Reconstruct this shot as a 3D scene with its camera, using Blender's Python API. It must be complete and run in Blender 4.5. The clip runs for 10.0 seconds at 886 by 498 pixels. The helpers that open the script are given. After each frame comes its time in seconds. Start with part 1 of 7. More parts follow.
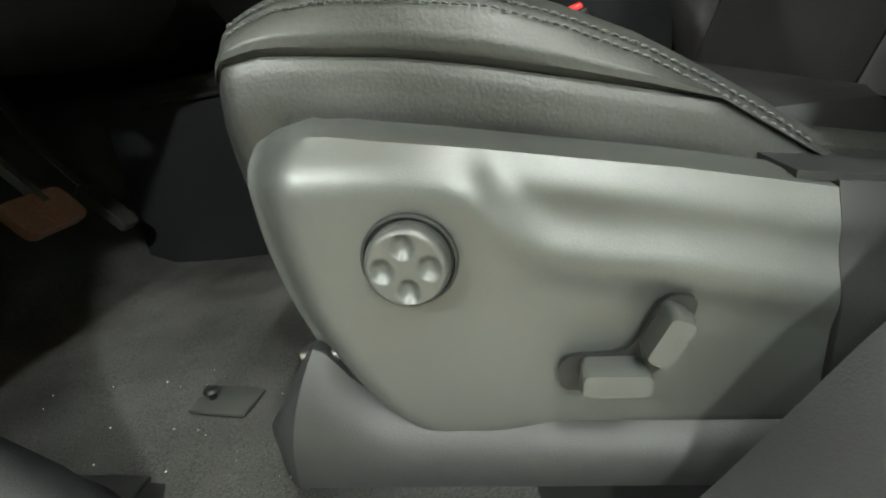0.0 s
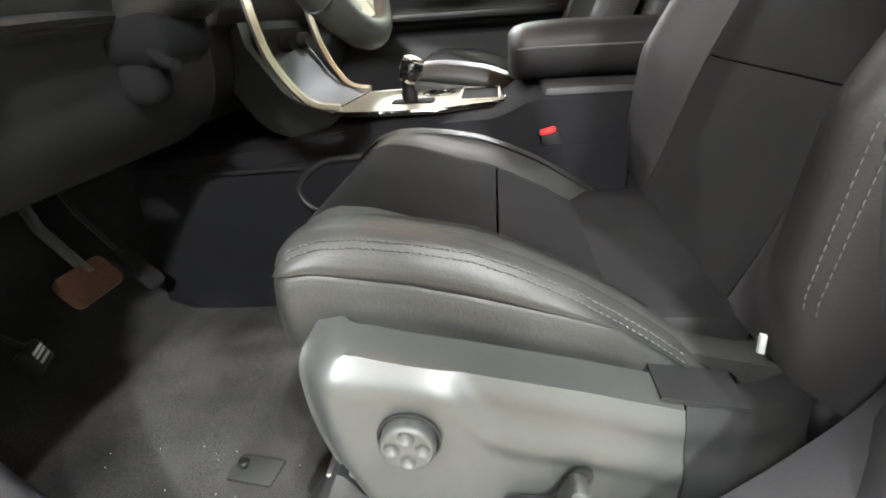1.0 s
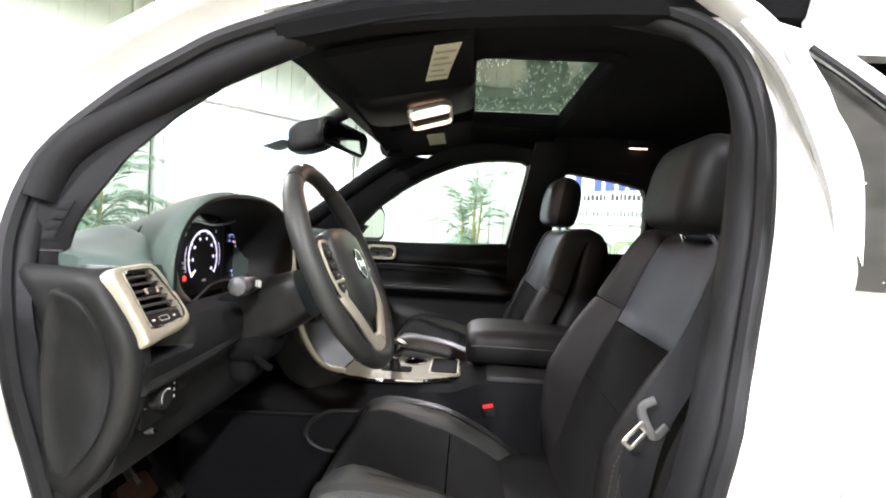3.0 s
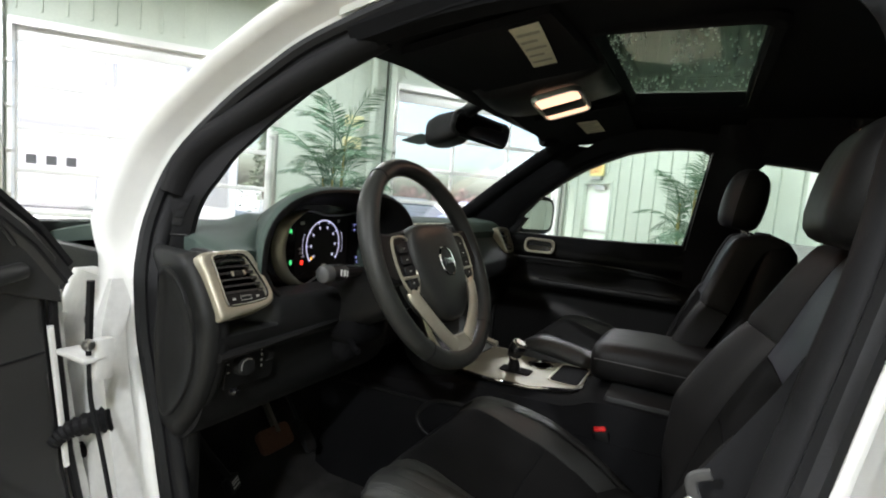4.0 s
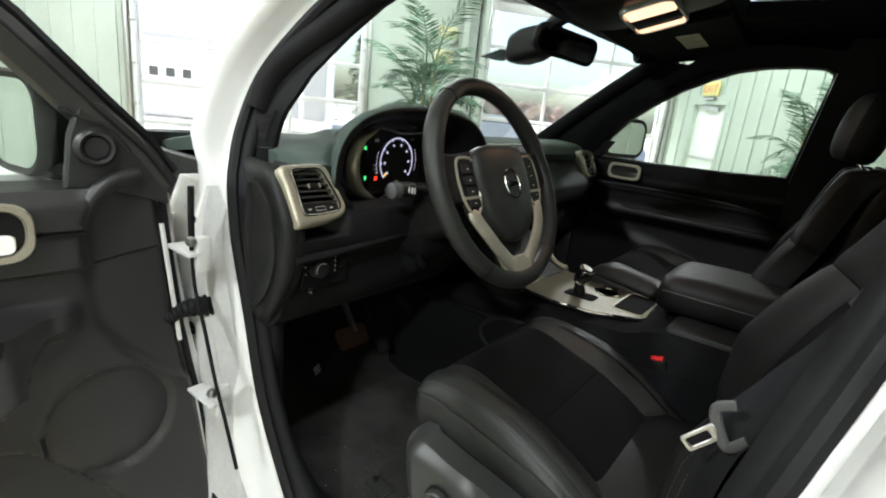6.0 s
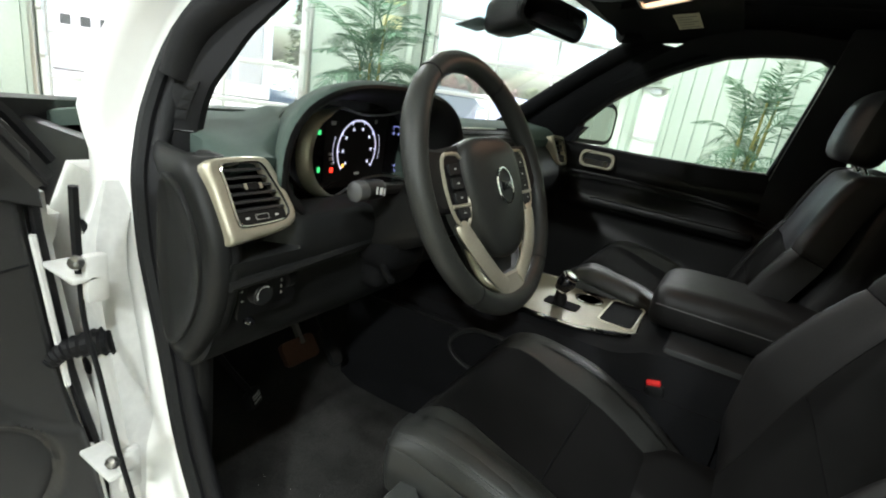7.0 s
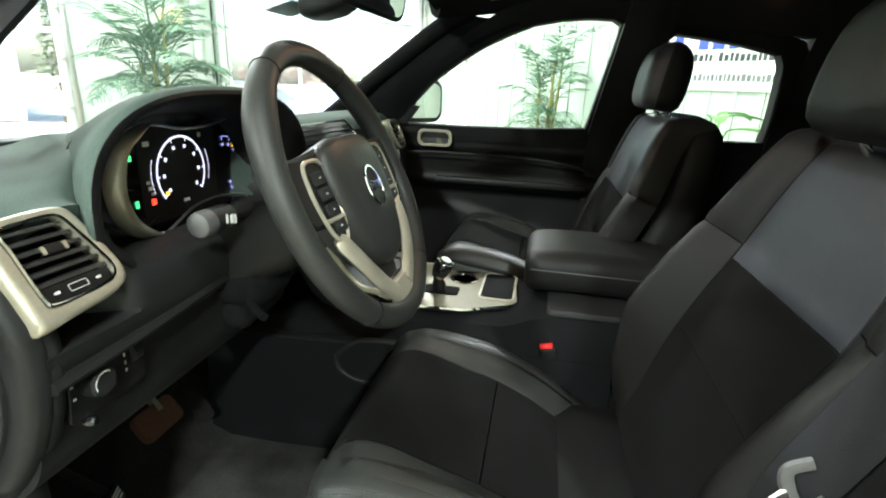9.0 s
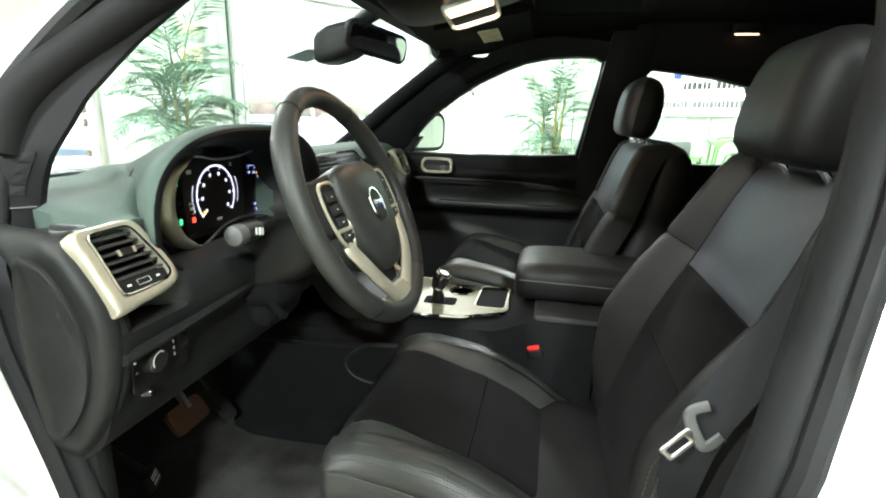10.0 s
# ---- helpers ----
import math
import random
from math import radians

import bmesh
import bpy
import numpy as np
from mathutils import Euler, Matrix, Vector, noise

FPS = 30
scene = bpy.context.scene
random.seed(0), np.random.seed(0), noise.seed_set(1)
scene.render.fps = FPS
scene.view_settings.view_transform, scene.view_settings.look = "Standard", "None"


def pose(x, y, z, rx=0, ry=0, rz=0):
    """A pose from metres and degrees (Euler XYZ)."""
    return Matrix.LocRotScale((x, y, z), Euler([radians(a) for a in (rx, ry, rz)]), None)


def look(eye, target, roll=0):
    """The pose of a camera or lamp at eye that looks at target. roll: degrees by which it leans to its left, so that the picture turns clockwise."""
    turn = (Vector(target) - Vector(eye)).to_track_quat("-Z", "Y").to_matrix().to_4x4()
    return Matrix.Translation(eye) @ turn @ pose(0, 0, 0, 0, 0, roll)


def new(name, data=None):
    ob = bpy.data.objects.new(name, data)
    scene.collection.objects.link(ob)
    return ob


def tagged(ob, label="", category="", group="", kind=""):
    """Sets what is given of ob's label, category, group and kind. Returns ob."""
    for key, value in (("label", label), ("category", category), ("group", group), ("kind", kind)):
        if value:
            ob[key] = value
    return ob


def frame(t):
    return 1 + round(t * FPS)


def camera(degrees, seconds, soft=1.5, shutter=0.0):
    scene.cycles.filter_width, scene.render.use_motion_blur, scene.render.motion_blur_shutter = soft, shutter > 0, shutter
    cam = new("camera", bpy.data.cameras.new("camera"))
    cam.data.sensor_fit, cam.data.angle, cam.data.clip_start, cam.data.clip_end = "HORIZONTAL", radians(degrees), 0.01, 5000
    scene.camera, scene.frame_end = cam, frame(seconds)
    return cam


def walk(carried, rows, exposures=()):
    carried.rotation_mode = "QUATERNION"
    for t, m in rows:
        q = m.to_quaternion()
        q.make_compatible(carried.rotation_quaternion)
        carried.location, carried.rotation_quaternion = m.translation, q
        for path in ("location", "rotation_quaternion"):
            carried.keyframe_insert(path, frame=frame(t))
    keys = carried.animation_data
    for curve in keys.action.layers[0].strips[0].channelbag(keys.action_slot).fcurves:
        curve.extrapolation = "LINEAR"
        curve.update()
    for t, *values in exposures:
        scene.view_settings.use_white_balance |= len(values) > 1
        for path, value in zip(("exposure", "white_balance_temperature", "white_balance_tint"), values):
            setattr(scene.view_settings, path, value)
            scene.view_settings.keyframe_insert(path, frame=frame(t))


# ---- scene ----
# ---------------------------------------------------------------- camera and walk
cam = camera(82.7, 10.0, soft=2.0)
# seconds, place, and turn (degrees about x, y, z)
ROWS = [
    (0, 0.058, -0.963, 0.864, 67.73, 7.17, 6.00),
    (0.5, 0.079, -0.956, 0.898, 65.89, 7.86, 7.42),
    (1, 0.077, -1.022, 1.085, 64.70, 3.62, 5.25),
    (1.5, 0.066, -1.260, 1.209, 78.71, -1.36, 0.35),
    (2, 0.068, -1.395, 1.297, 87.19, -3.54, -0.93),
    (2.2, 0.062, -1.415, 1.305, 89.80, -4.11, -0.85),
    (3.3, 0.137, -1.361, 1.331, 86.82, -2.52, 6.85),
    (3.5, 0.183, -1.325, 1.325, 86.24, -3.30, 11.72),
    (4, 0.319, -1.283, 1.366, 84.52, -4.85, 27.52),
    (4.5, 0.348, -1.294, 1.391, 81.77, -4.61, 34.65),
    (5, 0.394, -1.307, 1.407, 78.83, -5.12, 37.45),
    (5.5, 0.397, -1.301, 1.384, 75.57, -6.00, 38.08),
    (5.7, 0.392, -1.296, 1.379, 74.80, -5.89, 38.26),
    (6.8, 0.253, -1.188, 1.374, 72.92, -8.58, 34.29),
    (7, 0.203, -1.151, 1.384, 72.11, -8.71, 31.91),
    (7.5, 0.110, -1.093, 1.370, 71.91, -7.63, 26.31),
    (8, 0.075, -1.069, 1.364, 71.73, -6.88, 23.37),
    (8.5, 0.083, -1.070, 1.372, 71.54, -5.32, 16.90),
    (9, 0.117, -1.100, 1.386, 72.41, -2.40, 11.24),
    (9.5, 0.129, -1.159, 1.393, 73.54, -1.30, 9.61),
    (10, 0.176, -1.231, 1.395, 75.50, -1.54, 12.28),
]
# seconds, stops, kelvin, tint
EXPOSURES = [(0, 3.75, 6800, 10), (0.6, 3.9, 6700, 14), (1.0, 4.45, 6600, 22), (1.4, 4.55, 6500, 28), (1.8, 4.55, 6500, 34), (2.2, 4.35, 6500, 34), (3.3, 3.12, 6500, 23), (4, 2.13, 6500, 20), (5, 2.08, 6500, 17), (6.8, 2.37, 6500, 14), (7.5, 2.66, 6500, 11), (8.5, 3.02, 6500, 9), (10, 3.55, 6500, 10)]
walk(cam, [(t, pose(x, y, z, a, b, c)) for t, x, y, z, a, b, c in ROWS], EXPOSURES)

# ---------------------------------------------------------------- world, sun and lamps
world = bpy.data.worlds.new("world")
scene.world = world
world.use_nodes = True
wn, wl = world.node_tree.nodes, world.node_tree.links
sky = wn.new("ShaderNodeTexSky")
sky.sky_type, sky.sun_disc = "NISHITA", False
sky.sun_elevation, sky.sun_rotation = radians(40), radians(200)
sky.air_density, sky.dust_density, sky.ozone_density = 1.0, 4.0, 1.0
wl.new(sky.outputs[0], wn["Background"].inputs[0])
wn["Background"].inputs[1].default_value = 0.15

sun = new("sun", bpy.data.lights.new("sun", "SUN"))
sun.data.energy, sun.data.angle, sun.data.color = 5.0, radians(15), (1.0, 0.97, 0.93)
sun.matrix_world = look((-4, -2, 9), (0, 0, 0))

# room frame: origin in the corner, first axis along the wall with the lift doors, second along the wall with the exit
ROOM = Matrix(((-0.654, 0.757, 0, -2.39), (-0.757, -0.654, 0, 9.49), (0, 0, 1, 0), (0, 0, 0, 1)))


def room(s, w, z):
    return ROOM @ Vector((s, w, z))


HEIGHT = 4.9
BAYS = [(2.0, 2.6), (6.0, 2.6), (10.0, 2.6), (2.0, 6.4), (6.38, 10.14), (6.86, 10.6), (10.8, 9.0), (8.6, 13.2)]
for s, w in BAYS:
    lamp = new("bay_light", bpy.data.lights.new("bay_light", "AREA"))
    lamp.data.shape, lamp.data.size, lamp.data.energy, lamp.data.color = "DISK", 0.16 if (s, w) in BAYS[4:6] else 0.42, 9 if (s, w) in BAYS[4:6] else 42 if s < 3 else 56 if w < 3 else 88, (0.91, 1.0, 0.98)
    lamp.matrix_world = Matrix.Translation(room(s, w, HEIGHT - 0.62))


# ---------------------------------------------------------------- materials
def mat(name, base, rough=0.5, metal=0.0, coat=0.0, grain=(0, 0), stain=(0, 0), bump=0.0, wear=0.0, spec=0.5, sheen=0.0):
    """grain and stain: (scale, strength) of the fine and the coarse variation; bump: depth of the fine relief in metres."""
    m = bpy.data.materials.new(name)
    m.use_nodes = True
    n, l = m.node_tree.nodes, m.node_tree.links
    b = n["Principled BSDF"]
    b.inputs["Roughness"].default_value, b.inputs["Metallic"].default_value = rough, metal
    b.inputs["Coat Weight"].default_value, b.inputs["Coat Roughness"].default_value = coat, 0.06
    b.inputs["Specular IOR Level"].default_value = spec
    b.inputs["Sheen Weight"].default_value = sheen
    co = n.new("ShaderNodeTexCoord")
    col = n.new("ShaderNodeRGB")
    col.outputs[0].default_value = (*base, 1)
    out = col.outputs[0]
    first = None
    for scale, strength in (grain, stain):
        if not strength:
            continue
        t = n.new("ShaderNodeTexNoise")
        t.inputs["Scale"].default_value, t.inputs["Detail"].default_value = scale, 4
        l.new(co.outputs["Object"], t.inputs["Vector"])
        first = first or t
        r = n.new("ShaderNodeMapRange")
        r.inputs["From Min"].default_value, r.inputs["From Max"].default_value = 0.3, 0.7
        r.inputs["To Min"].default_value, r.inputs["To Max"].default_value = 1 - strength, 1 + strength
        l.new(t.outputs[0], r.inputs["Value"])
        x = n.new("ShaderNodeVectorMath")
        x.operation = "SCALE"
        l.new(out, x.inputs[0])
        l.new(r.outputs[0], x.inputs["Scale"])
        out = x.outputs[0]
    l.new(out, b.inputs["Base Color"])
    if wear:
        t = n.new("ShaderNodeTexNoise")
        t.inputs["Scale"].default_value, t.inputs["Detail"].default_value = 9, 5
        l.new(co.outputs["Object"], t.inputs["Vector"])
        r = n.new("ShaderNodeMapRange")
        r.inputs["To Min"].default_value, r.inputs["To Max"].default_value = max(0.02, rough - wear), min(1, rough + wear)
        l.new(t.outputs[0], r.inputs["Value"])
        l.new(r.outputs[0], b.inputs["Roughness"])
    if bump and first:
        u = n.new("ShaderNodeBump")
        u.inputs["Strength"].default_value, u.inputs["Distance"].default_value = 0.6, bump
        l.new(first.outputs[0], u.inputs["Height"])
        l.new(u.outputs[0], b.inputs["Normal"])
    return m


def glass(name, tint=(1, 1, 1), rough=0.0, film=0.0):
    """A thin pane: clear through, with the gloss of glass at grazing angles; film: share of a pale diffuse layer that
    paints haze on it.
    """
    m = bpy.data.materials.new(name)
    m.use_nodes = True
    n, l = m.node_tree.nodes, m.node_tree.links
    n.remove(n["Principled BSDF"])
    a, g, x, f = n.new("ShaderNodeBsdfTransparent"), n.new("ShaderNodeBsdfGlossy"), n.new("ShaderNodeMixShader"), n.new("ShaderNodeLayerWeight")
    pw, ml = n.new("ShaderNodeMath"), n.new("ShaderNodeMath")
    pw.operation, ml.operation = "POWER", "MULTIPLY_ADD"
    pw.inputs[1].default_value, ml.inputs[1].default_value, ml.inputs[2].default_value = 4.0, 0.5, 0.03
    a.inputs[0].default_value = (*tint, 1)
    g.inputs["Roughness"].default_value = rough
    l.new(f.outputs["Facing"], pw.inputs[0])
    l.new(pw.outputs[0], ml.inputs[0])
    l.new(ml.outputs[0], x.inputs[0])
    clear = a.outputs[0]
    if film:
        haze_layer, mx, tx, mr = n.new("ShaderNodeBsdfDiffuse"), n.new("ShaderNodeMixShader"), n.new("ShaderNodeTexNoise"), n.new("ShaderNodeMapRange")
        haze_layer.inputs[0].default_value = (0.5, 0.5, 0.46, 1)
        tx.inputs["Scale"].default_value = 9
        mr.inputs["To Min"].default_value, mr.inputs["To Max"].default_value = film * 0.5, film * 1.5
        l.new(tx.outputs["Fac"], mr.inputs["Value"])
        l.new(mr.outputs[0], mx.inputs[0])
        l.new(clear, mx.inputs[1])
        l.new(haze_layer.outputs[0], mx.inputs[2])
        clear = mx.outputs[0]
    l.new(clear, x.inputs[1])
    l.new(g.outputs[0], x.inputs[2])
    l.new(x.outputs[0], n["Material Output"].inputs[0])
    return m


def glow(name, colour, strength):
    m = bpy.data.materials.new(name)
    m.use_nodes = True
    b = m.node_tree.nodes["Principled BSDF"]
    b.inputs["Base Color"].default_value = (*colour, 1)
    b.inputs["Emission Color"].default_value = (*colour, 1)
    b.inputs["Emission Strength"].default_value = strength
    return m


LEATHER = mat("black_leather", (0.0098, 0.0092, 0.0090), 0.5, grain=(420, 0.12), stain=(7, 0.12), bump=0.0005, wear=0.1, spec=0.15)
INSERT = mat("dark_fabric", (0.0045, 0.0043, 0.0042), 0.9, grain=(700, 0.3), stain=(8, 0.25), bump=0.0006, spec=0.05, sheen=0.012)
SLATE = mat("slate_leather", (0.0215, 0.0215, 0.028), 0.5, grain=(420, 0.12), stain=(7, 0.08), bump=0.0005, wear=0.08)
THREAD = mat("grey_thread", (0.035, 0.036, 0.035), 0.7, grain=(900, 0.2))
PLASTIC = mat("charcoal_plastic", (0.0115, 0.0118, 0.0118), 0.5, grain=(900, 0.12), stain=(6, 0.1), bump=0.0003, wear=0.08, spec=0.25)
SHIELD = mat("grey_plastic", (0.029, 0.031, 0.029), 0.40, grain=(1100, 0.1), stain=(5, 0.06), bump=0.0002, wear=0.06)
# same black leather, raised in tone and gloss for light on the cushions
LITLEATHER = mat("lit_black_leather", (0.021, 0.0215, 0.020), 0.44, grain=(380, 0.15), stain=(9, 0.25), bump=0.0006, wear=0.2, spec=0.28)
WHEELSKIN = mat("wheel_leather", (0.019, 0.0195, 0.018), 0.47, grain=(420, 0.14), stain=(7, 0.15), bump=0.0005, wear=0.12, spec=0.3)
DARK = mat("black_plastic", (0.006, 0.006, 0.006), 0.5, grain=(900, 0.15), stain=(6, 0.1), bump=0.0003, wear=0.1, spec=0.28)
SOFT = mat("soft_dash_skin", (0.056, 0.078, 0.068), 0.75, grain=(650, 0.15), stain=(5, 0.08), bump=0.0005, wear=0.06, spec=0.15)
PIANO = mat("gloss_black", (0.006, 0.006, 0.007), 0.12, coat=0.5, grain=(30, 0.1))
SILVER = mat("satin_silver", (0.40, 0.37, 0.29), 0.42, metal=0.55, grain=(240, 0.05), stain=(14, 0.05), wear=0.06)
PLATE = mat("brushed_plate", (0.15, 0.135, 0.095), 0.42, metal=0.6, grain=(240, 0.08), stain=(14, 0.08), wear=0.06)
CHROME = mat("chrome", (0.85, 0.85, 0.86), 0.07, metal=1.0, grain=(30, 0.03))
STEEL = mat("brushed_steel", (0.55, 0.55, 0.54), 0.3, metal=1.0, grain=(300, 0.1))
PAINT = mat("white_paint", (0.80, 0.80, 0.79), 0.32, coat=0.7, grain=(60, 0.015), stain=(3, 0.02))
JAMB = mat("white_jamb", (0.72, 0.72, 0.71), 0.45, coat=0.2, grain=(80, 0.05), stain=(11, 0.07))
RUBBER = mat("seal_rubber", (0.008, 0.008, 0.009), 0.6, grain=(300, 0.2), stain=(9, 0.15), bump=0.0004, spec=0.25)
TRIM = mat("pillar_trim", (0.0078, 0.0078, 0.0088), 0.65, grain=(700, 0.2), stain=(5, 0.12), bump=0.0004, spec=0.22)
# white seal greyed down: its shadow band is in the colour
SHADEDSEAL = mat("shaded_seal", (0.30, 0.30, 0.29), 0.6, grain=(300, 0.15), stain=(9, 0.12), bump=0.0004)
PILLAR = mat("pillar_skin", (0.010, 0.0098, 0.0105), 0.7, grain=(700, 0.2), stain=(5, 0.12), bump=0.0004, spec=0.16)
CHARCOAL = mat("charcoal_door_skin", (0.0215, 0.0215, 0.0215), 0.44, grain=(800, 0.15), stain=(5, 0.1), bump=0.0004, wear=0.06)
LINER = mat("black_headliner", (0.0055, 0.0055, 0.006), 0.95, grain=(600, 0.3), stain=(4, 0.15), bump=0.0006, spec=0.1)
CARPET = mat("charcoal_carpet", (0.026, 0.0255, 0.0245), 0.98, grain=(520, 0.5), stain=(6, 0.6), bump=0.002, spec=0.15)
# the red cast of light on the pedal is put into this colour
PEDAL = mat("pedal_rubber", (0.13, 0.06, 0.04), 0.6, grain=(200, 0.2), bump=0.0004)
RED = mat("red_plastic", (0.55, 0.02, 0.02), 0.35, grain=(60, 0.05))
WEB = mat("belt_webbing", (0.0065, 0.0065, 0.0075), 0.75, grain=(900, 0.3), bump=0.0005, spec=0.2)
PAPER = mat("label_paper", (0.62, 0.60, 0.42), 0.7, grain=(60, 0.05), stain=(20, 0.08))
INK = mat("label_ink", (0.34, 0.33, 0.24), 0.7, grain=(80, 0.1))
CARD = mat("grey_card", (0.16, 0.17, 0.17), 0.7, grain=(120, 0.1))
GRIP = mat("grey_grip_plastic", (0.055, 0.055, 0.055), 0.5, grain=(500, 0.1), stain=(20, 0.08))
LEGEND = mat("white_legend", (0.62, 0.62, 0.6), 0.6, grain=(200, 0.05))
MIRROR = mat("mirror_glass", (0.85, 0.87, 0.87), 0.02, metal=1.0, grain=(2, 0.01))
WINDOW = glass("window_glass", (0.93, 0.97, 0.94))
SHADE = glass("screen_glass", (0.97, 0.99, 0.98))
# film paints the washed-out haze and reflected ceiling on the rear window
PRIVACY = glass("privacy_glass", (0.05, 0.055, 0.05), film=0.07)
ROOFGLASS = glass("roof_glass", (0.27, 0.31, 0.27))
def drops(name, colour):
    """Beads of water that catch the lamps' light and pass some of it on."""
    m = bpy.data.materials.new(name)
    m.use_nodes = True
    n, l = m.node_tree.nodes, m.node_tree.links
    n.remove(n["Principled BSDF"])
    a, g, x = n.new("ShaderNodeBsdfTranslucent"), n.new("ShaderNodeBsdfGlossy"), n.new("ShaderNodeMixShader")
    a.inputs[0].default_value = (*colour, 1)
    g.inputs["Roughness"].default_value, x.inputs[0].default_value = 0.12, 0.12
    l.new(a.outputs[0], x.inputs[1])
    l.new(g.outputs[0], x.inputs[2])
    l.new(x.outputs[0], n["Material Output"].inputs[0])
    return m


DROPS = drops("water_drops", (0.94, 0.98, 0.94))
LIT = glow("dome_glow", (1.0, 0.60, 0.36), 0.42)
DIAL = glow("dial_white", (0.75, 0.78, 1.0), 0.15)
BLUE = glow("dial_blue", (0.4, 0.45, 1.0), 0.10)
AMBER = glow("dial_amber", (1.0, 0.5, 0.05), 0.35)
GREEN = glow("dial_green", (0.05, 0.7, 0.2), 0.25)
TELLTALE = glow("dial_red", (1.0, 0.04, 0.02), 0.4)
BAYGLOW = glow("bay_glow", (0.9, 1.0, 0.92), 6.0)

WALL = mat("wall_panel", (0.43, 0.49, 0.435), 0.5, grain=(30, 0.03), stain=(1.3, 0.06))
ALU = mat("door_aluminium", (0.62, 0.63, 0.63), 0.45, metal=0.3, grain=(60, 0.05), stain=(3, 0.05))
CONCRETE = mat("sealed_concrete", (0.36, 0.31, 0.23), 0.35, grain=(14, 0.12), stain=(1.1, 0.2), bump=0.001, wear=0.12)
DECK = mat("roof_deck", (0.78, 0.76, 0.70), 0.6, grain=(20, 0.05), stain=(1, 0.1))
DOORPAINT = mat("exit_door_paint", (0.74, 0.80, 0.74), 0.5, grain=(30, 0.03), stain=(2, 0.04))
LEAF = mat("palm_leaf", (0.065, 0.135, 0.08), 0.5, grain=(40, 0.3), stain=(4, 0.25))
BROADLEAF = mat("broad_leaf", (0.09, 0.26, 0.05), 0.45, grain=(30, 0.2), stain=(5, 0.2))
CANE = mat("cane", (0.20, 0.19, 0.06), 0.7, grain=(50, 0.3), stain=(8, 0.2), bump=0.002)
POT = mat("plant_pot", (0.10, 0.08, 0.06), 0.6, grain=(30, 0.2), stain=(6, 0.2))
SOIL = mat("potting_soil", (0.05, 0.04, 0.03), 1.0, grain=(60, 0.5), bump=0.01)
BANNER = mat("vinyl_banner", (0.66, 0.69, 0.66), 0.5, grain=(60, 0.02), stain=(2, 0.03))
BANNERBLUE = mat("banner_blue", (0.03, 0.06, 0.42), 0.5, grain=(60, 0.05))
BANNERGREY = mat("banner_grey", (0.13, 0.135, 0.145), 0.5, grain=(60, 0.05))
BANNERBLACK = mat("banner_black", (0.035, 0.035, 0.04), 0.5, grain=(60, 0.05))
CABINET = mat("grey_cabinet_paint", (0.20, 0.21, 0.21), 0.5, grain=(40, 0.05), stain=(3, 0.08))
SIGNFACE = mat("sign_face", (0.75, 0.68, 0.30), 0.5, grain=(40, 0.04))
SIGNRED = mat("sign_red", (0.6, 0.10, 0.03), 0.5, grain=(40, 0.05))
BEIGE = mat("box_beige", (0.60, 0.58, 0.34), 0.55, grain=(40, 0.05))
# paler than asphalt: the ground's sky reflection is put into the colour
ASPHALT = mat("asphalt_with_sheen", (0.27, 0.27, 0.28), 0.9, grain=(25, 0.3), stain=(0.4, 0.2), bump=0.004)
STUCCO = mat("white_stucco", (0.74, 0.73, 0.74), 0.8, grain=(12, 0.05), stain=(0.5, 0.06))
GREYSTUCCO = mat("grey_panel", (0.36, 0.36, 0.38), 0.7, grain=(8, 0.05), stain=(0.6, 0.08))
BAYDOOR = mat("bay_door", (0.60, 0.59, 0.60), 0.6, grain=(8, 0.05))
DARKGLASS = mat("dark_glazing", (0.06, 0.065, 0.07), 0.1, grain=(4, 0.1))
FOLIAGE = mat("far_foliage", (0.10, 0.12, 0.08), 0.9, grain=(3, 0.5), stain=(0.7, 0.3))
AUTUMN = mat("autumn_foliage", (0.16, 0.115, 0.11), 0.9, grain=(3, 0.5), stain=(0.7, 0.3))
BARK = mat("bark", (0.09, 0.07, 0.05), 0.9, grain=(12, 0.4), bump=0.01)
FARPAINT = mat("silver_car_paint", (0.45, 0.46, 0.48), 0.3, metal=0.5, coat=0.5, grain=(4, 0.03))
FARBLUE = mat("blue_car_paint", (0.12, 0.14, 0.22), 0.3, coat=0.5, grain=(4, 0.05))
TYRE = mat("tyre", (0.02, 0.02, 0.02), 0.85, grain=(60, 0.2))
YELLOW = mat("yellow_bollard", (0.6, 0.45, 0.03), 0.5, grain=(20, 0.1))


# ---------------------------------------------------------------- building blocks
def thing(name, label, category, at=(0, 0, 0), group="", kind=""):
    e = new(name)
    e.empty_display_size = 0.05
    e.location = at
    return tagged(e, label, category, group, kind)


def solid(name, bm, material, smooth=38):
    bmesh.ops.recalc_face_normals(bm, faces=bm.faces[:])
    me = bpy.data.meshes.new(name)
    bm.to_mesh(me)
    bm.free()
    me.materials.append(material)
    if smooth:
        me.shade_smooth()
        me.set_sharp_from_angle(angle=radians(smooth))
    return me


def home(ob):
    m = Matrix.Translation(ob.location) if ob.type == "EMPTY" else Matrix.Identity(4)
    return m


def part(name, bm, material, parent=None, label="", smooth=38):
    """One mesh object from bm, given in world places, under a thing or a part."""
    me = bm if isinstance(bm, bpy.types.Mesh) else solid(name, bm, material, smooth)
    ob = new(name, me)
    if parent is not None:
        ob.parent = parent
        ob.matrix_parent_inverse = home(parent).inverted()
    return tagged(ob, label)


def bmh():
    return bmesh.new()


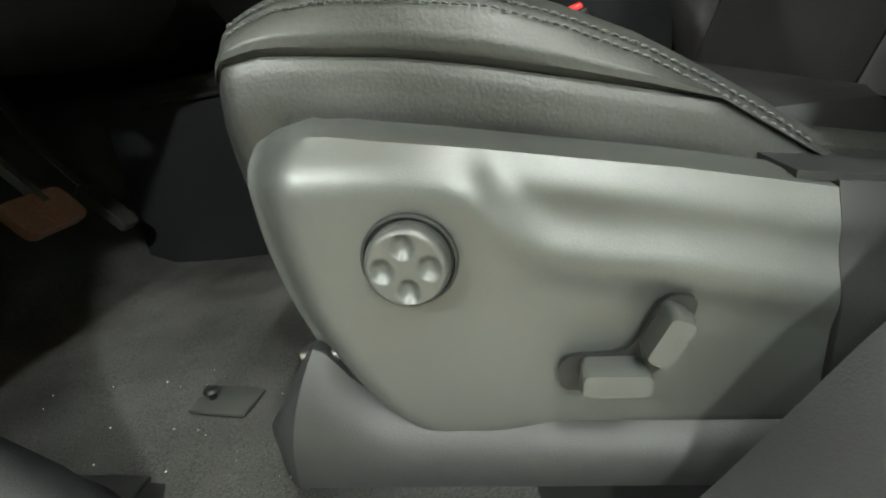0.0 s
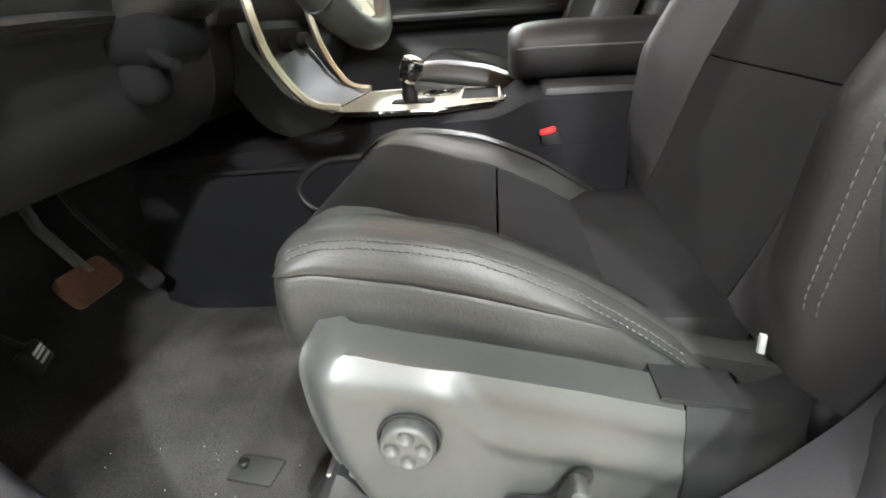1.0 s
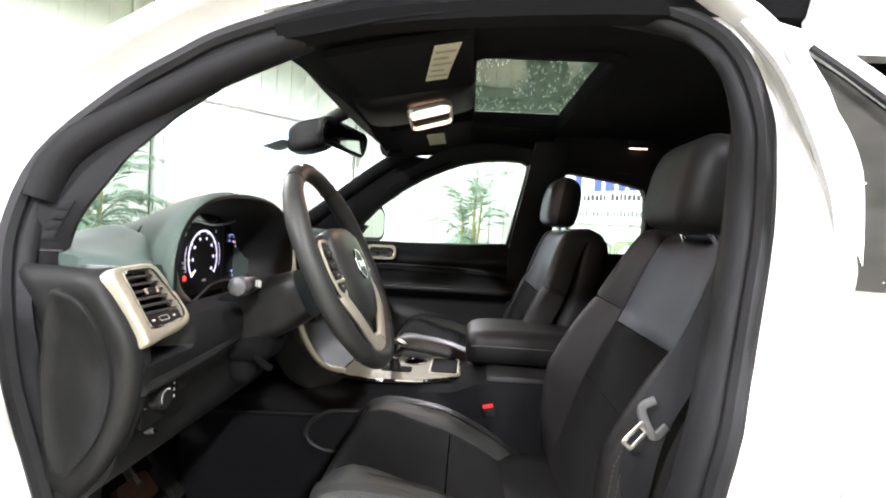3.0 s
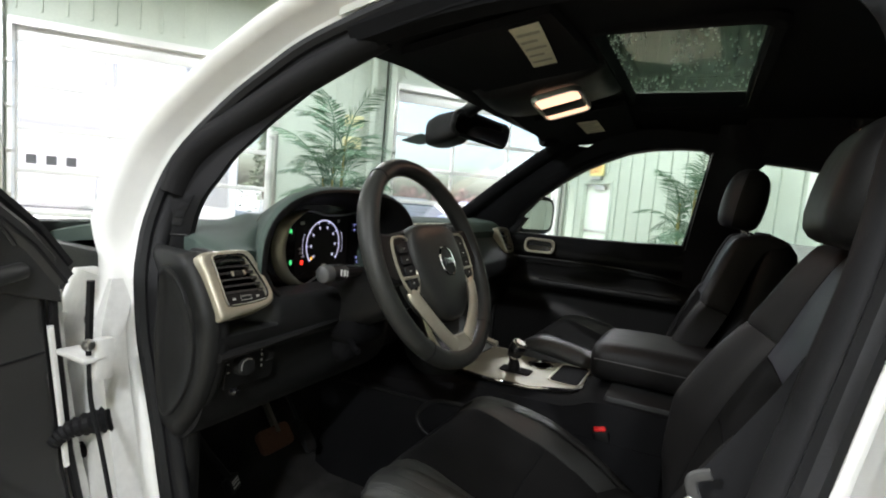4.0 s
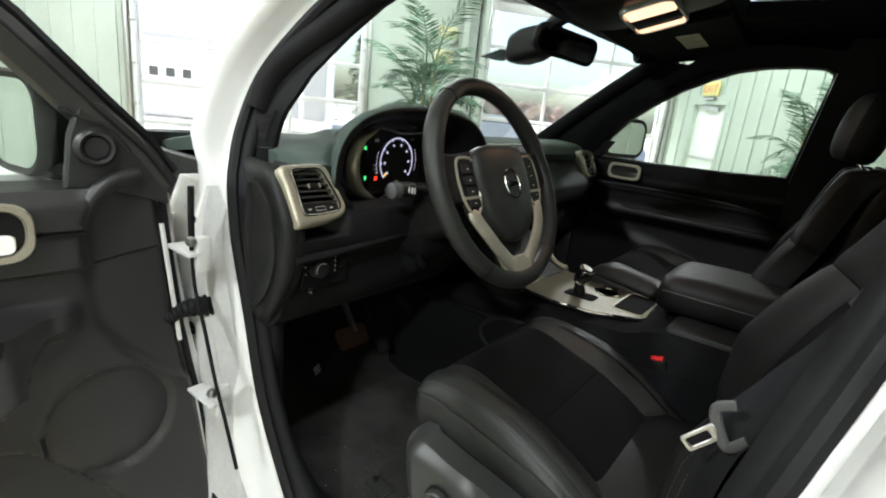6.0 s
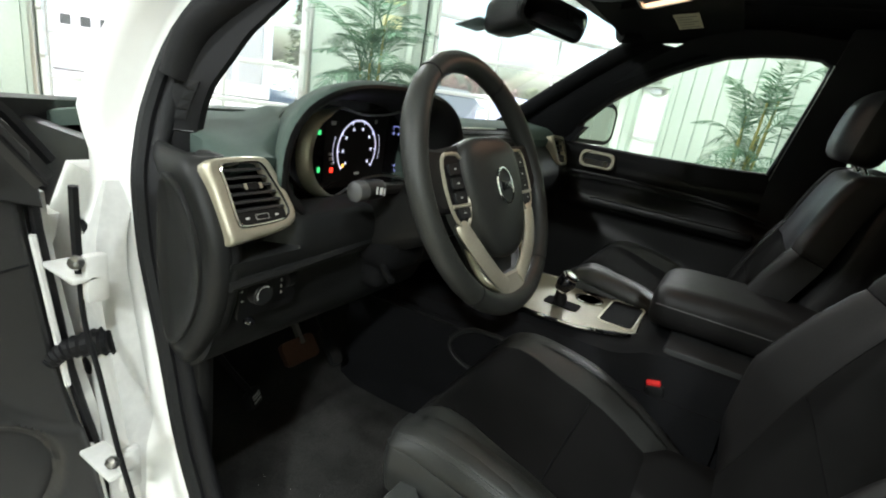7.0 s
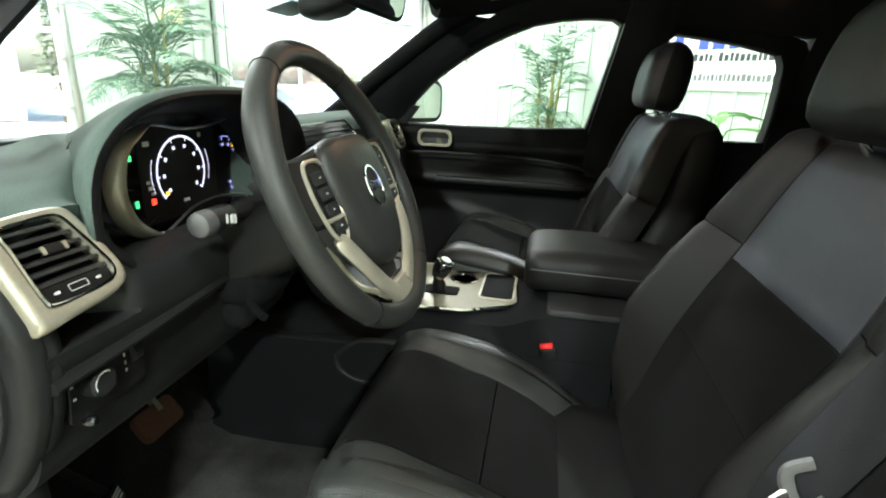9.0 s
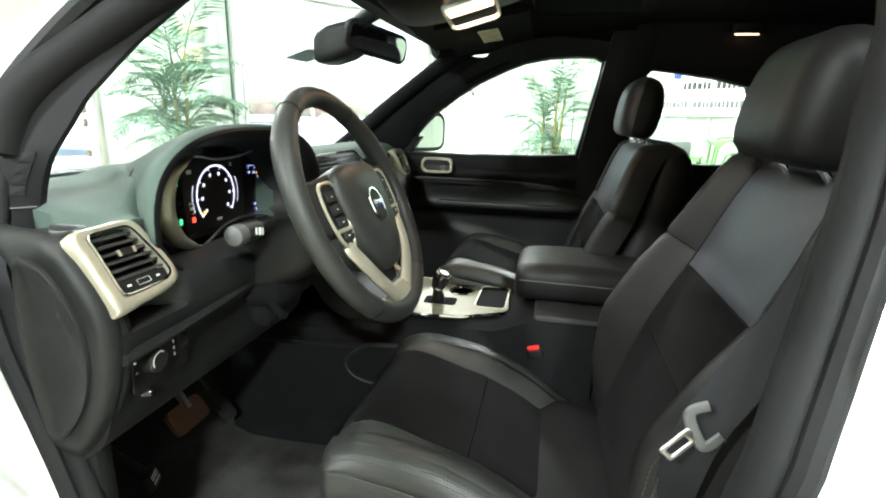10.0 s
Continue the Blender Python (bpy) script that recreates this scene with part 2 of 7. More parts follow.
def box(bm, lo, hi, bev=0.0, seg=2, m=None):
    g = bmesh.ops.create_cube(bm, size=1.0)["verts"]
    lo, hi = Vector(lo), Vector(hi)
    c, d = (lo + hi) / 2, hi - lo
    for v in g:
        v.co = Vector((v.co.x * d.x, v.co.y * d.y, v.co.z * d.z)) + c
    if bev:
        es = list({e for v in g for e in v.link_edges})
        r = bmesh.ops.bevel(bm, geom=es, offset=bev, segments=seg, profile=0.5, affect="EDGES")
        g = list({v for f in r["faces"] for v in f.verts} | {v for v in g if v.is_valid})
    if m is not None:
        bmesh.ops.transform(bm, matrix=m, verts=g)
    return bm


def loft(bm, rings, loop=True, cap=True, closed=False):
    vs = [[bm.verts.new(p) for p in r] for r in rings]
    n = len(vs[0])
    pairs = list(zip(vs, vs[1:])) + ([(vs[-1], vs[0])] if closed else [])
    for a, b in pairs:
        for i in range(n if loop else n - 1):
            j = (i + 1) % n
            bm.faces.new((a[i], a[j], b[j], b[i]))
    if cap and loop and not closed:
        bm.faces.new(vs[0][::-1])
        bm.faces.new(vs[-1])
    return bm


def smoothpath(pts, n=6, closed=False):
    """Catmull-Rom through pts."""
    pts = [Vector(p) for p in pts]
    out = []
    k = len(pts)
    for i in range(k if closed else k - 1):
        p0 = pts[(i - 1) % k] if closed else pts[max(i - 1, 0)]
        p1, p2 = pts[i], pts[(i + 1) % k]
        p3 = pts[(i + 2) % k] if closed else pts[min(i + 2, k - 1)]
        for j in range(n):
            t = j / n
            out.append(0.5 * ((2 * p1) + (p2 - p0) * t + (2 * p0 - 5 * p1 + 4 * p2 - p3) * t * t + (3 * p1 - p0 - 3 * p2 + p3) * t ** 3))
    if not closed:
        out.append(pts[-1])
    return out


def tube(bm, pts, r, n=8, closed=False, flat=1.0, up=None):
    """A round (or with flat under 1 an oval) tube; r is a number or one per point."""
    pts = [Vector(p) for p in pts]
    k = len(pts)
    rs = r if isinstance(r, (list, tuple)) else [r] * k
    rings = []
    ref = Vector(up) if up is not None else None
    for i, p in enumerate(pts):
        a = pts[(i - 1) % k] if closed or i else pts[0]
        b = pts[(i + 1) % k] if closed or i < k - 1 else pts[-1]
        t = (b - a).normalized()
        if ref is None:
            ref = Vector((0, 0, 1)) if abs(t.z) < 0.9 else Vector((1, 0, 0))
        s = t.cross(ref).normalized()
        w = s.cross(t).normalized()
        if up is None:
            ref = w
        rings.append([p + rs[i] * (math.cos(q) * s + math.sin(q) * flat * w) for q in (2 * math.pi * j / n for j in range(n))])
    return loft(bm, rings, closed=closed)


def lathe(bm, profile, n=24, m=None):
    """profile: (radius, height) along +z."""
    rings = [[Vector((r * math.cos(2 * math.pi * j / n), r * math.sin(2 * math.pi * j / n), h)) for j in range(n)] for r, h in profile]
    if m is not None:
        rings = [[m @ p for p in r] for r in rings]
    return loft(bm, rings)


def slab(bm, fn, nu, nv, off):
    """A sheet fn(u, v) with thickness: off is a vector or a function of u, v."""
    offs = off if callable(off) else (lambda u, v: Vector(off))
    a = [[bm.verts.new(fn(i / nu, j / nv)) for j in range(nv + 1)] for i in range(nu + 1)]
    b = [[bm.verts.new(Vector(a[i][j].co) + Vector(offs(i / nu, j / nv))) for j in range(nv + 1)] for i in range(nu + 1)]
    for i in range(nu):
        for j in range(nv):
            bm.faces.new((a[i][j], a[i + 1][j], a[i + 1][j + 1], a[i][j + 1]))
            bm.faces.new((b[i][j], b[i][j + 1], b[i + 1][j + 1], b[i + 1][j]))
    for i in range(nu):
        bm.faces.new((a[i][0], b[i][0], b[i + 1][0], a[i + 1][0]))
        bm.faces.new((a[i][nv], a[i + 1][nv], b[i + 1][nv], b[i][nv]))
    for j in range(nv):
        bm.faces.new((a[0][j], a[0][j + 1], b[0][j + 1], b[0][j]))
        bm.faces.new((a[nu][j], b[nu][j], b[nu][j + 1], a[nu][j + 1]))
    return bm


def plate(bm, outline, off, m=None, bev=0.0):
    """A flat plate: outline of 3D points, made thick by off."""
    off = Vector(off)
    a = [Vector(p) for p in outline]
    rings = [a, [p + off for p in a]]
    if bev:
        c = sum(a, Vector()) / len(a)
        inset = [p + (c - p).normalized() * bev for p in a]
        o = off.normalized()
        rings = [inset, [p + o * bev for p in a], [p + off - o * bev for p in a], [p + off for p in inset]]
    if m is not None:
        rings = [[m @ p for p in r] for r in rings]
    return loft(bm, rings)


def rounded(w, h, r, n=4):
    """A rounded rectangle about the origin, as 2D points."""
    pts = []
    for cx, cy, a0 in ((w / 2 - r, h / 2 - r, 0), (-w / 2 + r, h / 2 - r, 90), (-w / 2 + r, -h / 2 + r, 180), (w / 2 - r, -h / 2 + r, 270)):
        for j in range(n + 1):
            a = radians(a0 + 90 * j / n)
            pts.append((cx + r * math.cos(a), cy + r * math.sin(a)))
    return pts


def bezel(bm, outer, inner, off, m=None):
    """A flat ring between two outlines of equal count, made thick by off."""
    off = Vector(off)
    o, i = [Vector(p) for p in outer], [Vector(p) for p in inner]
    e = off * 0.5
    rings = [o, [p + e for p in o], [q * 0.8 + p * 0.2 + off for p, q in zip(i, o)], [q * 0.2 + p * 0.8 + off for p, q in zip(i, o)], [p + e for p in i], i]
    if m is not None:
        rings = [[m @ p for p in r] for r in rings]
    return loft(bm, rings, closed=True)


def ease(a, b, x):
    t = min(1.0, max(0.0, (x - a) / (b - a)))
    return t * t * (3 - 2 * t)


def table(x, rows):
    """Straight-line values from rows of (x, value)."""
    if x <= rows[0][0]:
        return rows[0][1]
    for (a, p), (b, q) in zip(rows, rows[1:]):
        if x <= b:
            return p + (q - p) * (x - a) / (b - a)
    return rows[-1][1]


# ---------------------------------------------------------------- the hall
def rbox(bm, lo, hi, bev=0.0):
    return box(bm, lo, hi, bev, m=ROOM)


LONG, DEEP = 14.0, 16.0
DOORS = [(0.15, 3.85), (5.95, 9.5)]
TOP = 3.42
bm = bmh()
box(bm, (-0.3, -0.3, -0.12), (LONG + 0.3, DEEP + 0.3, 0.0), m=ROOM)
tagged(part("floor", bm, CONCRETE), "sealed tan concrete hall floor", "floor", kind="structure")


def wall(name, along, at, length, holes, inward, label):
    """A ribbed panel wall; along: 0 runs on the first room axis, 1 on the second; holes: (from, to, top)."""
    bm = bmh()
    spans, x = [], -0.2
    for a, b, top in sorted(holes):
        spans.append((x, a, 0))
        spans.append((a, b, top))
        x = b
    spans.append((x, length + 0.2, 0))
    t = 0.2 * inward
    for a, b, z in spans:
        lo, hi = (a, min(at, at - t), z), (b, max(at, at - t), HEIGHT)
        if along:
            lo, hi = (lo[1], lo[0], lo[2]), (hi[1], hi[0], hi[2])
        box(bm, lo, hi, m=ROOM)
    ob = tagged(part(name, bm, WALL), label, "wall", kind="structure")
    bm = bmh()
    k = 0
    x = 0.1
    while x < length:
        z = 0.0
        for a, b, top in holes:
            if a - 0.06 < x < b + 0.06:
                z = top + 0.12
        lo, hi = (x, min(at, at + 0.025 * inward), z), (x + 0.035, max(at, at + 0.025 * inward), HEIGHT - 0.02)
        if along:
            lo, hi = (lo[1], lo[0], lo[2]), (hi[1], hi[0], hi[2])
        box(bm, lo, hi, m=ROOM)
        x += 0.3
    part("rib", bm, WALL, ob)
    return ob


wall("wall_north", 0, 0.0, LONG, [(a, b, TOP) for a, b in DOORS], 1, "pale ribbed metal panel wall with two lift doors")
wall("wall_east", 1, 0.0, DEEP, [(0.6, 1.5, 2.0)], 1, "pale ribbed metal panel wall with an exit door")
wall("wall_south", 0, DEEP, LONG, [], -1, "pale ribbed metal panel wall")
wall("wall_west", 1, LONG, DEEP, [], -1, "pale ribbed metal panel wall")

bm = bmh()
rbox(bm, (-0.3, -0.3, HEIGHT), (LONG + 0.3, DEEP + 0.3, HEIGHT + 0.15))
for i in range(40):
    rbox(bm, (0, 0.2 + i * 0.4, HEIGHT - 0.035), (LONG, 0.26 + i * 0.4, HEIGHT))
for i in range(9):
    rbox(bm, (0.8 + 1.55 * i, 0, HEIGHT - 0.24), (0.86 + 1.55 * i, DEEP, HEIGHT - 0.03))
for i in range(3):
    rbox(bm, (0, 4.0 + 4.2 * i, HEIGHT - 0.42), (LONG, 4.12 + 4.2 * i, HEIGHT - 0.2))
tagged(part("ceiling", bm, DECK), "cream corrugated roof deck on steel purlins", "ceiling", kind="structure")


def bay_lamp(s, w):
    e = thing("high_bay_lamp", "round high bay lamp hanging from the roof deck, lit", "lamp", room(s, w, HEIGHT), "high bay lamps")
    m = Matrix.Translation(room(s, w, HEIGHT - 0.62))
    part("housing", lathe(bmh(), [(0.05, 0.62), (0.02, 0.6), (0.02, 0.36), (0.07, 0.34), (0.08, 0.22), (0.10, 0.06), (0.11, 0.0), (0.105, 0.0), (0.095, 0.06), (0.07, 0.2), (0.01, 0.21)], 24, m), ALU, e)
    part("lens", lathe(bmh(), [(0.005, 0.055), (0.05, 0.05), (0.085, 0.03), (0.085, 0.024), (0.05, 0.044), (0.005, 0.049)], 24, m), BAYGLOW, e)


for s, w in BAYS:
    bay_lamp(s, w)


def lift_door(a, b):
    """A glazed sectional lift door in the opening from a to b of the north wall."""
    e = thing("lift_door", "glazed aluminium sectional lift door, closed", "garage door", room((a + b) / 2, 0, 0), "lift doors")
    rows, cols = 5, 3
    h, wd = 0.62, (b - a - 0.1) / cols
    y0, y1 = -0.14, -0.09
    for r in range(rows + 1):
        bm = bmh()
        z = 0.02 + r * h
        rbox(bm, (a + 0.05, y0, z), (b - 0.05, y1, z + (0.075 if r < rows else 0.26)), 0.006)
        part("rail", bm, ALU, e)
    for c in range(cols + 1):
        bm = bmh()
        x = a + 0.05 + c * wd
        rbox(bm, (x - 0.028, y0 + 0.004, 0.02), (x + 0.028, y1 - 0.004, 0.02 + rows * h), 0.004)
        part("stile", bm, ALU, e)
    for r in range(rows):
        for c in range(cols):
            bm = bmh()
            x, z = a + 0.05 + c * wd, 0.02 + r * h
            rbox(bm, (x + 0.02, -0.122, z + 0.07), (x + wd - 0.02, -0.114, z + h + 0.004))
            p = part("pane", bm, WINDOW, e)
            p.visible_shadow = False
    for x in (a, b - 0.05):
        bm = bmh()
        rbox(bm, (x, -0.2, 0), (x + 0.05, 0.04, TOP))
        part("jamb", bm, ALU, e)
    bm = bmh()
    rbox(bm, (a + 0.05, -0.2, 0.02 + rows * h + 0.2), (b - 0.05, 0.04, TOP))
    part("header", bm, ALU, e)
    for x in (a - 0.09, b + 0.03):
        bm = bmh()
        rbox(bm, (x, 0.03, 0.0), (x + 0.06, 0.11, TOP + 0.3), 0.006)
        part("track", bm, STEEL, e)
    for r in range(rows):
        for x in (a - 0.03, b - 0.06):
            bm = bmh()
            rbox(bm, (x, -0.085, 0.3 + r * h), (x + 0.09, 0.05, 0.36 + r * h), 0.006)
            part("roller_bracket", bm, STEEL, e)


for a, b in DOORS:
    lift_door(a, b)

# exit door
door = tagged(new("door_1"), "pale painted steel exit door with a closer, closed", "door", kind="structure")
door.location = room(0, 1.05, 0)
bm = bmh()
rbox(bm, (-0.12, 0.66, 0.01), (-0.07, 1.44, 1.94), 0.004)
part("leaf", bm, DOORPAINT, door)
for lo, hi in (((-0.2, 0.6, 0), (0.02, 0.66, 2.0)), ((-0.2, 1.44, 0), (0.02, 1.5, 2.0)), ((-0.2, 0.66, 1.94), (0.02, 1.44, 2.0))):
    bm = bmh()
    rbox(bm, lo, hi, 0.004)
    part("frame", bm, WALL, door)
bm = bmh()
rbox(bm, (-0.065, 0.95, 1.83), (-0.01, 1.25, 1.9), 0.008)
rbox(bm, (-0.03, 0.7, 1.9), (0.0, 1.2, 1.92), 0.004)
part("closer", bm, STEEL, door)
bm = bmh()
rbox(bm, (-0.068, 0.72, 1.0), (-0.04, 1.36, 1.05), 0.008)
part("push_bar", bm, STEEL, door)
for z in (0.3, 1.0, 1.75):
    bm = bmh()
    rbox(bm, (-0.075, 0.645, z), (-0.055, 0.685, z + 0.11), 0.003)
    part("hinge", bm, STEEL, door)


def words(name, text, size, m, material, parent):
    cu = bpy.data.curves.new(name, "FONT")
    cu.body, cu.size, cu.extrude, cu.align_x = text, size, 0.002, "CENTER"
    tmp = bpy.data.objects.new(name, cu)
    scene.collection.objects.link(tmp)
    dg = bpy.context.evaluated_depsgraph_get()
    me = bpy.data.meshes.new_from_object(tmp.evaluated_get(dg))
    bpy.data.objects.remove(tmp)
    me.transform(m)
    me.materials.clear()
    me.materials.append(material)
    return part(name, me, material, parent)


# lettering on the east wall faces into the hall
EASTFACE = ROOM @ Matrix(((0, 0, 1, 0), (1, 0, 0, 0), (0, 1, 0, 0), (0, 0, 0, 1)))
sign = thing("exit_sign", "pale yellow exit sign with orange letters above the door", "sign", room(0.05, 1.05, 2.3))
bm = bmh()
rbox(bm, (0.026, 0.86, 2.09), (0.07, 1.24, 2.33), 0.008)
part("housing", bm, SIGNFACE, sign)
words("lettering", "EXIT", 0.17, EASTFACE @ Matrix.Translation((1.05, 2.15, 0.073)), SIGNRED, sign)
bm = bmh()
rbox(bm, (0.026, 0.9, 2.02), (0.09, 1.2, 2.06), 0.006)
part("base_bar", bm, STEEL, sign)

# vinyl banner; brand lettering is drawn as plain bars
banner = thing("banner", "white vinyl banner with blue and grey bars of lettering", "banner", room(0.05, 6.8, 1.65))
bm = bmh()
rbox(bm, (0.027, 5.0, 1.51), (0.034, 8.8, 2.62))
part("sheet", bm, BANNER, banner)
rnd = random.Random(4)
for z, h, w0, w1, wide, material in ((1.96, 0.3, 5.3, 8.3, 0.13, BANNERBLUE), (1.83, 0.10, 5.45, 8.4, 0.045, BANNERBLACK), (1.61, 0.09, 5.2, 8.5, 0.04, BANNERGREY)):
    w = w0
    while w < w1:
        k = wide * rnd.uniform(0.7, 1.2)
        if rnd.random() > 0.1:
            bm = bmh()
            rbox(bm, (0.035, w, z), (0.037, w + k, z + h * rnd.uniform(0.72, 1.0)))
            part("letter_bar", bm, material, banner)
        w += k + wide * 0.35

cab = thing("storage_cabinet", "grey steel storage cabinet against the wall", "cabinet", room(0.3, 5.0, 0))
bm = bmh()
rbox(bm, (0.03, 4.55, 0.0), (0.5, 5.65, 1.2), 0.008)
part("body", bm, CABINET, cab)
for a, b in ((4.57, 5.095), (5.105, 5.63)):
    bm = bmh()
    rbox(bm, (0.5, a, 0.06), (0.52, b, 1.16), 0.006)
    d = part("door", bm, CABINET, cab)
bm = bmh()
rbox(bm, (0.521, 5.25, 0.85), (0.527, 5.42, 1.0))
part("notice", bm, PAPER, cab, "pale paper notice")

for s, w, z in ((4.6, 0.0, 2.62), (4.62, 0.0, 2.25)):
    e = thing("wall_box", "pale yellow electrical box on the ribbed wall", "electrical box", room(s, 0.05, z))
    bm = bmh()
    rbox(bm, (s - 0.16, 0.026, z - 0.1), (s + 0.16, 0.11, z + 0.1), 0.01)
    part("housing", bm, BEIGE, e)
    bm = bmh()
    rbox(bm, (s - 0.15, 0.026, z - 0.15), (s + 0.15, 0.08, z - 0.12), 0.006)
    part("lip", bm, STEEL, e)
conduit = thing("conduit", "dark pull cable hanging down the wall column", "cable", room(4.05, 0.05, 0))
part("cable", tube(bmh(), [room(4.05, 0.06, z) for z in (0.4, 1.2, 2.0, 3.0, 4.2, HEIGHT - 0.05)], 0.012), DARK, conduit)
for s0 in (3.95, 4.3):
    e = thing("wall_column", "pale steel column of the wall", "column", room(s0, 0.05, 0))
    bm = bmh()
    rbox(bm, (s0 - 0.05, 0.026, 0.0), (s0 + 0.05, 0.16, HEIGHT), 0.006)
    part("column", bm, WALL, e)


# ---------------------------------------------------------------- plants
def frond(rnd, length, droop, leaves):
    """A feather palm frond from the origin, rising along +x; one mesh."""
    bm = bmh()
    pts = []
    for i in range(13):
        t = i / 12
        pts.append(Vector((length * (t - 0.25 * droop * t * t), 0, length * (0.75 * t - (0.55 + droop) * t * t * 0.8))))
    tube(bm, pts, [0.011 * (1 - 0.8 * i / 12) for i in range(13)], 5)
    for k in range(leaves):
        t = 0.16 + 0.84 * k / leaves
        i = min(11, int(t * 12))
        p = pts[i].lerp(pts[i + 1], t * 12 - i)
        tang = (pts[i + 1] - pts[i]).normalized()
        for side in (-1, 1):
            ln = length * 0.32 * math.sin(math.pi * min(1, 0.22 + 0.8 * t)) * rnd.uniform(0.8, 1.1) + 0.05
            out = (tang * rnd.uniform(0.45, 0.75) + Vector((0, side, 0)) * rnd.uniform(0.75, 1.0) + Vector((0, 0, rnd.uniform(-0.35, 0.1)))).normalized()
            nrm = out.cross(tang).normalized()
            wv = out.cross(nrm).normalized() * 0.0105
            mid = p + out * ln * 0.5 + Vector((0, 0, -0.02 * ln))
            tip = p + out * ln + Vector((0, 0, -0.16 * ln))
            a, b, c, d, f = (bm.verts.new(q) for q in (p + wv * 0.3, p - wv * 0.3, mid - wv, mid + wv, tip))
            bm.faces.new((a, b, c, d))
            bm.faces.new((d, c, f))
    me = bpy.data.meshes.new("frond")
    bm.to_mesh(me)
    bm.free()
    me.materials.append(LEAF)
    return me


def palm(at, height, seed, label, spread=1.0, count=7):
    rnd = random.Random(seed)
    e = thing("potted_palm", label, "palm", at, "potted palms")
    base = Vector(at)
    m = Matrix.Translation(base)
    part("pot", lathe(bmh(), [(0.01, 0.0), (0.2, 0.0), (0.26, 0.38), (0.28, 0.4), (0.28, 0.44), (0.25, 0.44), (0.235, 0.38), (0.01, 0.38)], 24, m), POT, e)
    part("soil", lathe(bmh(), [(0.01, 0.381), (0.232, 0.384), (0.232, 0.4), (0.12, 0.415), (0.01, 0.405)], 20, m), SOIL, e)
    shapes = [frond(rnd, 0.95, d, 19) for d in (0.25, 0.45, 0.65, 0.85)]
    for k in range(5):
        a = 2 * math.pi * k / 5 + rnd.uniform(-0.3, 0.3)
        lean = rnd.uniform(0.03, 0.10)
        top = base + Vector((math.cos(a) * (0.08 + lean * 1.2), math.sin(a) * (0.08 + lean * 1.2), height * rnd.uniform(0.5, 0.76)))
        foot = base + Vector((math.cos(a) * 0.07, math.sin(a) * 0.07, 0.38))
        cane = [foot.lerp(top, t) + Vector((rnd.uniform(-0.01, 0.01), rnd.uniform(-0.01, 0.01), 0)) for t in (0, 0.25, 0.5, 0.75, 1)]
        part("cane", tube(bmh(), cane, [0.024, 0.022, 0.02, 0.018, 0.014], 7), CANE, e)
        for q in range(count):
            t = 1 - 0.735 / count * q
            p = foot.lerp(top, max(0.3, t))
            b = a + rnd.uniform(-0.5, 0.5) + q * 2.4
            sc = spread * rnd.uniform(0.75, 1.1) * (0.72 if q > 6 else 1)
            ob = part("frond", shapes[min(3, int(q / count * 4 + rnd.random() * 0.9))], LEAF, e)
            tilt = rnd.uniform(-50, -30) if q < 3 else rnd.uniform(-32, 5)
            ob.matrix_basis = Matrix.Translation(p) @ pose(0, 0, 0, rnd.uniform(-12, 12), tilt, math.degrees(b)) @ Matrix.Scale(sc, 4)


palm(room(5.15, 1.7, 0), 2.85, 11, "tall green feather palm in a dark pot by the wall", 1.1, 11)
palm(room(0.75, 3.95, 0), 2.75, 23, "tall green feather palm in a dark pot beside the exit", 0.78)


def broadleaf(at):
    rnd = random.Random(8)
    e = thing("broad_leaf_plant", "potted plant with large glossy green leaves", "plant", at)
    base = Vector(at)
    part("pot", lathe(bmh(), [(0.01, 0), (0.16, 0), (0.2, 0.3), (0.22, 0.32), (0.22, 0.35), (0.19, 0.35), (0.18, 0.3), (0.01, 0.3)], 24, Matrix.Translation(base)), POT, e)
    for k in range(9):
        a = 2 * math.pi * k / 9 + rnd.uniform(-0.3, 0.3)
        hgt = rnd.uniform(0.7, 1.25)
        d = Vector((math.cos(a), math.sin(a), 0))
        tip = base + d * rnd.uniform(0.1, 0.22) + Vector((0, 0, hgt))
        part("stalk", tube(bmh(), smoothpath([base + Vector((0, 0, 0.28)), base + d * 0.06 + Vector((0, 0, hgt * 0.6)), tip], 4), 0.011, 6), BROADLEAF, e)
        ln, wd = rnd.uniform(0.4, 0.55), rnd.uniform(0.075, 0.1)
        side = d.cross(Vector((0, 0, 1)))

        def leaf(u, v, tip=tip, d=d, side=side, ln=ln, wd=wd):
            y = (v - 0.5) * 2
            half = wd * math.sin(math.pi * (0.04 + 0.95 * u)) ** 0.7
            return tip + d * ln * u + side * y * half + Vector((0, 0, 0.12 * u - 0.35 * ln * u * u + 0.25 * abs(y) * half))

        part("leaf", slab(bmh(), leaf, 9, 4, (0, 0, -0.003)), BROADLEAF, e)


broadleaf(room(0.85, 6.25, 0))

# ---------------------------------------------------------------- outside
bm = bmh()
box(bm, (-400, -400, -0.6), (400, 400, -0.13))
tagged(part("ground", bm, ASPHALT), "grey asphalt yard outside the hall", "ground", kind="structure")


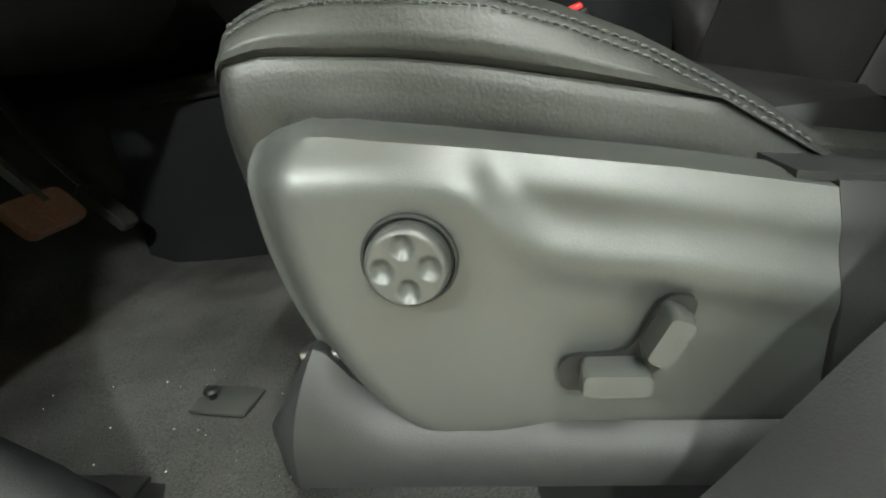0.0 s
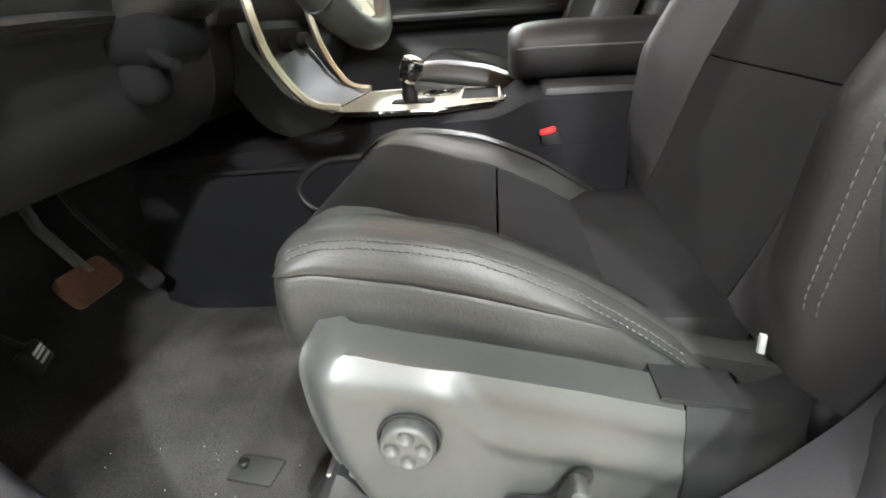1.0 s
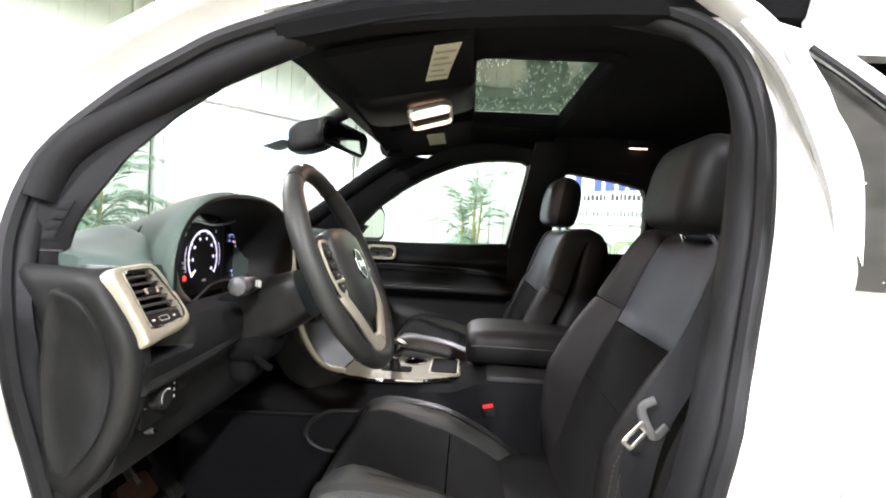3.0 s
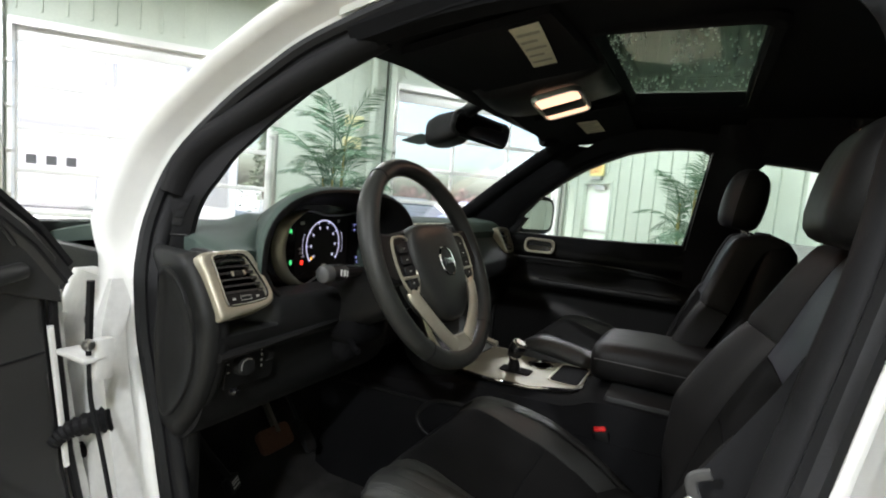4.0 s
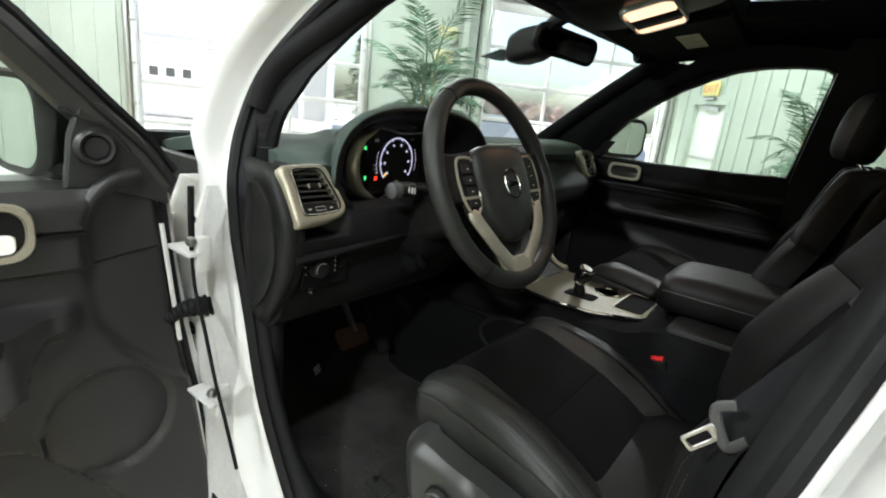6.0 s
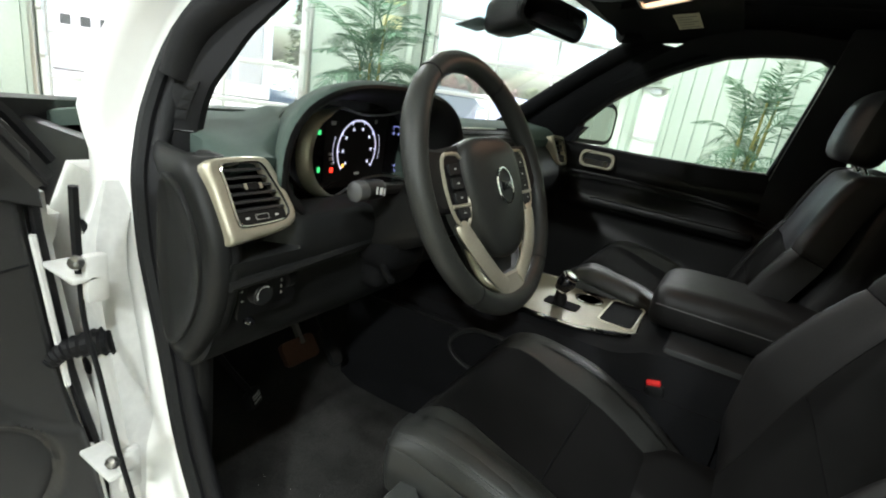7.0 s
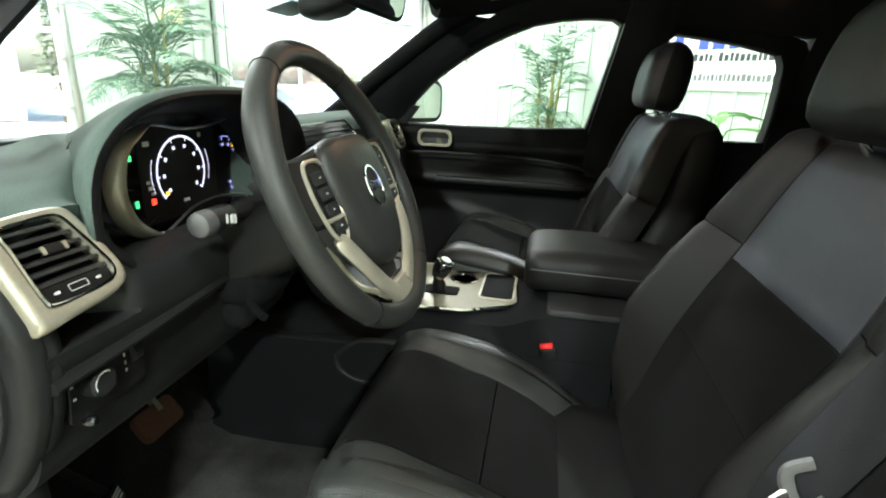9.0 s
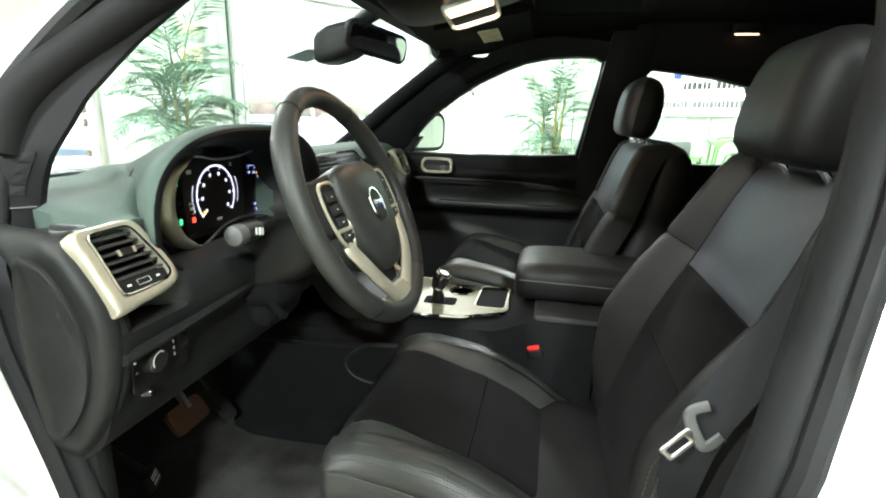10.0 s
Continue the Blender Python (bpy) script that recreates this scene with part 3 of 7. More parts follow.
def house(name, s0, s1, w, depth, height, label, bays, wins, material=STUCCO):
    e = thing(name, label, "building", room((s0 + s1) / 2, w, 0))
    bm = bmh()
    rbox(bm, (s0, w - depth, -0.1), (s1, w, height))
    part("wall", bm, material, e)
    bm = bmh()
    rbox(bm, (s0 - 0.15, w - depth - 0.15, height), (s1 + 0.15, w + 0.15, height + 0.3))
    part("roof", bm, BAYDOOR, e)
    for a, b, z in bays:
        bm = bmh()
        rbox(bm, (a, w, 0), (b, w + 0.06, z))
        d = part("bay_door", bm, BAYDOOR, e)
        n = 3
        for i in range(n):
            bm = bmh()
            x = a + (b - a) * (0.22 + 0.22 * i)
            rbox(bm, (x, w + 0.061, z * 0.5), (x + 0.32, w + 0.075, z * 0.5 + 0.34))
            part("pane", bm, DARKGLASS, d)
        bm = bmh()
        rbox(bm, (a - 0.1, w, z), (b + 0.1, w + 0.12, z + 0.18))
        part("lintel", bm, GREYSTUCCO, e)
    for a, z, ww, hh in wins:
        bm = bmh()
        rbox(bm, (a, w, z), (a + ww, w + 0.05, z + hh))
        part("window", bm, GREYSTUCCO, e)


house("service_building", 9.0, 24.0, -14.0, 8, 6.4, "white service building across the yard with bay doors", [(11.6, 14.4, 2.9), (15.6, 18.4, 2.9)], [(11.0, 4.6, 0.5, 0.9), (9.6, 3.0, 1.4, 0.9)])
house("porch_building", 6.6, 8.9, -12.0, 4, 3.6, "pale building with a white framed porch", [], [(6.9, 0.4, 0.8, 2.4), (7.9, 0.4, 0.8, 2.4)])


def conifer(at, h, seed, label, material=FOLIAGE, wide=0.26):
    rnd = random.Random(seed)
    e = thing("tree", label, "tree", at, "yard trees")
    base = Vector(at)
    part("trunk", tube(bmh(), [base + Vector((0, 0, h * t)) for t in (0, 0.3, 0.6, 0.9)], [0.03 * h, 0.024 * h, 0.016 * h, 0.006 * h], 7), BARK, e)
    bm = bmh()
    for i in range(900):
        t = rnd.random() ** 0.8
        r = h * wide * (1 - t) * math.sqrt(rnd.random()) + 0.05
        a = rnd.uniform(0, 2 * math.pi)
        p = base + Vector((r * math.cos(a), r * math.sin(a), h * (0.12 + 0.88 * t) + rnd.uniform(-0.2, 0.2)))
        d = Vector((math.cos(a), math.sin(a), rnd.uniform(-0.5, 0.2))) * rnd.uniform(0.15, 0.4) * (0.5 + h / 10)
        s = Vector((-math.sin(a), math.cos(a), rnd.uniform(-0.5, 0.5))) * rnd.uniform(0.05, 0.12) * (0.5 + h / 10)
        bm.faces.new([bm.verts.new(q) for q in (p - s, p + d * 0.6 + s * 0.2, p + d, p + s)])
    part("crown", bm, material, e, smooth=0)


def round_tree(at, h, seed, label, material):
    rnd = random.Random(seed)
    e = thing("tree", label, "tree", at, "yard trees")
    base = Vector(at)
    part("trunk", tube(bmh(), [base + Vector((0, 0, h * t)) for t in (0, 0.2, 0.4, 0.6)], [0.035 * h, 0.028 * h, 0.02 * h, 0.01 * h], 7), BARK, e)
    bm = bmh()
    lobes = [(Vector((rnd.uniform(-0.9, 0.9) * h, rnd.uniform(-0.3, 0.3) * h, rnd.uniform(0.25, 0.62) * h)), rnd.uniform(0.12, 0.24) * h) for _ in range(14)]
    for c, r in lobes:
        tube(bm, [base + Vector((0, 0, 0.4 * h)), base + c], [0.012 * h, 0.003 * h], 5)
        for _ in range(300):
            d = Vector((rnd.gauss(0, 1), rnd.gauss(0, 1), rnd.gauss(0, 1))).normalized()
            p = base + c + d * r * rnd.uniform(0.5, 1.1)
            s = d.orthogonal().normalized() * rnd.uniform(0.008, 0.02) * h
            u = d.cross(s).normalized() * rnd.uniform(0.008, 0.02) * h
            bm.faces.new([bm.verts.new(q) for q in (p - s, p - u, p + s, p + u)])
    part("crown", bm, material, e, smooth=0)


conifer(room(5.6, -11.0, -0.1), 3.6, 3, "dark green conifer in the yard")
for k, (s, w, h, mt, lb) in enumerate(((-3.0, -60, 4, AUTUMN, "bare brown autumn tree far across the yard"), (2.0, -64, 4, FOLIAGE, "green tree far across the yard"), (-9.0, -62, 5, FOLIAGE, "green tree far across the yard"), (-15, -60, 4.5, AUTUMN, "bare brown autumn tree far across the yard"), (-22, -58, 5, AUTUMN, "bare brown autumn tree far across the yard"), (-6, -66, 4.2, AUTUMN, "bare brown autumn tree far across the yard"), (-30, -56, 5, FOLIAGE, "green tree far across the yard"))):
    round_tree(room(s, w, -0.1), h, 40 + k, lb, mt)


def far_car(s, w, turn, material, label):
    e = thing("parked_car", label, "car", room(s, w, -0.12), "cars in the yard")
    m = ROOM @ pose(s, w, -0.13, 0, 0, turn)
    prof = [(-2.1, 0.35), (-2.15, 0.75), (-1.9, 0.95), (-1.0, 1.05), (-0.45, 1.5), (1.1, 1.52), (1.7, 1.05), (2.1, 0.98), (2.15, 0.4), (1.9, 0.28), (-1.9, 0.28)]
    rings = []
    for y, k in ((-0.88, 0.9), (-0.9, 1.0), (0.9, 1.0), (0.88, 0.9)):
        rings.append([m @ Vector((x * (0.97 if k < 1 else 1), y * (1 if z < 1.1 else 0.8), z)) for x, z in prof])
    part("body", loft(bmh(), rings), material, e)
    for y in (-0.83, 0.83):
        bm = bmh()
        plate(bm, [Vector((-0.9, y * 0.985, 1.06)), Vector((-0.42, y * 0.86, 1.42)), Vector((1.05, y * 0.86, 1.44)), Vector((1.5, y * 0.985, 1.06))], (0, 0.04 if y > 0 else -0.04, 0), m)
        part("side_window", bm, DARKGLASS, e)
        for x in (-1.35, 1.35):
            part("wheel", lathe(bmh(), [(0.01, -0.1), (0.3, -0.1), (0.33, -0.06), (0.33, 0.06), (0.3, 0.1), (0.01, 0.1)], 20, m @ Matrix.Translation((x, y * 0.97, 0.33)) @ pose(0, 0, 0, 90)), TYRE, e)


far_car(0.6, -9.0, 8, FARPAINT, "silver parked car in the yard")
far_car(3.6, -9.5, 4, FARPAINT, "silver parked car in the yard")
far_car(-1.8, -6.5, 30, FARBLUE, "dark blue parked car in the yard")
bol = thing("bollard", "yellow steel bollard outside the lift door", "bollard", room(0.35, -0.9, -0.13))
part("post", lathe(bmh(), [(0.06, 0), (0.06, 1.0), (0.045, 1.04), (0.01, 1.05)], 16, Matrix.Translation(room(0.35, -0.9, -0.13))), YELLOW, bol)


# ---------------------------------------------------------------- car: shell
def side(z):
    """How far out the door opening's flange lies at height z (driver's side, minus y)."""
    return -0.80 + (0.20 * (z - 1.1) / 0.58 if z > 1.1 else 0)


def pside(z):
    """The inner face of the passenger side at height z."""
    return 0.77 - max(0, z - 1.24) * 0.57


OPENING = [(-0.25, 0.56), (-0.335, 0.66), (-0.408, 0.80), (-0.452, 0.95), (-0.495, 1.09), (-0.512, 1.19), (-0.535, 1.29), (-0.52, 1.40), (-0.44, 1.50), (-0.36, 1.565), (-0.28, 1.615), (-0.12, 1.672), (0.02, 1.70), (0.153, 1.708), (0.29, 1.70), (0.42, 1.66), (0.478, 1.60), (0.498, 1.51), (0.492, 1.44), (0.475, 1.34), (0.44, 1.21), (0.405, 1.08), (0.385, 0.98), (0.35, 0.86), (0.32, 0.72), (0.27, 0.60), (0.18, 0.545), (0, 0.54), (-0.15, 0.54)]
LOOP = [(p.x, p.z) for p in smoothpath([(x, 0, z) for x, z in OPENING], 4, closed=True)]


def offset(loop, d):
    """The loop moved outward by d, a number or a function of the point."""
    k = len(loop)
    out = []
    for i, (x, z) in enumerate(loop):
        (ax, az), (bx, bz) = loop[i - 2], loop[(i + 2) % k]
        tx, tz = bx - ax, bz - az
        n = math.hypot(tx, tz) or 1
        e = d(x, z) if callable(d) else d
        out.append((x - tz / n * e, z + tx / n * e))
    return out


def ring(d, dy):
    return [Vector((x, side(z) + 0.035 * ease(-0.15, -0.28, x) * ease(1.22, 1.08, z) + dy * (1 - 0.55 * ease(-0.25, -0.35, x) * ease(1.30, 1.15, z) - 0.45 * ease(0.05, -0.2, x) * ease(1.12, 1.25, z) - 0.5 * ease(0.3, 0.42, x) * ease(1.40, 1.58, z)), z)) for x, z in offset(LOOP, d)]


car = thing("car", "white sport utility vehicle with its driver's doors open", "car", (0.4, 0, 0.2))


def wide(x, z):
    """Width of the painted frame round the opening: slim on the front pillar, broad at the jamb and sill."""
    if x < -0.1:
        return 0.055
    return 0.055 + 0.02 * ease(-0.1, 0.1, x) - 0.045 * ease(0.15, 0.42, x) * ease(0.75, 1.0, z)


body = part("body_side", loft(bmh(), [ring(-0.004, 0.012), ring(0.004, -0.012), ring(0.02, -0.016), ring(lambda x, z: wide(x, z) * 0.45, -0.03), ring(lambda x, z: wide(x, z) * 0.6, -0.085), ring(lambda x, z: wide(x, z) * 0.75, -0.12), ring(wide, -0.13), ring(lambda x, z: wide(x, z) + 0.01, -0.10), ring(lambda x, z: wide(x, z) + 0.012, 0.02)], closed=True), PAINT, car, "white painted door frame", smooth=60)
part("door_seal", tube(bmh(), ring(-0.004, -0.008), 0.013, 8, closed=True), RUBBER, car, "black rubber door seal")
part("opening_trim", loft(bmh(), [ring(-0.008, -0.004), ring(-0.022, 0.0), ring(-0.034, 0.02), ring(-0.030, 0.045), ring(-0.01, 0.06), ring(0.005, 0.06), ring(0.004, 0.0)], closed=True), TRIM, car, "dark pillar and sill trim", smooth=75)

# sill, rocker and floor
bm = bmh()
box(bm, (-0.75, -0.93, 0.24), (1.7, -0.72, 0.50), 0.02)
part("rocker", bm, PAINT, car)
bm = bmh()
box(bm, (-0.5, -0.83, 0.49), (0.6, -0.66, 0.548), 0.012)
sill = part("sill_plate", bm, PLASTIC, car, "charcoal sill scuff plate")
bm = bmh()
box(bm, (-0.40, -0.705, 0.546), (-0.27, -0.665, 0.552), 0.002)
part("sill_insert", bm, PLASTIC, sill)


def carpet(u, v):
    x, y = -0.92 + 2.5 * u, -0.70 + 1.45 * v
    z = 0.55 + 0.30 * ease(-0.58, -0.86, x) + 0.004 * math.sin(14 * x + 5 * y)
    return Vector((x, y, z))


part("carpet", slab(bmh(), carpet, 50, 20, (0, 0, -0.06)), CARPET, car, "worn charcoal cut-pile carpet")
bm = bmh()
box(bm, (-1.0, -0.78, 0.5), (-0.93, 0.78, 1.25))
part("firewall", bm, DARK, car)
for y0, y1, x1 in ((-0.75, -0.72, -0.40), (0.74, 0.77, -0.44)):
    bm = bmh()
    box(bm, (-0.94, y0, 0.5), (x1, y1, 1.22), 0.01)
    part("kick_panel", bm, DARK, car)
bm = bmh()
slab(bm, lambda u, v: Vector((0.57 + 1.17 * u, -0.655 + 0.04 * v, 1.60 + 0.15 * v - 0.05 * u * u)), 10, 6, (0, 0.03, 0))
part("roof_side", bm, PAINT, car)


# painted hinge pillar between the opening and the wing
def hinge_pillar(u, v):
    z = 0.46 + 0.73 * v
    x0 = table(z, [(0.46, -0.34), (0.66, -0.40), (0.80, -0.445), (0.95, -0.47), (1.09, -0.505), (1.19, -0.54), (1.26, -0.56), (1.34, -0.555)])
    x1 = table(z, [(0.46, -0.68), (1.20, -0.68), (1.34, -0.60)])
    return Vector((x0 + (x1 - x0) * u, side(z) - 0.030 + 0.012 * u + 0.004 * math.sin(11 * z), z))


part("hinge_pillar", slab(bmh(), hinge_pillar, 8, 20, (0, 0.04, 0)), JAMB, car, "white painted hinge pillar")
for z in (0.90, 0.78, 1.12):
    part("pillar_plug", lathe(bmh(), [(0.014, -0.004), (0.014, 0.002), (0.010, 0.004), (0.001, 0.004)], 14, Matrix.Translation((-0.56, side(z) - 0.026, z)) @ pose(0, 0, 0, 90)), RUBBER, car, "black rubber plug")


# broad dark trim inside the driver's centre pillar, widening to the sill
TRIMLINE = smoothpath([(0.10, -0.742, 0.556), (0.148, -0.742, 0.608), (0.19, -0.742, 0.67), (0.225, -0.742, 0.722), (0.28, -0.742, 0.785), (0.322, -0.743, 0.85), (0.346, -0.746, 0.95), (0.370, -0.752, 1.04), (0.392, -0.765, 1.10)], 4)
SEALLINE = smoothpath([(0.14, -0.80, 0.53), (0.22, -0.80, 0.548), (0.285, -0.80, 0.60), (0.31, -0.80, 0.66), (0.328, -0.80, 0.73), (0.342, -0.80, 0.80), (0.370, -0.80, 0.93), (0.388, -0.80, 1.02), (0.40, -0.795, 1.10)], 4)


def pillar_trim(u, v):
    k = round(u * (len(TRIMLINE) - 1))
    p = SEALLINE[k].lerp(TRIMLINE[k], v)
    return p + Vector((-0.012, -0.012, 0)) * math.sin(math.pi * v) ** 0.7


part("pillar_trim", slab(bmh(), pillar_trim, len(TRIMLINE) - 1, 8, (0.03, 0.012, 0)), TRIM, car, "dark moulded centre pillar trim", smooth=60)

# outer front: fender, bonnet, cowl
def fender(u, v):
    x = -0.64 - 1.35 * u
    z = 0.42 + 0.70 * v - 0.10 * u * v
    return Vector((x, -0.955 + 0.05 * (1 - v) ** 2 + 0.10 * v ** 4, z))


part("front_wing", slab(bmh(), fender, 14, 12, (0, 0.05, 0)), PAINT, car)


def bonnet(u, v):
    x = -0.90 - 1.15 * u
    y = -0.86 + 1.72 * v
    return Vector((x, y * (1 - 0.06 * u), 1.185 - 0.10 * u - 0.05 * u ** 3 - 0.055 * (abs(y) / 0.86) ** 3))


part("bonnet", slab(bmh(), bonnet, 14, 16, (0, 0, -0.03)), PAINT, car)
bm = bmh()
box(bm, (-1.0, -0.8, 1.12), (-0.86, 0.8, 1.19), 0.02)
part("cowl", bm, DARK, car)
bm = bmh()
box(bm, (-2.05, -0.9, 0.3), (-1.95, 0.9, 1.05), 0.04)
part("front_end", bm, PAINT, car)


def roofz(x, y):
    return table(x, [(-0.24, 1.628), (-0.05, 1.672), (0.15, 1.70), (0.6, 1.712), (1.2, 1.69), (1.75, 1.62)]) - 0.03 * (abs(y) / 0.62) ** 2.5


HOLE = (0.085, 0.385, -0.345, 0.365)


def sheet_with_hole(zfn, thick, half, x0, x1):
    bm = bmh()
    xs = sorted({round(x0 + (x1 - x0) * i / 20, 3) for i in range(21)} | set(HOLE[:2]))
    ys = sorted({round(-half + 2 * half * i / 16, 3) for i in range(17)} | set(HOLE[2:]))
    for a, b in zip(xs, xs[1:]):
        for c, d in zip(ys, ys[1:]):
            if a >= HOLE[0] and b <= HOLE[1] and c >= HOLE[2] and d <= HOLE[3]:
                continue
            lo = [Vector((x, y, zfn(x, y))) for x, y in ((a, c), (b, c), (b, d), (a, d))]
            loft(bm, [lo, [p + Vector((0, 0, thick)) for p in lo]])
    bmesh.ops.remove_doubles(bm, verts=bm.verts[:], dist=0.0004)
    return bm


part("headliner", sheet_with_hole(roofz, 0.012, 0.62, -0.235, 1.75), LINER, car, "black woven headliner")
part("roof", sheet_with_hole(lambda x, y: roofz(x, y) + 0.016 + 0.034 * ease(0.02, 0.2, max(HOLE[0] - x, x - HOLE[1], HOLE[2] - y, y - HOLE[3])), 0.012, 0.625, -0.24, 1.78), PAINT, car)
sun_roof = part("sunroof", bezel(bmh(), [(0.235 + x, y + 0.010, 1.70) for x, y in rounded(0.34, 0.75, 0.05)], [(0.235 + x, y + 0.010, 1.70) for x, y in rounded(0.285, 0.66, 0.03)], (0, 0, -0.014)), LINER, car, "black sunroof surround")
bm = bmh()
plate(bm, [(0.235 + x, y + 0.010, 1.738) for x, y in rounded(0.34, 0.75, 0.05)], (0, 0, 0.006))
sp = part("roof_pane", bm, ROOFGLASS, sun_roof, "dark tinted roof glass wet with drops")
rnd = random.Random(5)
bm = bmh()
for i in range(620):
    x, y = 0.09 + 0.29 * rnd.random() ** 1.7, -0.315 + 0.65 * rnd.random() ** 1.5
    r = rnd.uniform(0.0014, 0.0030)
    if noise.noise(Vector((x * 9, y * 9, 0))) < -0.15:
        continue
    foot, belt = ([bm.verts.new((x + k * r * math.cos(2 * math.pi * j / 7), y + k * r * math.sin(2 * math.pi * j / 7), z)) for j in range(7)] for k, z in ((0.9, 1.7370), (1.0, 1.7442 + r * 0.4)))
    top = bm.verts.new((x, y, 1.7442 + r))
    for j in range(7):
        bm.faces.new((foot[j - 1], foot[j], belt[j], belt[j - 1]))
        bm.faces.new((belt[j - 1], belt[j], top))
ob = part("water_drops", bm, DROPS, sun_roof)
tagged(ob, "clear rain drops on the roof glass", kind="stuff")
for y in (-0.337, 0.357):
    bm = bmh()
    box(bm, (0.075, y - 0.006, 1.70), (0.395, y + 0.006, 1.736))
    part("frame_rail", bm, LINER, sun_roof)
for x in (0.085, 0.385):
    bm = bmh()
    box(bm, (x - 0.006, -0.331, 1.70), (x + 0.006, 0.351, 1.736))
    part("frame_rail", bm, LINER, sun_roof)


# foot of the driver's windscreen pillar, between the door seal and the dashboard
def pillar_foot(u, v):
    z = 1.215 + 0.345 * v
    xi = table(z, [(1.215, -0.486), (1.27, -0.481), (1.30, -0.472), (1.321, -0.461), (1.348, -0.445), (1.377, -0.430), (1.409, -0.416), (1.482, -0.362), (1.56, -0.27)])
    yi = table(z, [(1.34, -0.70), (1.41, -0.672), (1.482, -0.634), (1.56, -0.605)])
    xo = table(z, [(1.215, -0.505), (1.29, -0.530), (1.41, -0.515), (1.482, -0.45), (1.56, -0.34)])
    return Vector((xo + (xi - xo) * u, side(z) + 0.002 + (yi - side(z) - 0.002) * u - 0.004 * math.sin(math.pi * u), z))


part("pillar_foot", slab(bmh(), pillar_foot, 10, 26, (-0.006, 0.014, 0)), PILLAR, car, "charcoal pillar trim", smooth=50)


# windscreen
def screen(u, v):
    y = -1 + 2 * v
    x = -0.225 - 0.66 * u
    return Vector((x - 0.05 * (1 - y * y) * (0.4 + 0.6 * u), y * (0.60 + 0.12 * u), 1.632 - 0.39 * u + 0.015 * math.sin(math.pi * u)))


ws = part("windscreen", slab(bmh(), screen, 12, 16, (-0.002, 0, 0.004)), SHADE, car, "clear windscreen")
ws.visible_shadow = False
bm = bmh()
slab(bm, lambda u, v: screen(-0.04 + 0.045 * u, v) + Vector((-0.001, 0, -0.004)), 2, 14, (0, 0, -0.006))
part("screen_band", bm, DARK, ws)
for sgn in (-1, 1):
    if sgn < 0:
        pts = smoothpath([(-0.18, -0.585, 1.628), (-0.31, -0.615, 1.556), (-0.42, -0.650, 1.478), (-0.490, -0.690, 1.41), (-0.512, -0.705, 1.34)], 4)
    else:
        pts = smoothpath([(-0.14, 0.60, 1.622), (-0.24, 0.625, 1.575), (-0.42, 0.675, 1.455), (-0.58, 0.715, 1.34), (-0.72, 0.745, 1.24)], 4)
    part("front_pillar", tube(bmh(), pts, 0.036 if sgn > 0 else 0.031, 16, flat=0.8), LINER if sgn > 0 else PILLAR, car, "dark cloth-grained windscreen pillar")
    part("roof_rail", tube(bmh(), smoothpath([(-0.22, sgn * 0.60, 1.625), (0.0, sgn * 0.595, 1.665), (0.4, sgn * 0.595, 1.685), (1.0, sgn * 0.60, 1.675), (1.7, sgn * 0.60, 1.62)], 4), 0.03, 8), LINER, car)

# passenger side: door with its window, centre pillar, rear door
PWIN = [(-0.39, 1.262), (-0.35, 1.338), (-0.272, 1.41), (-0.182, 1.472), (-0.095, 1.521), (-0.01, 1.558), (0.06, 1.583), (0.14, 1.597), (0.22, 1.602), (0.285, 1.60), (0.308, 1.588), (0.306, 1.56), (0.294, 1.49), (0.28, 1.41), (0.268, 1.34), (0.255, 1.278), (0.1, 1.268), (-0.15, 1.262)]
RWIN = [(0.43, 1.26), (0.435, 1.36), (0.44, 1.46), (0.447, 1.545), (0.47, 1.566), (0.56, 1.556), (0.66, 1.542), (0.765, 1.52), (0.785, 1.49), (0.80, 1.42), (0.815, 1.34), (0.825, 1.262), (0.7, 1.258), (0.55, 1.258)]


def frame_ring(win, grow):
    c = (sum(x for x, _ in win) / len(win), sum(z for _, z in win) / len(win))
    out = []
    for x, z in win:
        d = Vector((x - c[0], z - c[1]))
        k = 1 + grow / d.length
        out.append((c[0] + d.x * k, c[1] + d.y * k))
    return out


def on_side(loop, dy=0.0):
    return [Vector((x, pside(z) + dy, z)) for x, z in loop]


def side_frame(win, grow):
    big = frame_ring(win, grow)
    return loft(bmh(), [on_side(win, 0.0), on_side(frame_ring(win, 0.006), -0.006), on_side(big, -0.006), on_side(big, 0.05), on_side(win, 0.05)], closed=True)


pdoor = thing("passenger_door", "black front passenger door inside with a closed window", "car door", (-0.05, 0.8, 0.55))
part("window_frame", side_frame(PWIN, 0.07), TRIM, pdoor)
bm = bmh()
plate(bm, on_side(PWIN, 0.03), (0, 0.004, 0))
g = part("window_pane", bm, WINDOW, pdoor)
g.visible_shadow = False
part("bright_strip", tube(bmh(), on_side([(0.318, 1.59), (0.306, 1.50), (0.292, 1.42), (0.28, 1.34), (0.268, 1.262)], -0.004), 0.004, 6), STEEL, pdoor, "grey metal window channel")


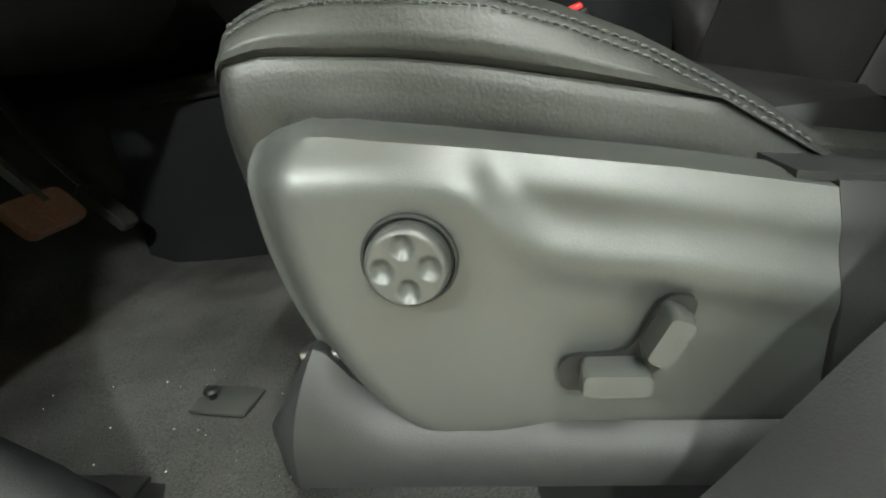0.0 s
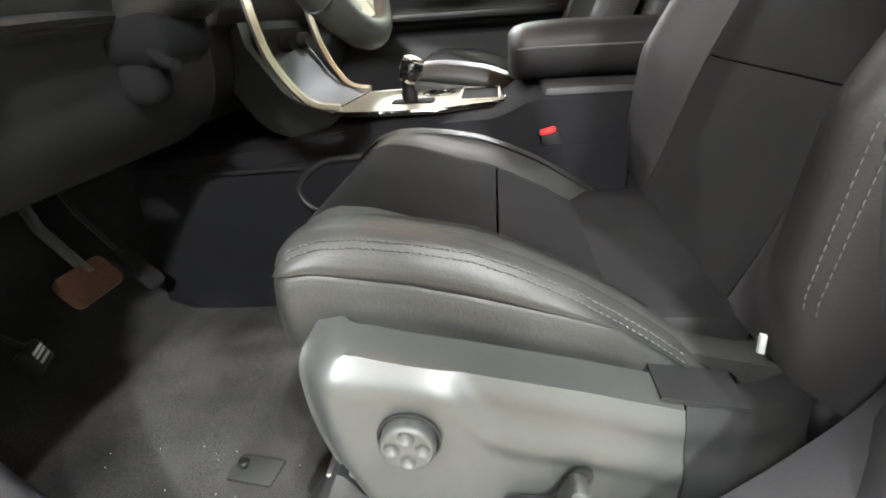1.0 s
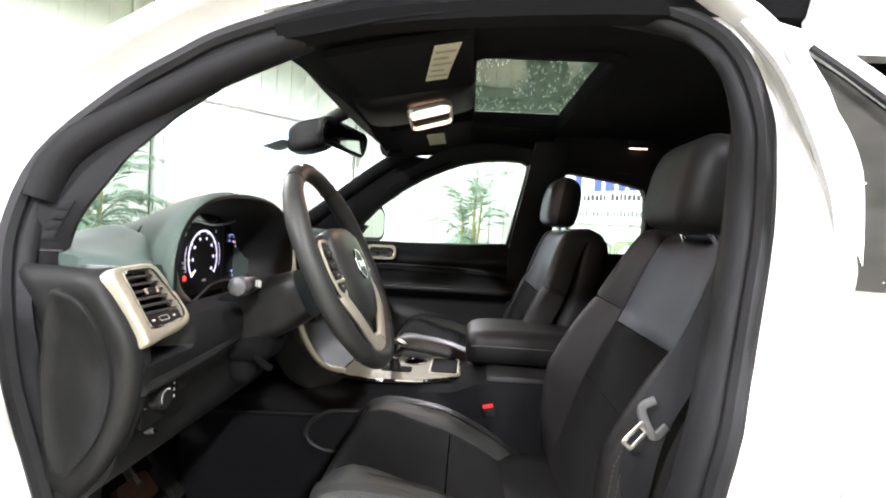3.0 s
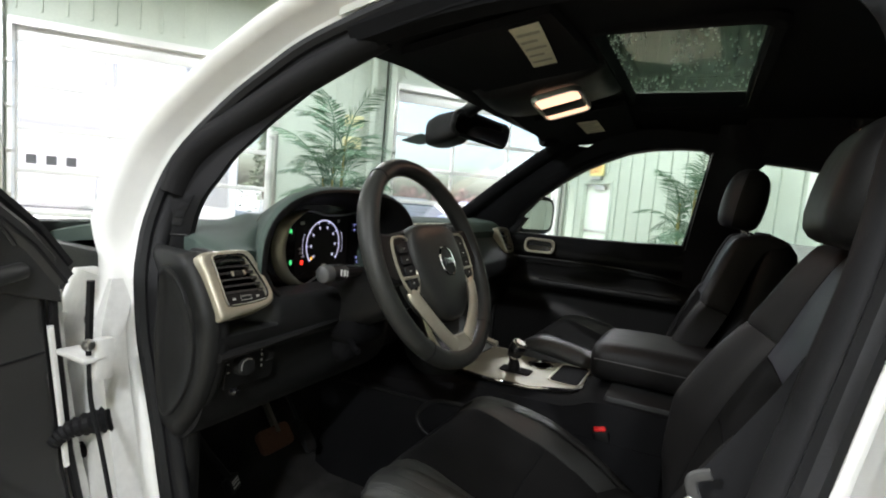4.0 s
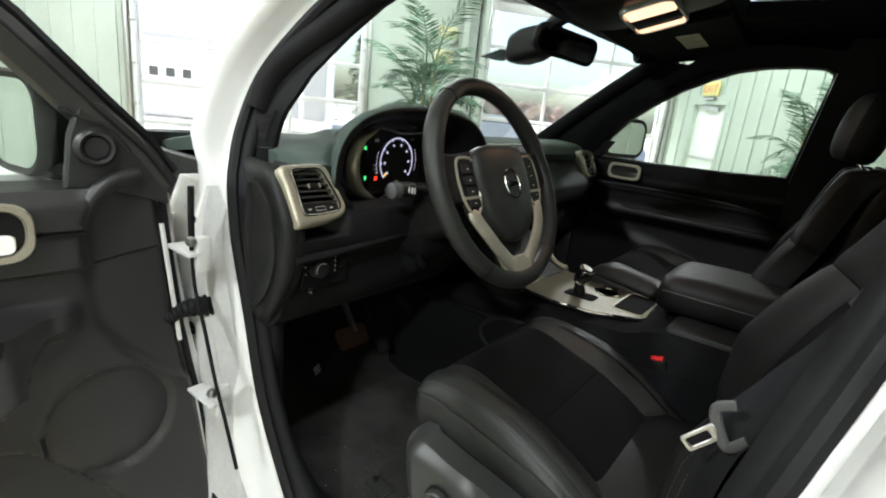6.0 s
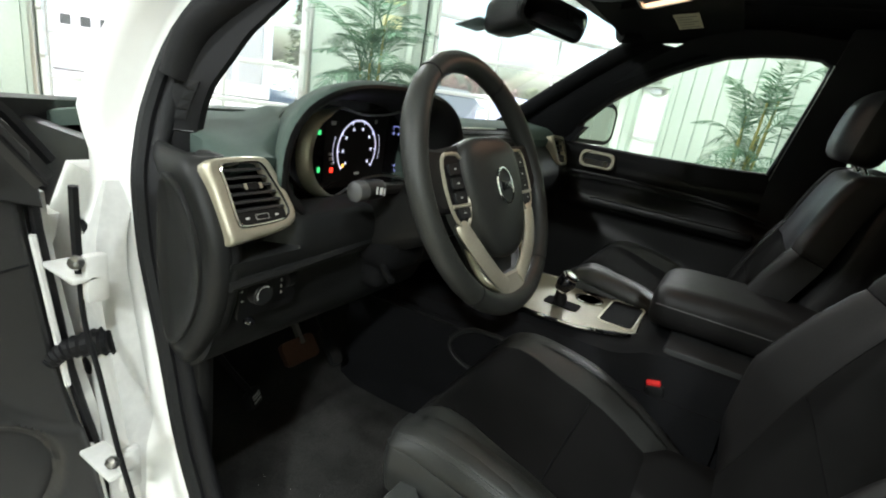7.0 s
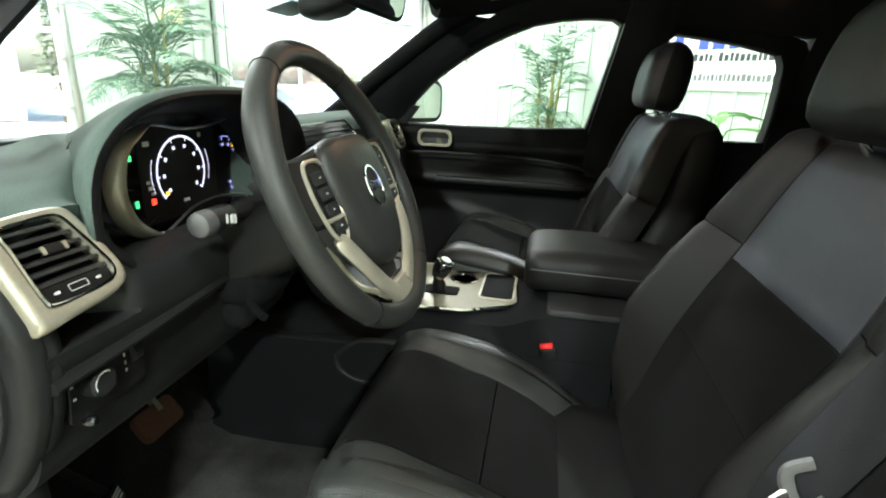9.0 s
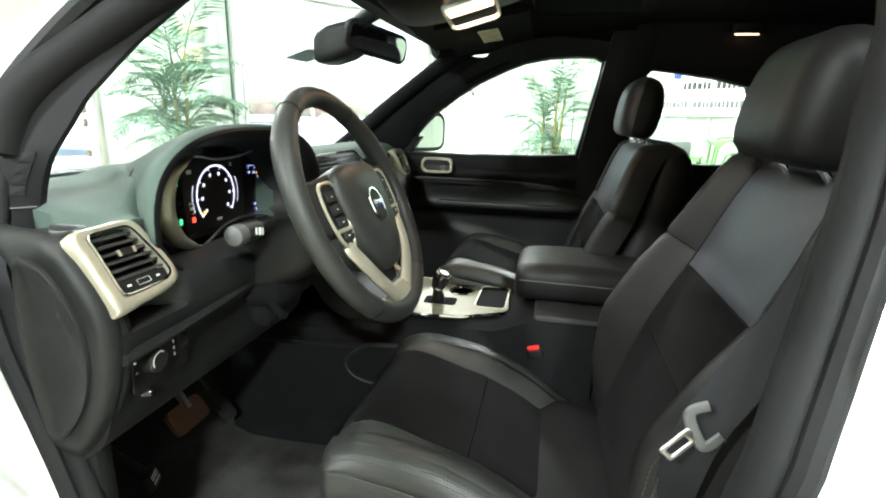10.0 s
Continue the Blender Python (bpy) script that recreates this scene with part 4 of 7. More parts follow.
def pcard(u, v):
    x, z = -0.48 + 0.80 * u, 0.56 + 0.70 * v
    y = 0.77
    y -= 0.05 * ease(1.02, 1.06, z) * (1 - ease(1.075, 1.14, z)) * ease(-0.42, -0.30, x)
    y += 0.02 * ease(1.11, 1.14, z) * (1 - ease(1.15, 1.185, z))
    y -= 0.012 * ease(1.20, 1.24, z)
    low = 1.0 - 0.10 * ease(-0.25, 0.25, x)
    y -= 0.014 * (1 - ease(low - 0.05, low, z)) * ease(-0.3, -0.15, x)
    return Vector((x, y, z))


part("door_card", slab(bmh(), pcard, 40, 70, (0, 0.08, 0)), DARK, pdoor)


def pull(win_x, z, w, h, parent, fn, material, depth):
    """A rounded silver bezel with a chrome pull lever, on a side given by fn(x, z)."""
    o = [fn(win_x + a, z + b) for a, b in rounded(w, h, h * 0.36)]
    i = [fn(win_x + a, z + b) for a, b in rounded(w - 0.022, h - 0.022, h * 0.3)]
    bz = part("handle_bezel", bezel(bmh(), o, i, depth), material, parent, "satin silver handle bezel")
    bm = bmh()
    plate(bm, [p - Vector(depth) * 0.3 for p in i], Vector(depth) * -0.6)
    part("cup", bm, DARK, bz)
    bm = bmh()
    plate(bm, [fn(win_x + a + w * 0.03, z + b - h * 0.17) + Vector(depth) * 0.1 for a, b in rounded(w * 0.78, h * 0.34, h * 0.1)], Vector(depth) * 0.7, bev=0.002)
    part("lever", bm, CHROME, bz, "chrome release lever")
    return bz


pull(-0.275, 1.215, 0.13, 0.062, pdoor, lambda x, z: Vector((x, 0.755, z)), SILVER, (0, -0.008, 0))
bm = bmh()
box(bm, (-0.26, 0.705, 1.06), (0.28, 0.76, 1.085), 0.01)
part("armrest", bm, PLASTIC, pdoor)
part("card_line", tube(bmh(), smoothpath([(-0.40, 0.742, 1.16), (-0.2, 0.738, 1.165), (0.1, 0.738, 1.16), (0.3, 0.74, 1.13)], 4), 0.006, 6), PLASTIC, pdoor)
bm = bmh()
plate(bm, [(-0.385, 0.74, 1.262), (-0.335, 0.715, 1.325), (-0.48, 0.72, 1.335), (-0.52, 0.76, 1.262)], (0, 0.05, 0))
part("sail_panel", bm, TRIM, pdoor)

def pillar_fill(u, v):
    a = smoothpath([(-0.16, 0.61, 1.612), (-0.24, 0.63, 1.57), (-0.42, 0.68, 1.45), (-0.58, 0.72, 1.335), (-0.66, 0.745, 1.27)], 4)[round(16 * u)]
    b = smoothpath([(0.02, pside(1.585) - 0.008, 1.585), (-0.095, pside(1.536) - 0.008, 1.536), (-0.235, pside(1.45) - 0.008, 1.45), (-0.352, pside(1.346) - 0.008, 1.346), (-0.395, pside(1.262) - 0.008, 1.262)], 4)[round(16 * u)]
    return a.lerp(b, v) + Vector((0, -0.014 * math.sin(math.pi * v), 0))


part("pillar_cover", slab(bmh(), pillar_fill, 16, 6, (0, 0.03, 0)), LINER, pdoor, "black pillar cover")
part("header_fill", tube(bmh(), smoothpath([(-0.24, 0.52, 1.632), (-0.14, 0.585, 1.648), (0.02, 0.605, 1.668), (0.2, 0.605, 1.685), (0.5, 0.605, 1.688)], 4), 0.042, 8), LINER, car, "black headliner edge")
# passenger's outer mirror
MT = Matrix.Translation((-0.378, 1.0, 1.338)) @ pose(0, 0, 0, 0, 0, -30)
pm = part("outer_mirror", loft(bmh(), [[MT @ Vector((dx, a * k, b * k)) for a, b in rounded(0.235, 0.175, 0.05, 6)] for dx, k in ((-0.12, 0.55), (-0.10, 0.8), (-0.05, 0.97), (-0.008, 1.0), (0.0, 0.96))]), DARK, pdoor, "black outside mirror")
bm = bmh()
plate(bm, [MT @ Vector((0.001, a, b)) for a, b in rounded(0.196, 0.136, 0.036, 6)], MT.to_3x3() @ Vector((0.003, 0, 0)))
part("mirror_glass", bm, MIRROR, pm)
part("mirror_arm", tube(bmh(), [(-0.46, 0.80, 1.25), (-0.46, 0.86, 1.262), (-0.45, 0.93, 1.29)], 0.03, 8, flat=0.6), DARK, pm)

rdoor = thing("rear_passenger_door", "black rear passenger door inside with a closed window", "car door", (0.75, 0.8, 0.55))
part("window_frame", side_frame(RWIN, 0.06), TRIM, rdoor)
bm = bmh()
slab(bm, lambda u, v: Vector((0.40 + 0.70 * u, pside(1.59 - 0.04 * u + 0.15 * v) - 0.009, 1.59 - 0.04 * u + 0.15 * v)), 6, 4, (0, 0.05, 0))
part("upper_trim", bm, TRIM, rdoor)
bm = bmh()
plate(bm, on_side(RWIN, 0.03), (0, 0.004, 0))
g = part("window_pane", bm, WINDOW, rdoor)
g.visible_shadow = False
bm = bmh()
slab(bm, lambda u, v: Vector((0.42 + 0.75 * u, 0.765 - 0.02 * math.sin(math.pi * v), 0.56 + 0.69 * v)), 12, 14, (0, 0.08, 0))
part("door_card", bm, DARK, rdoor)


def centre_pillar(u, v):
    z = 0.55 + 1.12 * v
    x0, x1 = table(z, [(0.55, 0.28), (1.26, 0.268), (1.67, 0.33)]), table(z, [(0.55, 0.44), (1.26, 0.43), (1.67, 0.46)])
    return Vector((x0 + (x1 - x0) * u, pside(z) - 0.016 - 0.012 * math.sin(math.pi * u), z))


part("centre_pillar", slab(bmh(), centre_pillar, 8, 16, (0, 0.09, 0)), TRIM, car)
bm = bmh()
slab(bm, lambda u, v: Vector((0.83 + 0.95 * u, pside(0.55 + 1.12 * v) - 0.012, 0.55 + 1.12 * v)), 6, 14, (0, 0.09, 0))
part("rear_quarter_trim", bm, TRIM, car)
bm = bmh()
slab(bm, lambda u, v: Vector((0.80 + 0.95 * u, side(0.55 + 1.12 * v) + 0.02, 0.55 + 1.12 * v)), 6, 14, (0, -0.05, 0))
part("rear_quarter_trim", bm, TRIM, car)
bm = bmh()
box(bm, (1.72, -0.8, 0.5), (1.78, 0.8, 1.68))
part("tailgate_trim", bm, TRIM, car)
bm = bmh()
slab(bm, lambda u, v: Vector((-0.9 + 2.6 * u, 0.86 + 0.08 * math.sin(math.pi * v) , 0.3 + 0.92 * v)), 12, 8, (0, 0.03, 0))
part("far_side_skin", bm, PAINT, car)


# driver's rear door, ajar
def rskin(x, z):
    return Vector((x, -0.885 - 0.40 * (x - 0.47) + (0.65 * (z - 1.27) if z > 1.27 else 0), z))


OUTW = Vector((-0.33, -0.82, 0.40)).normalized()
rd = thing("rear_door", "white rear door standing ajar with a dark tinted window wet with drops", "car door", (0.56, -0.9, 0.5))
RDW = [(0.474, 1.288), (0.486, 1.309), (0.501, 1.34), (0.514, 1.387), (0.528, 1.445), (0.533, 1.519), (0.527, 1.588), (0.552, 1.545), (0.571, 1.505), (0.588, 1.470), (0.70, 1.44), (1.0, 1.41), (1.2, 1.39), (1.2, 1.288), (1.0, 1.288), (0.75, 1.288)]
RDO = [(0.462, 1.272), (0.470, 1.30), (0.480, 1.333), (0.492, 1.401), (0.501, 1.478), (0.503, 1.568), (0.500, 1.645), (0.548, 1.607), (0.575, 1.555), (0.602, 1.497), (0.72, 1.48), (1.02, 1.45), (1.26, 1.42), (1.26, 1.272), (1.0, 1.272), (0.75, 1.272)]
RW = [rskin(x, z) for x, z in RDW]
RO = [rskin(x, z) for x, z in RDO]
part("window_frame", loft(bmh(), [[p - OUTW * 0.012 for p in RW], [p * 0.85 + q * 0.15 for p, q in zip(RW, RO)], [p * 0.4 + q * 0.6 + OUTW * 0.004 for p, q in zip(RW, RO)], RO, [p - OUTW * 0.05 for p in RO], [p - OUTW * 0.05 for p in RW]], closed=True), PAINT, rd)
bm = bmh()
plate(bm, [p - OUTW * 0.010 for p in RW], OUTW * -0.004)
part("window_pane", bm, PRIVACY, rd, "dark privacy glass")
bm = bmh()
slab(bm, lambda u, v: rskin(0.462 + 0.95 * u, 0.42 + 0.853 * v) + Vector((0, -0.015 * math.sin(math.pi * v), 0)), 16, 12, (0.03, 0.07, 0))
part("door_skin", bm, PAINT, rd)
part("window_moulding", tube(bmh(), [rskin(x, z) + OUTW * 0.004 for x, z in ((0.528, 1.586), (0.551, 1.542), (0.570, 1.502), (0.587, 1.468), (0.70, 1.443), (1.0, 1.413), (1.2, 1.392))], 0.005, 6), RUBBER, rd, "black window moulding")
part("belt_moulding", tube(bmh(), [rskin(x, 1.284) for x in (0.474, 0.6, 0.8, 1.0, 1.2)], 0.004, 6), CHROME, rd)
# the grey tube draws the shadow band along the white seal
part("edge_seal", tube(bmh(), smoothpath([(0.452, -0.675, 1.63), (0.484, -0.715, 1.56), (0.494, -0.765, 1.475), (0.496, -0.805, 1.40), (0.492, -0.84, 1.333), (0.484, -0.862, 1.28), (0.474, -0.872, 1.222), (0.468, -0.87, 1.14), (0.452, -0.87, 1.05), (0.44, -0.87, 0.8)], 5), 0.008, 7), SHADEDSEAL, rd, "white door edge seal, its shadow band put in as pale grey")
part("seal_lip", tube(bmh(), smoothpath([(0.491, -0.760, 1.475), (0.497, -0.803, 1.40), (0.497, -0.838, 1.333), (0.490, -0.864, 1.28), (0.481, -0.876, 1.222)], 5), [0.001, 0.002, 0.004, 0.0055, 0.0045, 0.003, 0.005, 0.006, 0.005, 0.0025, 0.003, 0.0045, 0.005, 0.004, 0.004, 0.003, 0.0025, 0.002, 0.0015, 0.001, 0.001], 6), RUBBER, rd, "black ragged lip of the seal")
for z in (1.115, 0.74):
    bm = bmh()
    box(bm, (0.425, -0.905, z), (0.475, -0.875, z + 0.010), 0.003)
    hinge = part("hinge", bm, JAMB, rd, "white painted hinge")
    part("bolt", lathe(bmh(), [(0.009, 0), (0.009, 0.006), (0.006, 0.011), (0.001, 0.012)], 8, Matrix.Translation((0.462, -0.888, z - 0.025)) @ pose(0, 0, 0, 90)), STEEL, hinge)
rnd = random.Random(15)
bm = bmh()
turn = OUTW.to_track_quat("Z", "Y").to_matrix().to_4x4()
for i in range(60):
    x, z = rnd.uniform(0.50, 0.85), 1.295 + 0.13 * rnd.random() ** 1.6
    r = rnd.uniform(0.0007, 0.002)
    lathe(bm, [(r, 0), (r * 0.8, r * 0.5), (r * 0.3, r * 0.7)], 6, Matrix.Translation(rskin(x, z) - OUTW * 0.010) @ turn)
tagged(part("water_drops", bm, DROPS, rd), "clear rain drops on the window", kind="stuff")

# ---------------------------------------------------------------- driver's door, wide open
DH = Vector((-0.525, -0.862, 0))
DA = Vector((-0.04, -1.0, 0)).normalized()
DN = Vector((1.0, -0.04, 0)).normalized()


def dd(p, z, n=0.0):
    """A place on the open door: p along it from the hinge edge, height z, n out of its inner face."""
    return DH + DA * p + Vector((0, 0, z)) + DN * n


fd = thing("driver_door", "white driver's door standing wide open, black inside", "car door", (-0.53, -0.9, 0.5))


def sailtop(p):
    return table(p, [(-0.02, 1.175), (0.03, 1.255), (0.10, 1.325), (0.20, 1.43), (0.32, 1.53), (0.5, 1.62), (0.75, 1.66), (1.0, 1.64)])


frame_top = [(p, sailtop(p)) for p in (0.0, 0.04, 0.10, 0.2, 0.32, 0.5, 0.75, 0.98)]
rings = []
for (p, z), (q, y) in zip(frame_top, frame_top[1:] + [(1.05, 1.5)]):
    t = Vector((q - p, y - z)).normalized()
    nx, nz = t.y, -t.x
    rings.append([dd(p + nx * a, z + nz * a, n) for a, n in ((0.0, -0.05), (-0.003, -0.02), (0.0, 0.0), (0.02, 0.008), (0.045, 0.0), (0.052, -0.02), (0.045, -0.05))])
part("window_frame", loft(bmh(), rings), CHARCOAL, fd)
part("frame_line", tube(bmh(), [dd(p + 0.012, z - 0.012, 0.0055) for p, z in frame_top], 0.0035, 6), RUBBER, fd)
part("frame_seal", tube(bmh(), [dd(p - 0.004, z + 0.010, -0.03) for p, z in frame_top], 0.010, 6), RUBBER, fd)
# sail panel with the small speaker
bm = bmh()
plate(bm, [dd(p, z, -0.015) for p, z in ((0.016, 1.165), (0.024, 1.235), (0.06, 1.285), (0.11, 1.33), (0.135, 1.335), (0.155, 1.28), (0.165, 1.20), (0.10, 1.19))], DN * 0.02, bev=0.004)
part("sail_panel", bm, CHARCOAL, fd)
part("sail_ridge", tube(bmh(), smoothpath([dd(0.165, 1.318, 0.003), dd(0.135, 1.305, 0.006), dd(0.10, 1.292, 0.007), dd(0.075, 1.255, 0.005)], 4), 0.0045, 6, flat=0.6), CHARCOAL, fd)
m = Matrix.Translation(dd(0.122, 1.262, 0.004)) @ DN.to_track_quat("Z", "Y").to_matrix().to_4x4()
part("tweeter", lathe(bmh(), [(0.001, 0.006), (0.016, 0.007), (0.0185, 0.005), (0.0195, 0.011), (0.0235, 0.013), (0.027, 0.010), (0.030, 0.002), (0.030, -0.004), (0.001, -0.004)], 36, m), CHARCOAL, fd, "round tweeter with a raised ring")


def hinge_edge(z):
    """Front edge of the door card, slanting with the hinge pillar."""
    return table(z, [(0.50, -0.050), (0.60, -0.040), (0.784, -0.016), (0.90, 0.006), (1.13, 0.030), (1.22, 0.036)])


SWEEP = [(0.80, -0.06), (0.84, 0.018), (0.88, 0.062), (0.916, 0.096), (0.964, 0.126), (1.028, 0.141), (1.085, 0.140), (1.133, 0.143), (1.156, 0.137), (1.191, 0.121), (1.208, 0.104), (1.219, 0.080), (1.228, 0.052), (1.24, 0.04)]


def dcard(u, v):
    z = 0.50 + 0.70 * v
    p = hinge_edge(z) + (1.0 - hinge_edge(z)) * u ** 1.5
    sw = table(z, SWEEP)
    k = ease(sw - 0.004, sw + 0.016, p)
    # padded sill, slim panel and hollow behind the sweep, from the top down
    pad = 0.034 * ease(1.132, 1.139, z) * (1 - 0.75 * ease(1.17, 1.215, z) * ease(0.10, 0.16, p))
    slim = 0.026 * ease(1.068, 1.078, z) * ease(1.135, 1.130, z)
    hollow = (0.004 + 0.010 * ease(0.98, 0.90, z)) * ease(1.078, 1.068, z)
    n = k * (pad + slim + hollow)
    # armrest pod with a tapering ledge
    low = table(p, [(0.16, 0.984), (0.215, 0.974), (0.237, 0.948), (0.25, 0.91), (0.295, 0.884), (0.5, 0.87)])
    n += (0.030 * ease(0.155, 0.185, p) + 0.050 * ease(0.20, 0.27, p)) * ease(1.026, 1.008, z) * ease(low - 0.022, low + 0.006, z)
    # speaker hollow
    d = math.hypot((p - 0.128) / 0.100, (z - 0.782) / 0.104)
    n -= 0.014 * ease(1.05, 0.96, d)
    # map pocket
    rim = table(p, [(0.08, 0.56), (0.166, 0.672), (0.246, 0.775), (0.30, 0.795), (0.6, 0.80)])
    n -= 0.045 * ease(rim + 0.004, rim - 0.012, z) * ease(0.08, 0.14, p)
    n -= 0.012 * ease(0.0, 0.012, hinge_edge(z) + 0.012 - p)
    return dd(p, z, n)


card = part("door_card", slab(bmh(), dcard, 110, 110, DN * -0.09), CHARCOAL, fd, "charcoal moulded door card", smooth=50)
part("card_seam", tube(bmh(), smoothpath([dd(0.036, 1.092, 0.0), dd(0.08, 1.086, 0.0005), dd(0.136, 1.076, 0.001)], 4), 0.0018, 5), RUBBER, card)
part("pad_nose", tube(bmh(), smoothpath([dd(0.158, 1.140, 0.016), dd(0.150, 1.160, 0.018), dd(0.133, 1.188, 0.018), dd(0.108, 1.208, 0.014), dd(0.078, 1.216, 0.008), dd(0.066, 1.218, 0.003)], 5), 0.013, 10), CHARCOAL, card)
part("pad_seam", tube(bmh(), smoothpath([dd(0.150, 1.134, 0.030), dd(0.21, 1.135, 0.030), dd(0.40, 1.128, 0.030)], 4), 0.0022, 5), RUBBER, card)
pull(0.296, 1.147, 0.165, 0.085, fd, lambda p, z: dd(p, z, 0.038), SILVER, DN * 0.008)
bm = bmh()
plate(bm, [dd(p, z, 0.082) for p, z in ((0.268, 1.008), (0.40, 1.012), (0.40, 0.985), (0.274, 0.985))], DN * 0.008, bev=0.003)
sw = part("switch_panel", bm, DARK, fd, "window switch panel")
m = Matrix.Translation(dd(0.286, 0.998, 0.090)) @ DN.to_track_quat("Z", "Y").to_matrix().to_4x4()
part("mirror_dial", lathe(bmh(), [(0.008, 0), (0.008, 0.003), (0.006, 0.0045), (0.001, 0.0045)], 18, m), PLASTIC, sw)
for x, y in ((0.0045, 0), (-0.0045, 0), (0, 0.0045), (0, -0.0045)):
    bm = bmh()
    plate(bm, [dd(0.286 + x + a, 0.998 + y + b, 0.0946) for a, b in rounded(0.0026, 0.0026, 0.0008, 1)], DN * 0.0004)
    part("arrow_mark", bm, LEGEND, sw)
for a in (0.318, 0.345, 0.372):
    bm = bmh()
    plate(bm, [dd(a + x, 0.998 + y, 0.090) for x, y in rounded(0.020, 0.013, 0.003)], DN * 0.005)
    part("switch", bm, PLASTIC, sw)
m = Matrix.Translation(dd(0.128, 0.782, 0.0)) @ DN.to_track_quat("Z", "Y").to_matrix().to_4x4()
part("speaker_grille", lathe(bmh(), [(0.001, 0.003), (0.055, 0.004), (0.090, 0.002), (0.095, 0.0), (0.095, -0.012), (0.001, -0.012)], 40, m), CHARCOAL, fd, "round charcoal speaker grille")
# painted door edge and inner hinge hardware
bm = bmh()
slab(bm, lambda u, v: dd(hinge_edge(0.42 + 0.76 * v) - 0.016 + 0.003 * math.sin(9 * v), 0.42 + 0.76 * v, -0.02 - 0.09 * u), 3, 14, DA * -0.012)
edge = part("door_edge", bm, JAMB, fd, "white painted door edge")
for z0, z1 in ((0.90, 1.13), (0.595, 0.784)):
    part("edge_strip", tube(bmh(), [dd(hinge_edge(z0 + (z1 - z0) * k / 5) - 0.001, z0 + (z1 - z0) * k / 5, -0.002) for k in range(6)], 0.0045, 6), JAMB, edge)
part("edge_seal", tube(bmh(), [dd(hinge_edge(0.5 + 0.07 * k) - 0.010, 0.5 + 0.07 * k, -0.012) for k in range(11)], 0.007, 6), RUBBER, edge, "black seal along the door edge")
bm = bmh()
slab(bm, lambda u, v: dd(0.0 + 1.02 * u, 0.42 + 0.78 * v, -0.125 - 0.03 * math.sin(math.pi * v)), 12, 8, DN * -0.02)
part("door_skin", bm, PAINT, fd)
BOOT = smoothpath([(-0.533, -0.886, 0.944), (-0.516, -0.864, 0.964), (-0.484, -0.822, 0.976)], 10)
part("check_boot", tube(bmh(), BOOT, [(0.014 + 0.009 * ease(6, 20, k)) * (1.0 if k % 2 else 0.82) for k in range(len(BOOT))], 14), RUBBER, fd, "black ribbed cable boot", smooth=20)
# thick top is the seal's end; the thin run below draws the gap's shade
part("hinge_gap_seal", tube(bmh(), smoothpath([(-0.467, -0.868, 1.206), (-0.469, -0.868, 1.126), (-0.463, -0.868, 1.031), (-0.434, -0.868, 0.964), (-0.396, -0.868, 0.865), (-0.364, -0.868, 0.80), (-0.329, -0.868, 0.722)], 5), [0.006] * 7 + [0.0036] * 24, 6), RUBBER, fd, "black seal end and, below it, a thin strip for the gap's shade")
for z, sx in ((1.085, 0.0), (0.82, 0.06)):
    bm = bmh()
    box(bm, (-0.53 + sx, -0.884, z), (-0.45 + sx, -0.850, z + 0.008), 0.003)
    box(bm, (-0.466 + sx, -0.868, z - 0.03), (-0.450 + sx, -0.84, z + 0.035), 0.005)
    h = part("hinge", bm, JAMB, fd, "white painted hinge")
    part("bolt", lathe(bmh(), [(0.009, 0), (0.009, 0.006), (0.006, 0.011), (0.001, 0.012)], 8, Matrix.Translation((-0.458 + sx, -0.876, z + 0.028)) @ pose(0, 0, 0, 0, 90)), STEEL, h)
# outside mirror on the open door
MA = (DA * 0.030 - DN * 0.130).normalized()
MF = Vector((-MA.y, MA.x, 0)) * (1 if Vector((-MA.y, MA.x, 0)).dot(DA) > 0 else -1)
mc = dd(0.186, 1.282, -0.145)
rings = [[mc + MA * (a * k) + Vector((0, 0, b * k)) + MF * n for a, b in rounded(0.165, 0.165, 0.05, 6)] for n, k in ((-0.11, 0.5), (-0.085, 0.85), (-0.03, 1.0), (0.004, 1.0), (0.010, 0.95), (0.004, 0.86))]
dm = part("outer_mirror", loft(bmh(), rings), DARK, fd, "black outside mirror")
bm = bmh()
plate(bm, [mc + MA * a + Vector((0, 0, b)) + MF * 0.0045 for a, b in rounded(0.136, 0.138, 0.040, 6)], MF * 0.002)
part("mirror_glass", bm, MIRROR, dm)
part("mirror_arm", tube(bmh(), [dd(0.10, 1.215, -0.03), dd(0.13, 1.21, -0.07), dd(0.155, 1.215, -0.12)], 0.028, 8, flat=0.7), DARK, dm)
g = bmh()
plate(g, [dd(p, z, -0.035) for p, z in ((0.16, 1.17), (0.16, 1.335), (0.32, 1.48), (0.5, 1.575), (0.75, 1.61), (0.97, 1.59), (0.97, 1.17))], DN * 0.004)
g = part("window_pane", g, WINDOW, fd)
g.visible_shadow = False


# ---------------------------------------------------------------- dashboard
dash = thing("dashboard", "dark soft-skinned dashboard with satin silver vents", "dashboard", (-0.6, 0, 0.9))


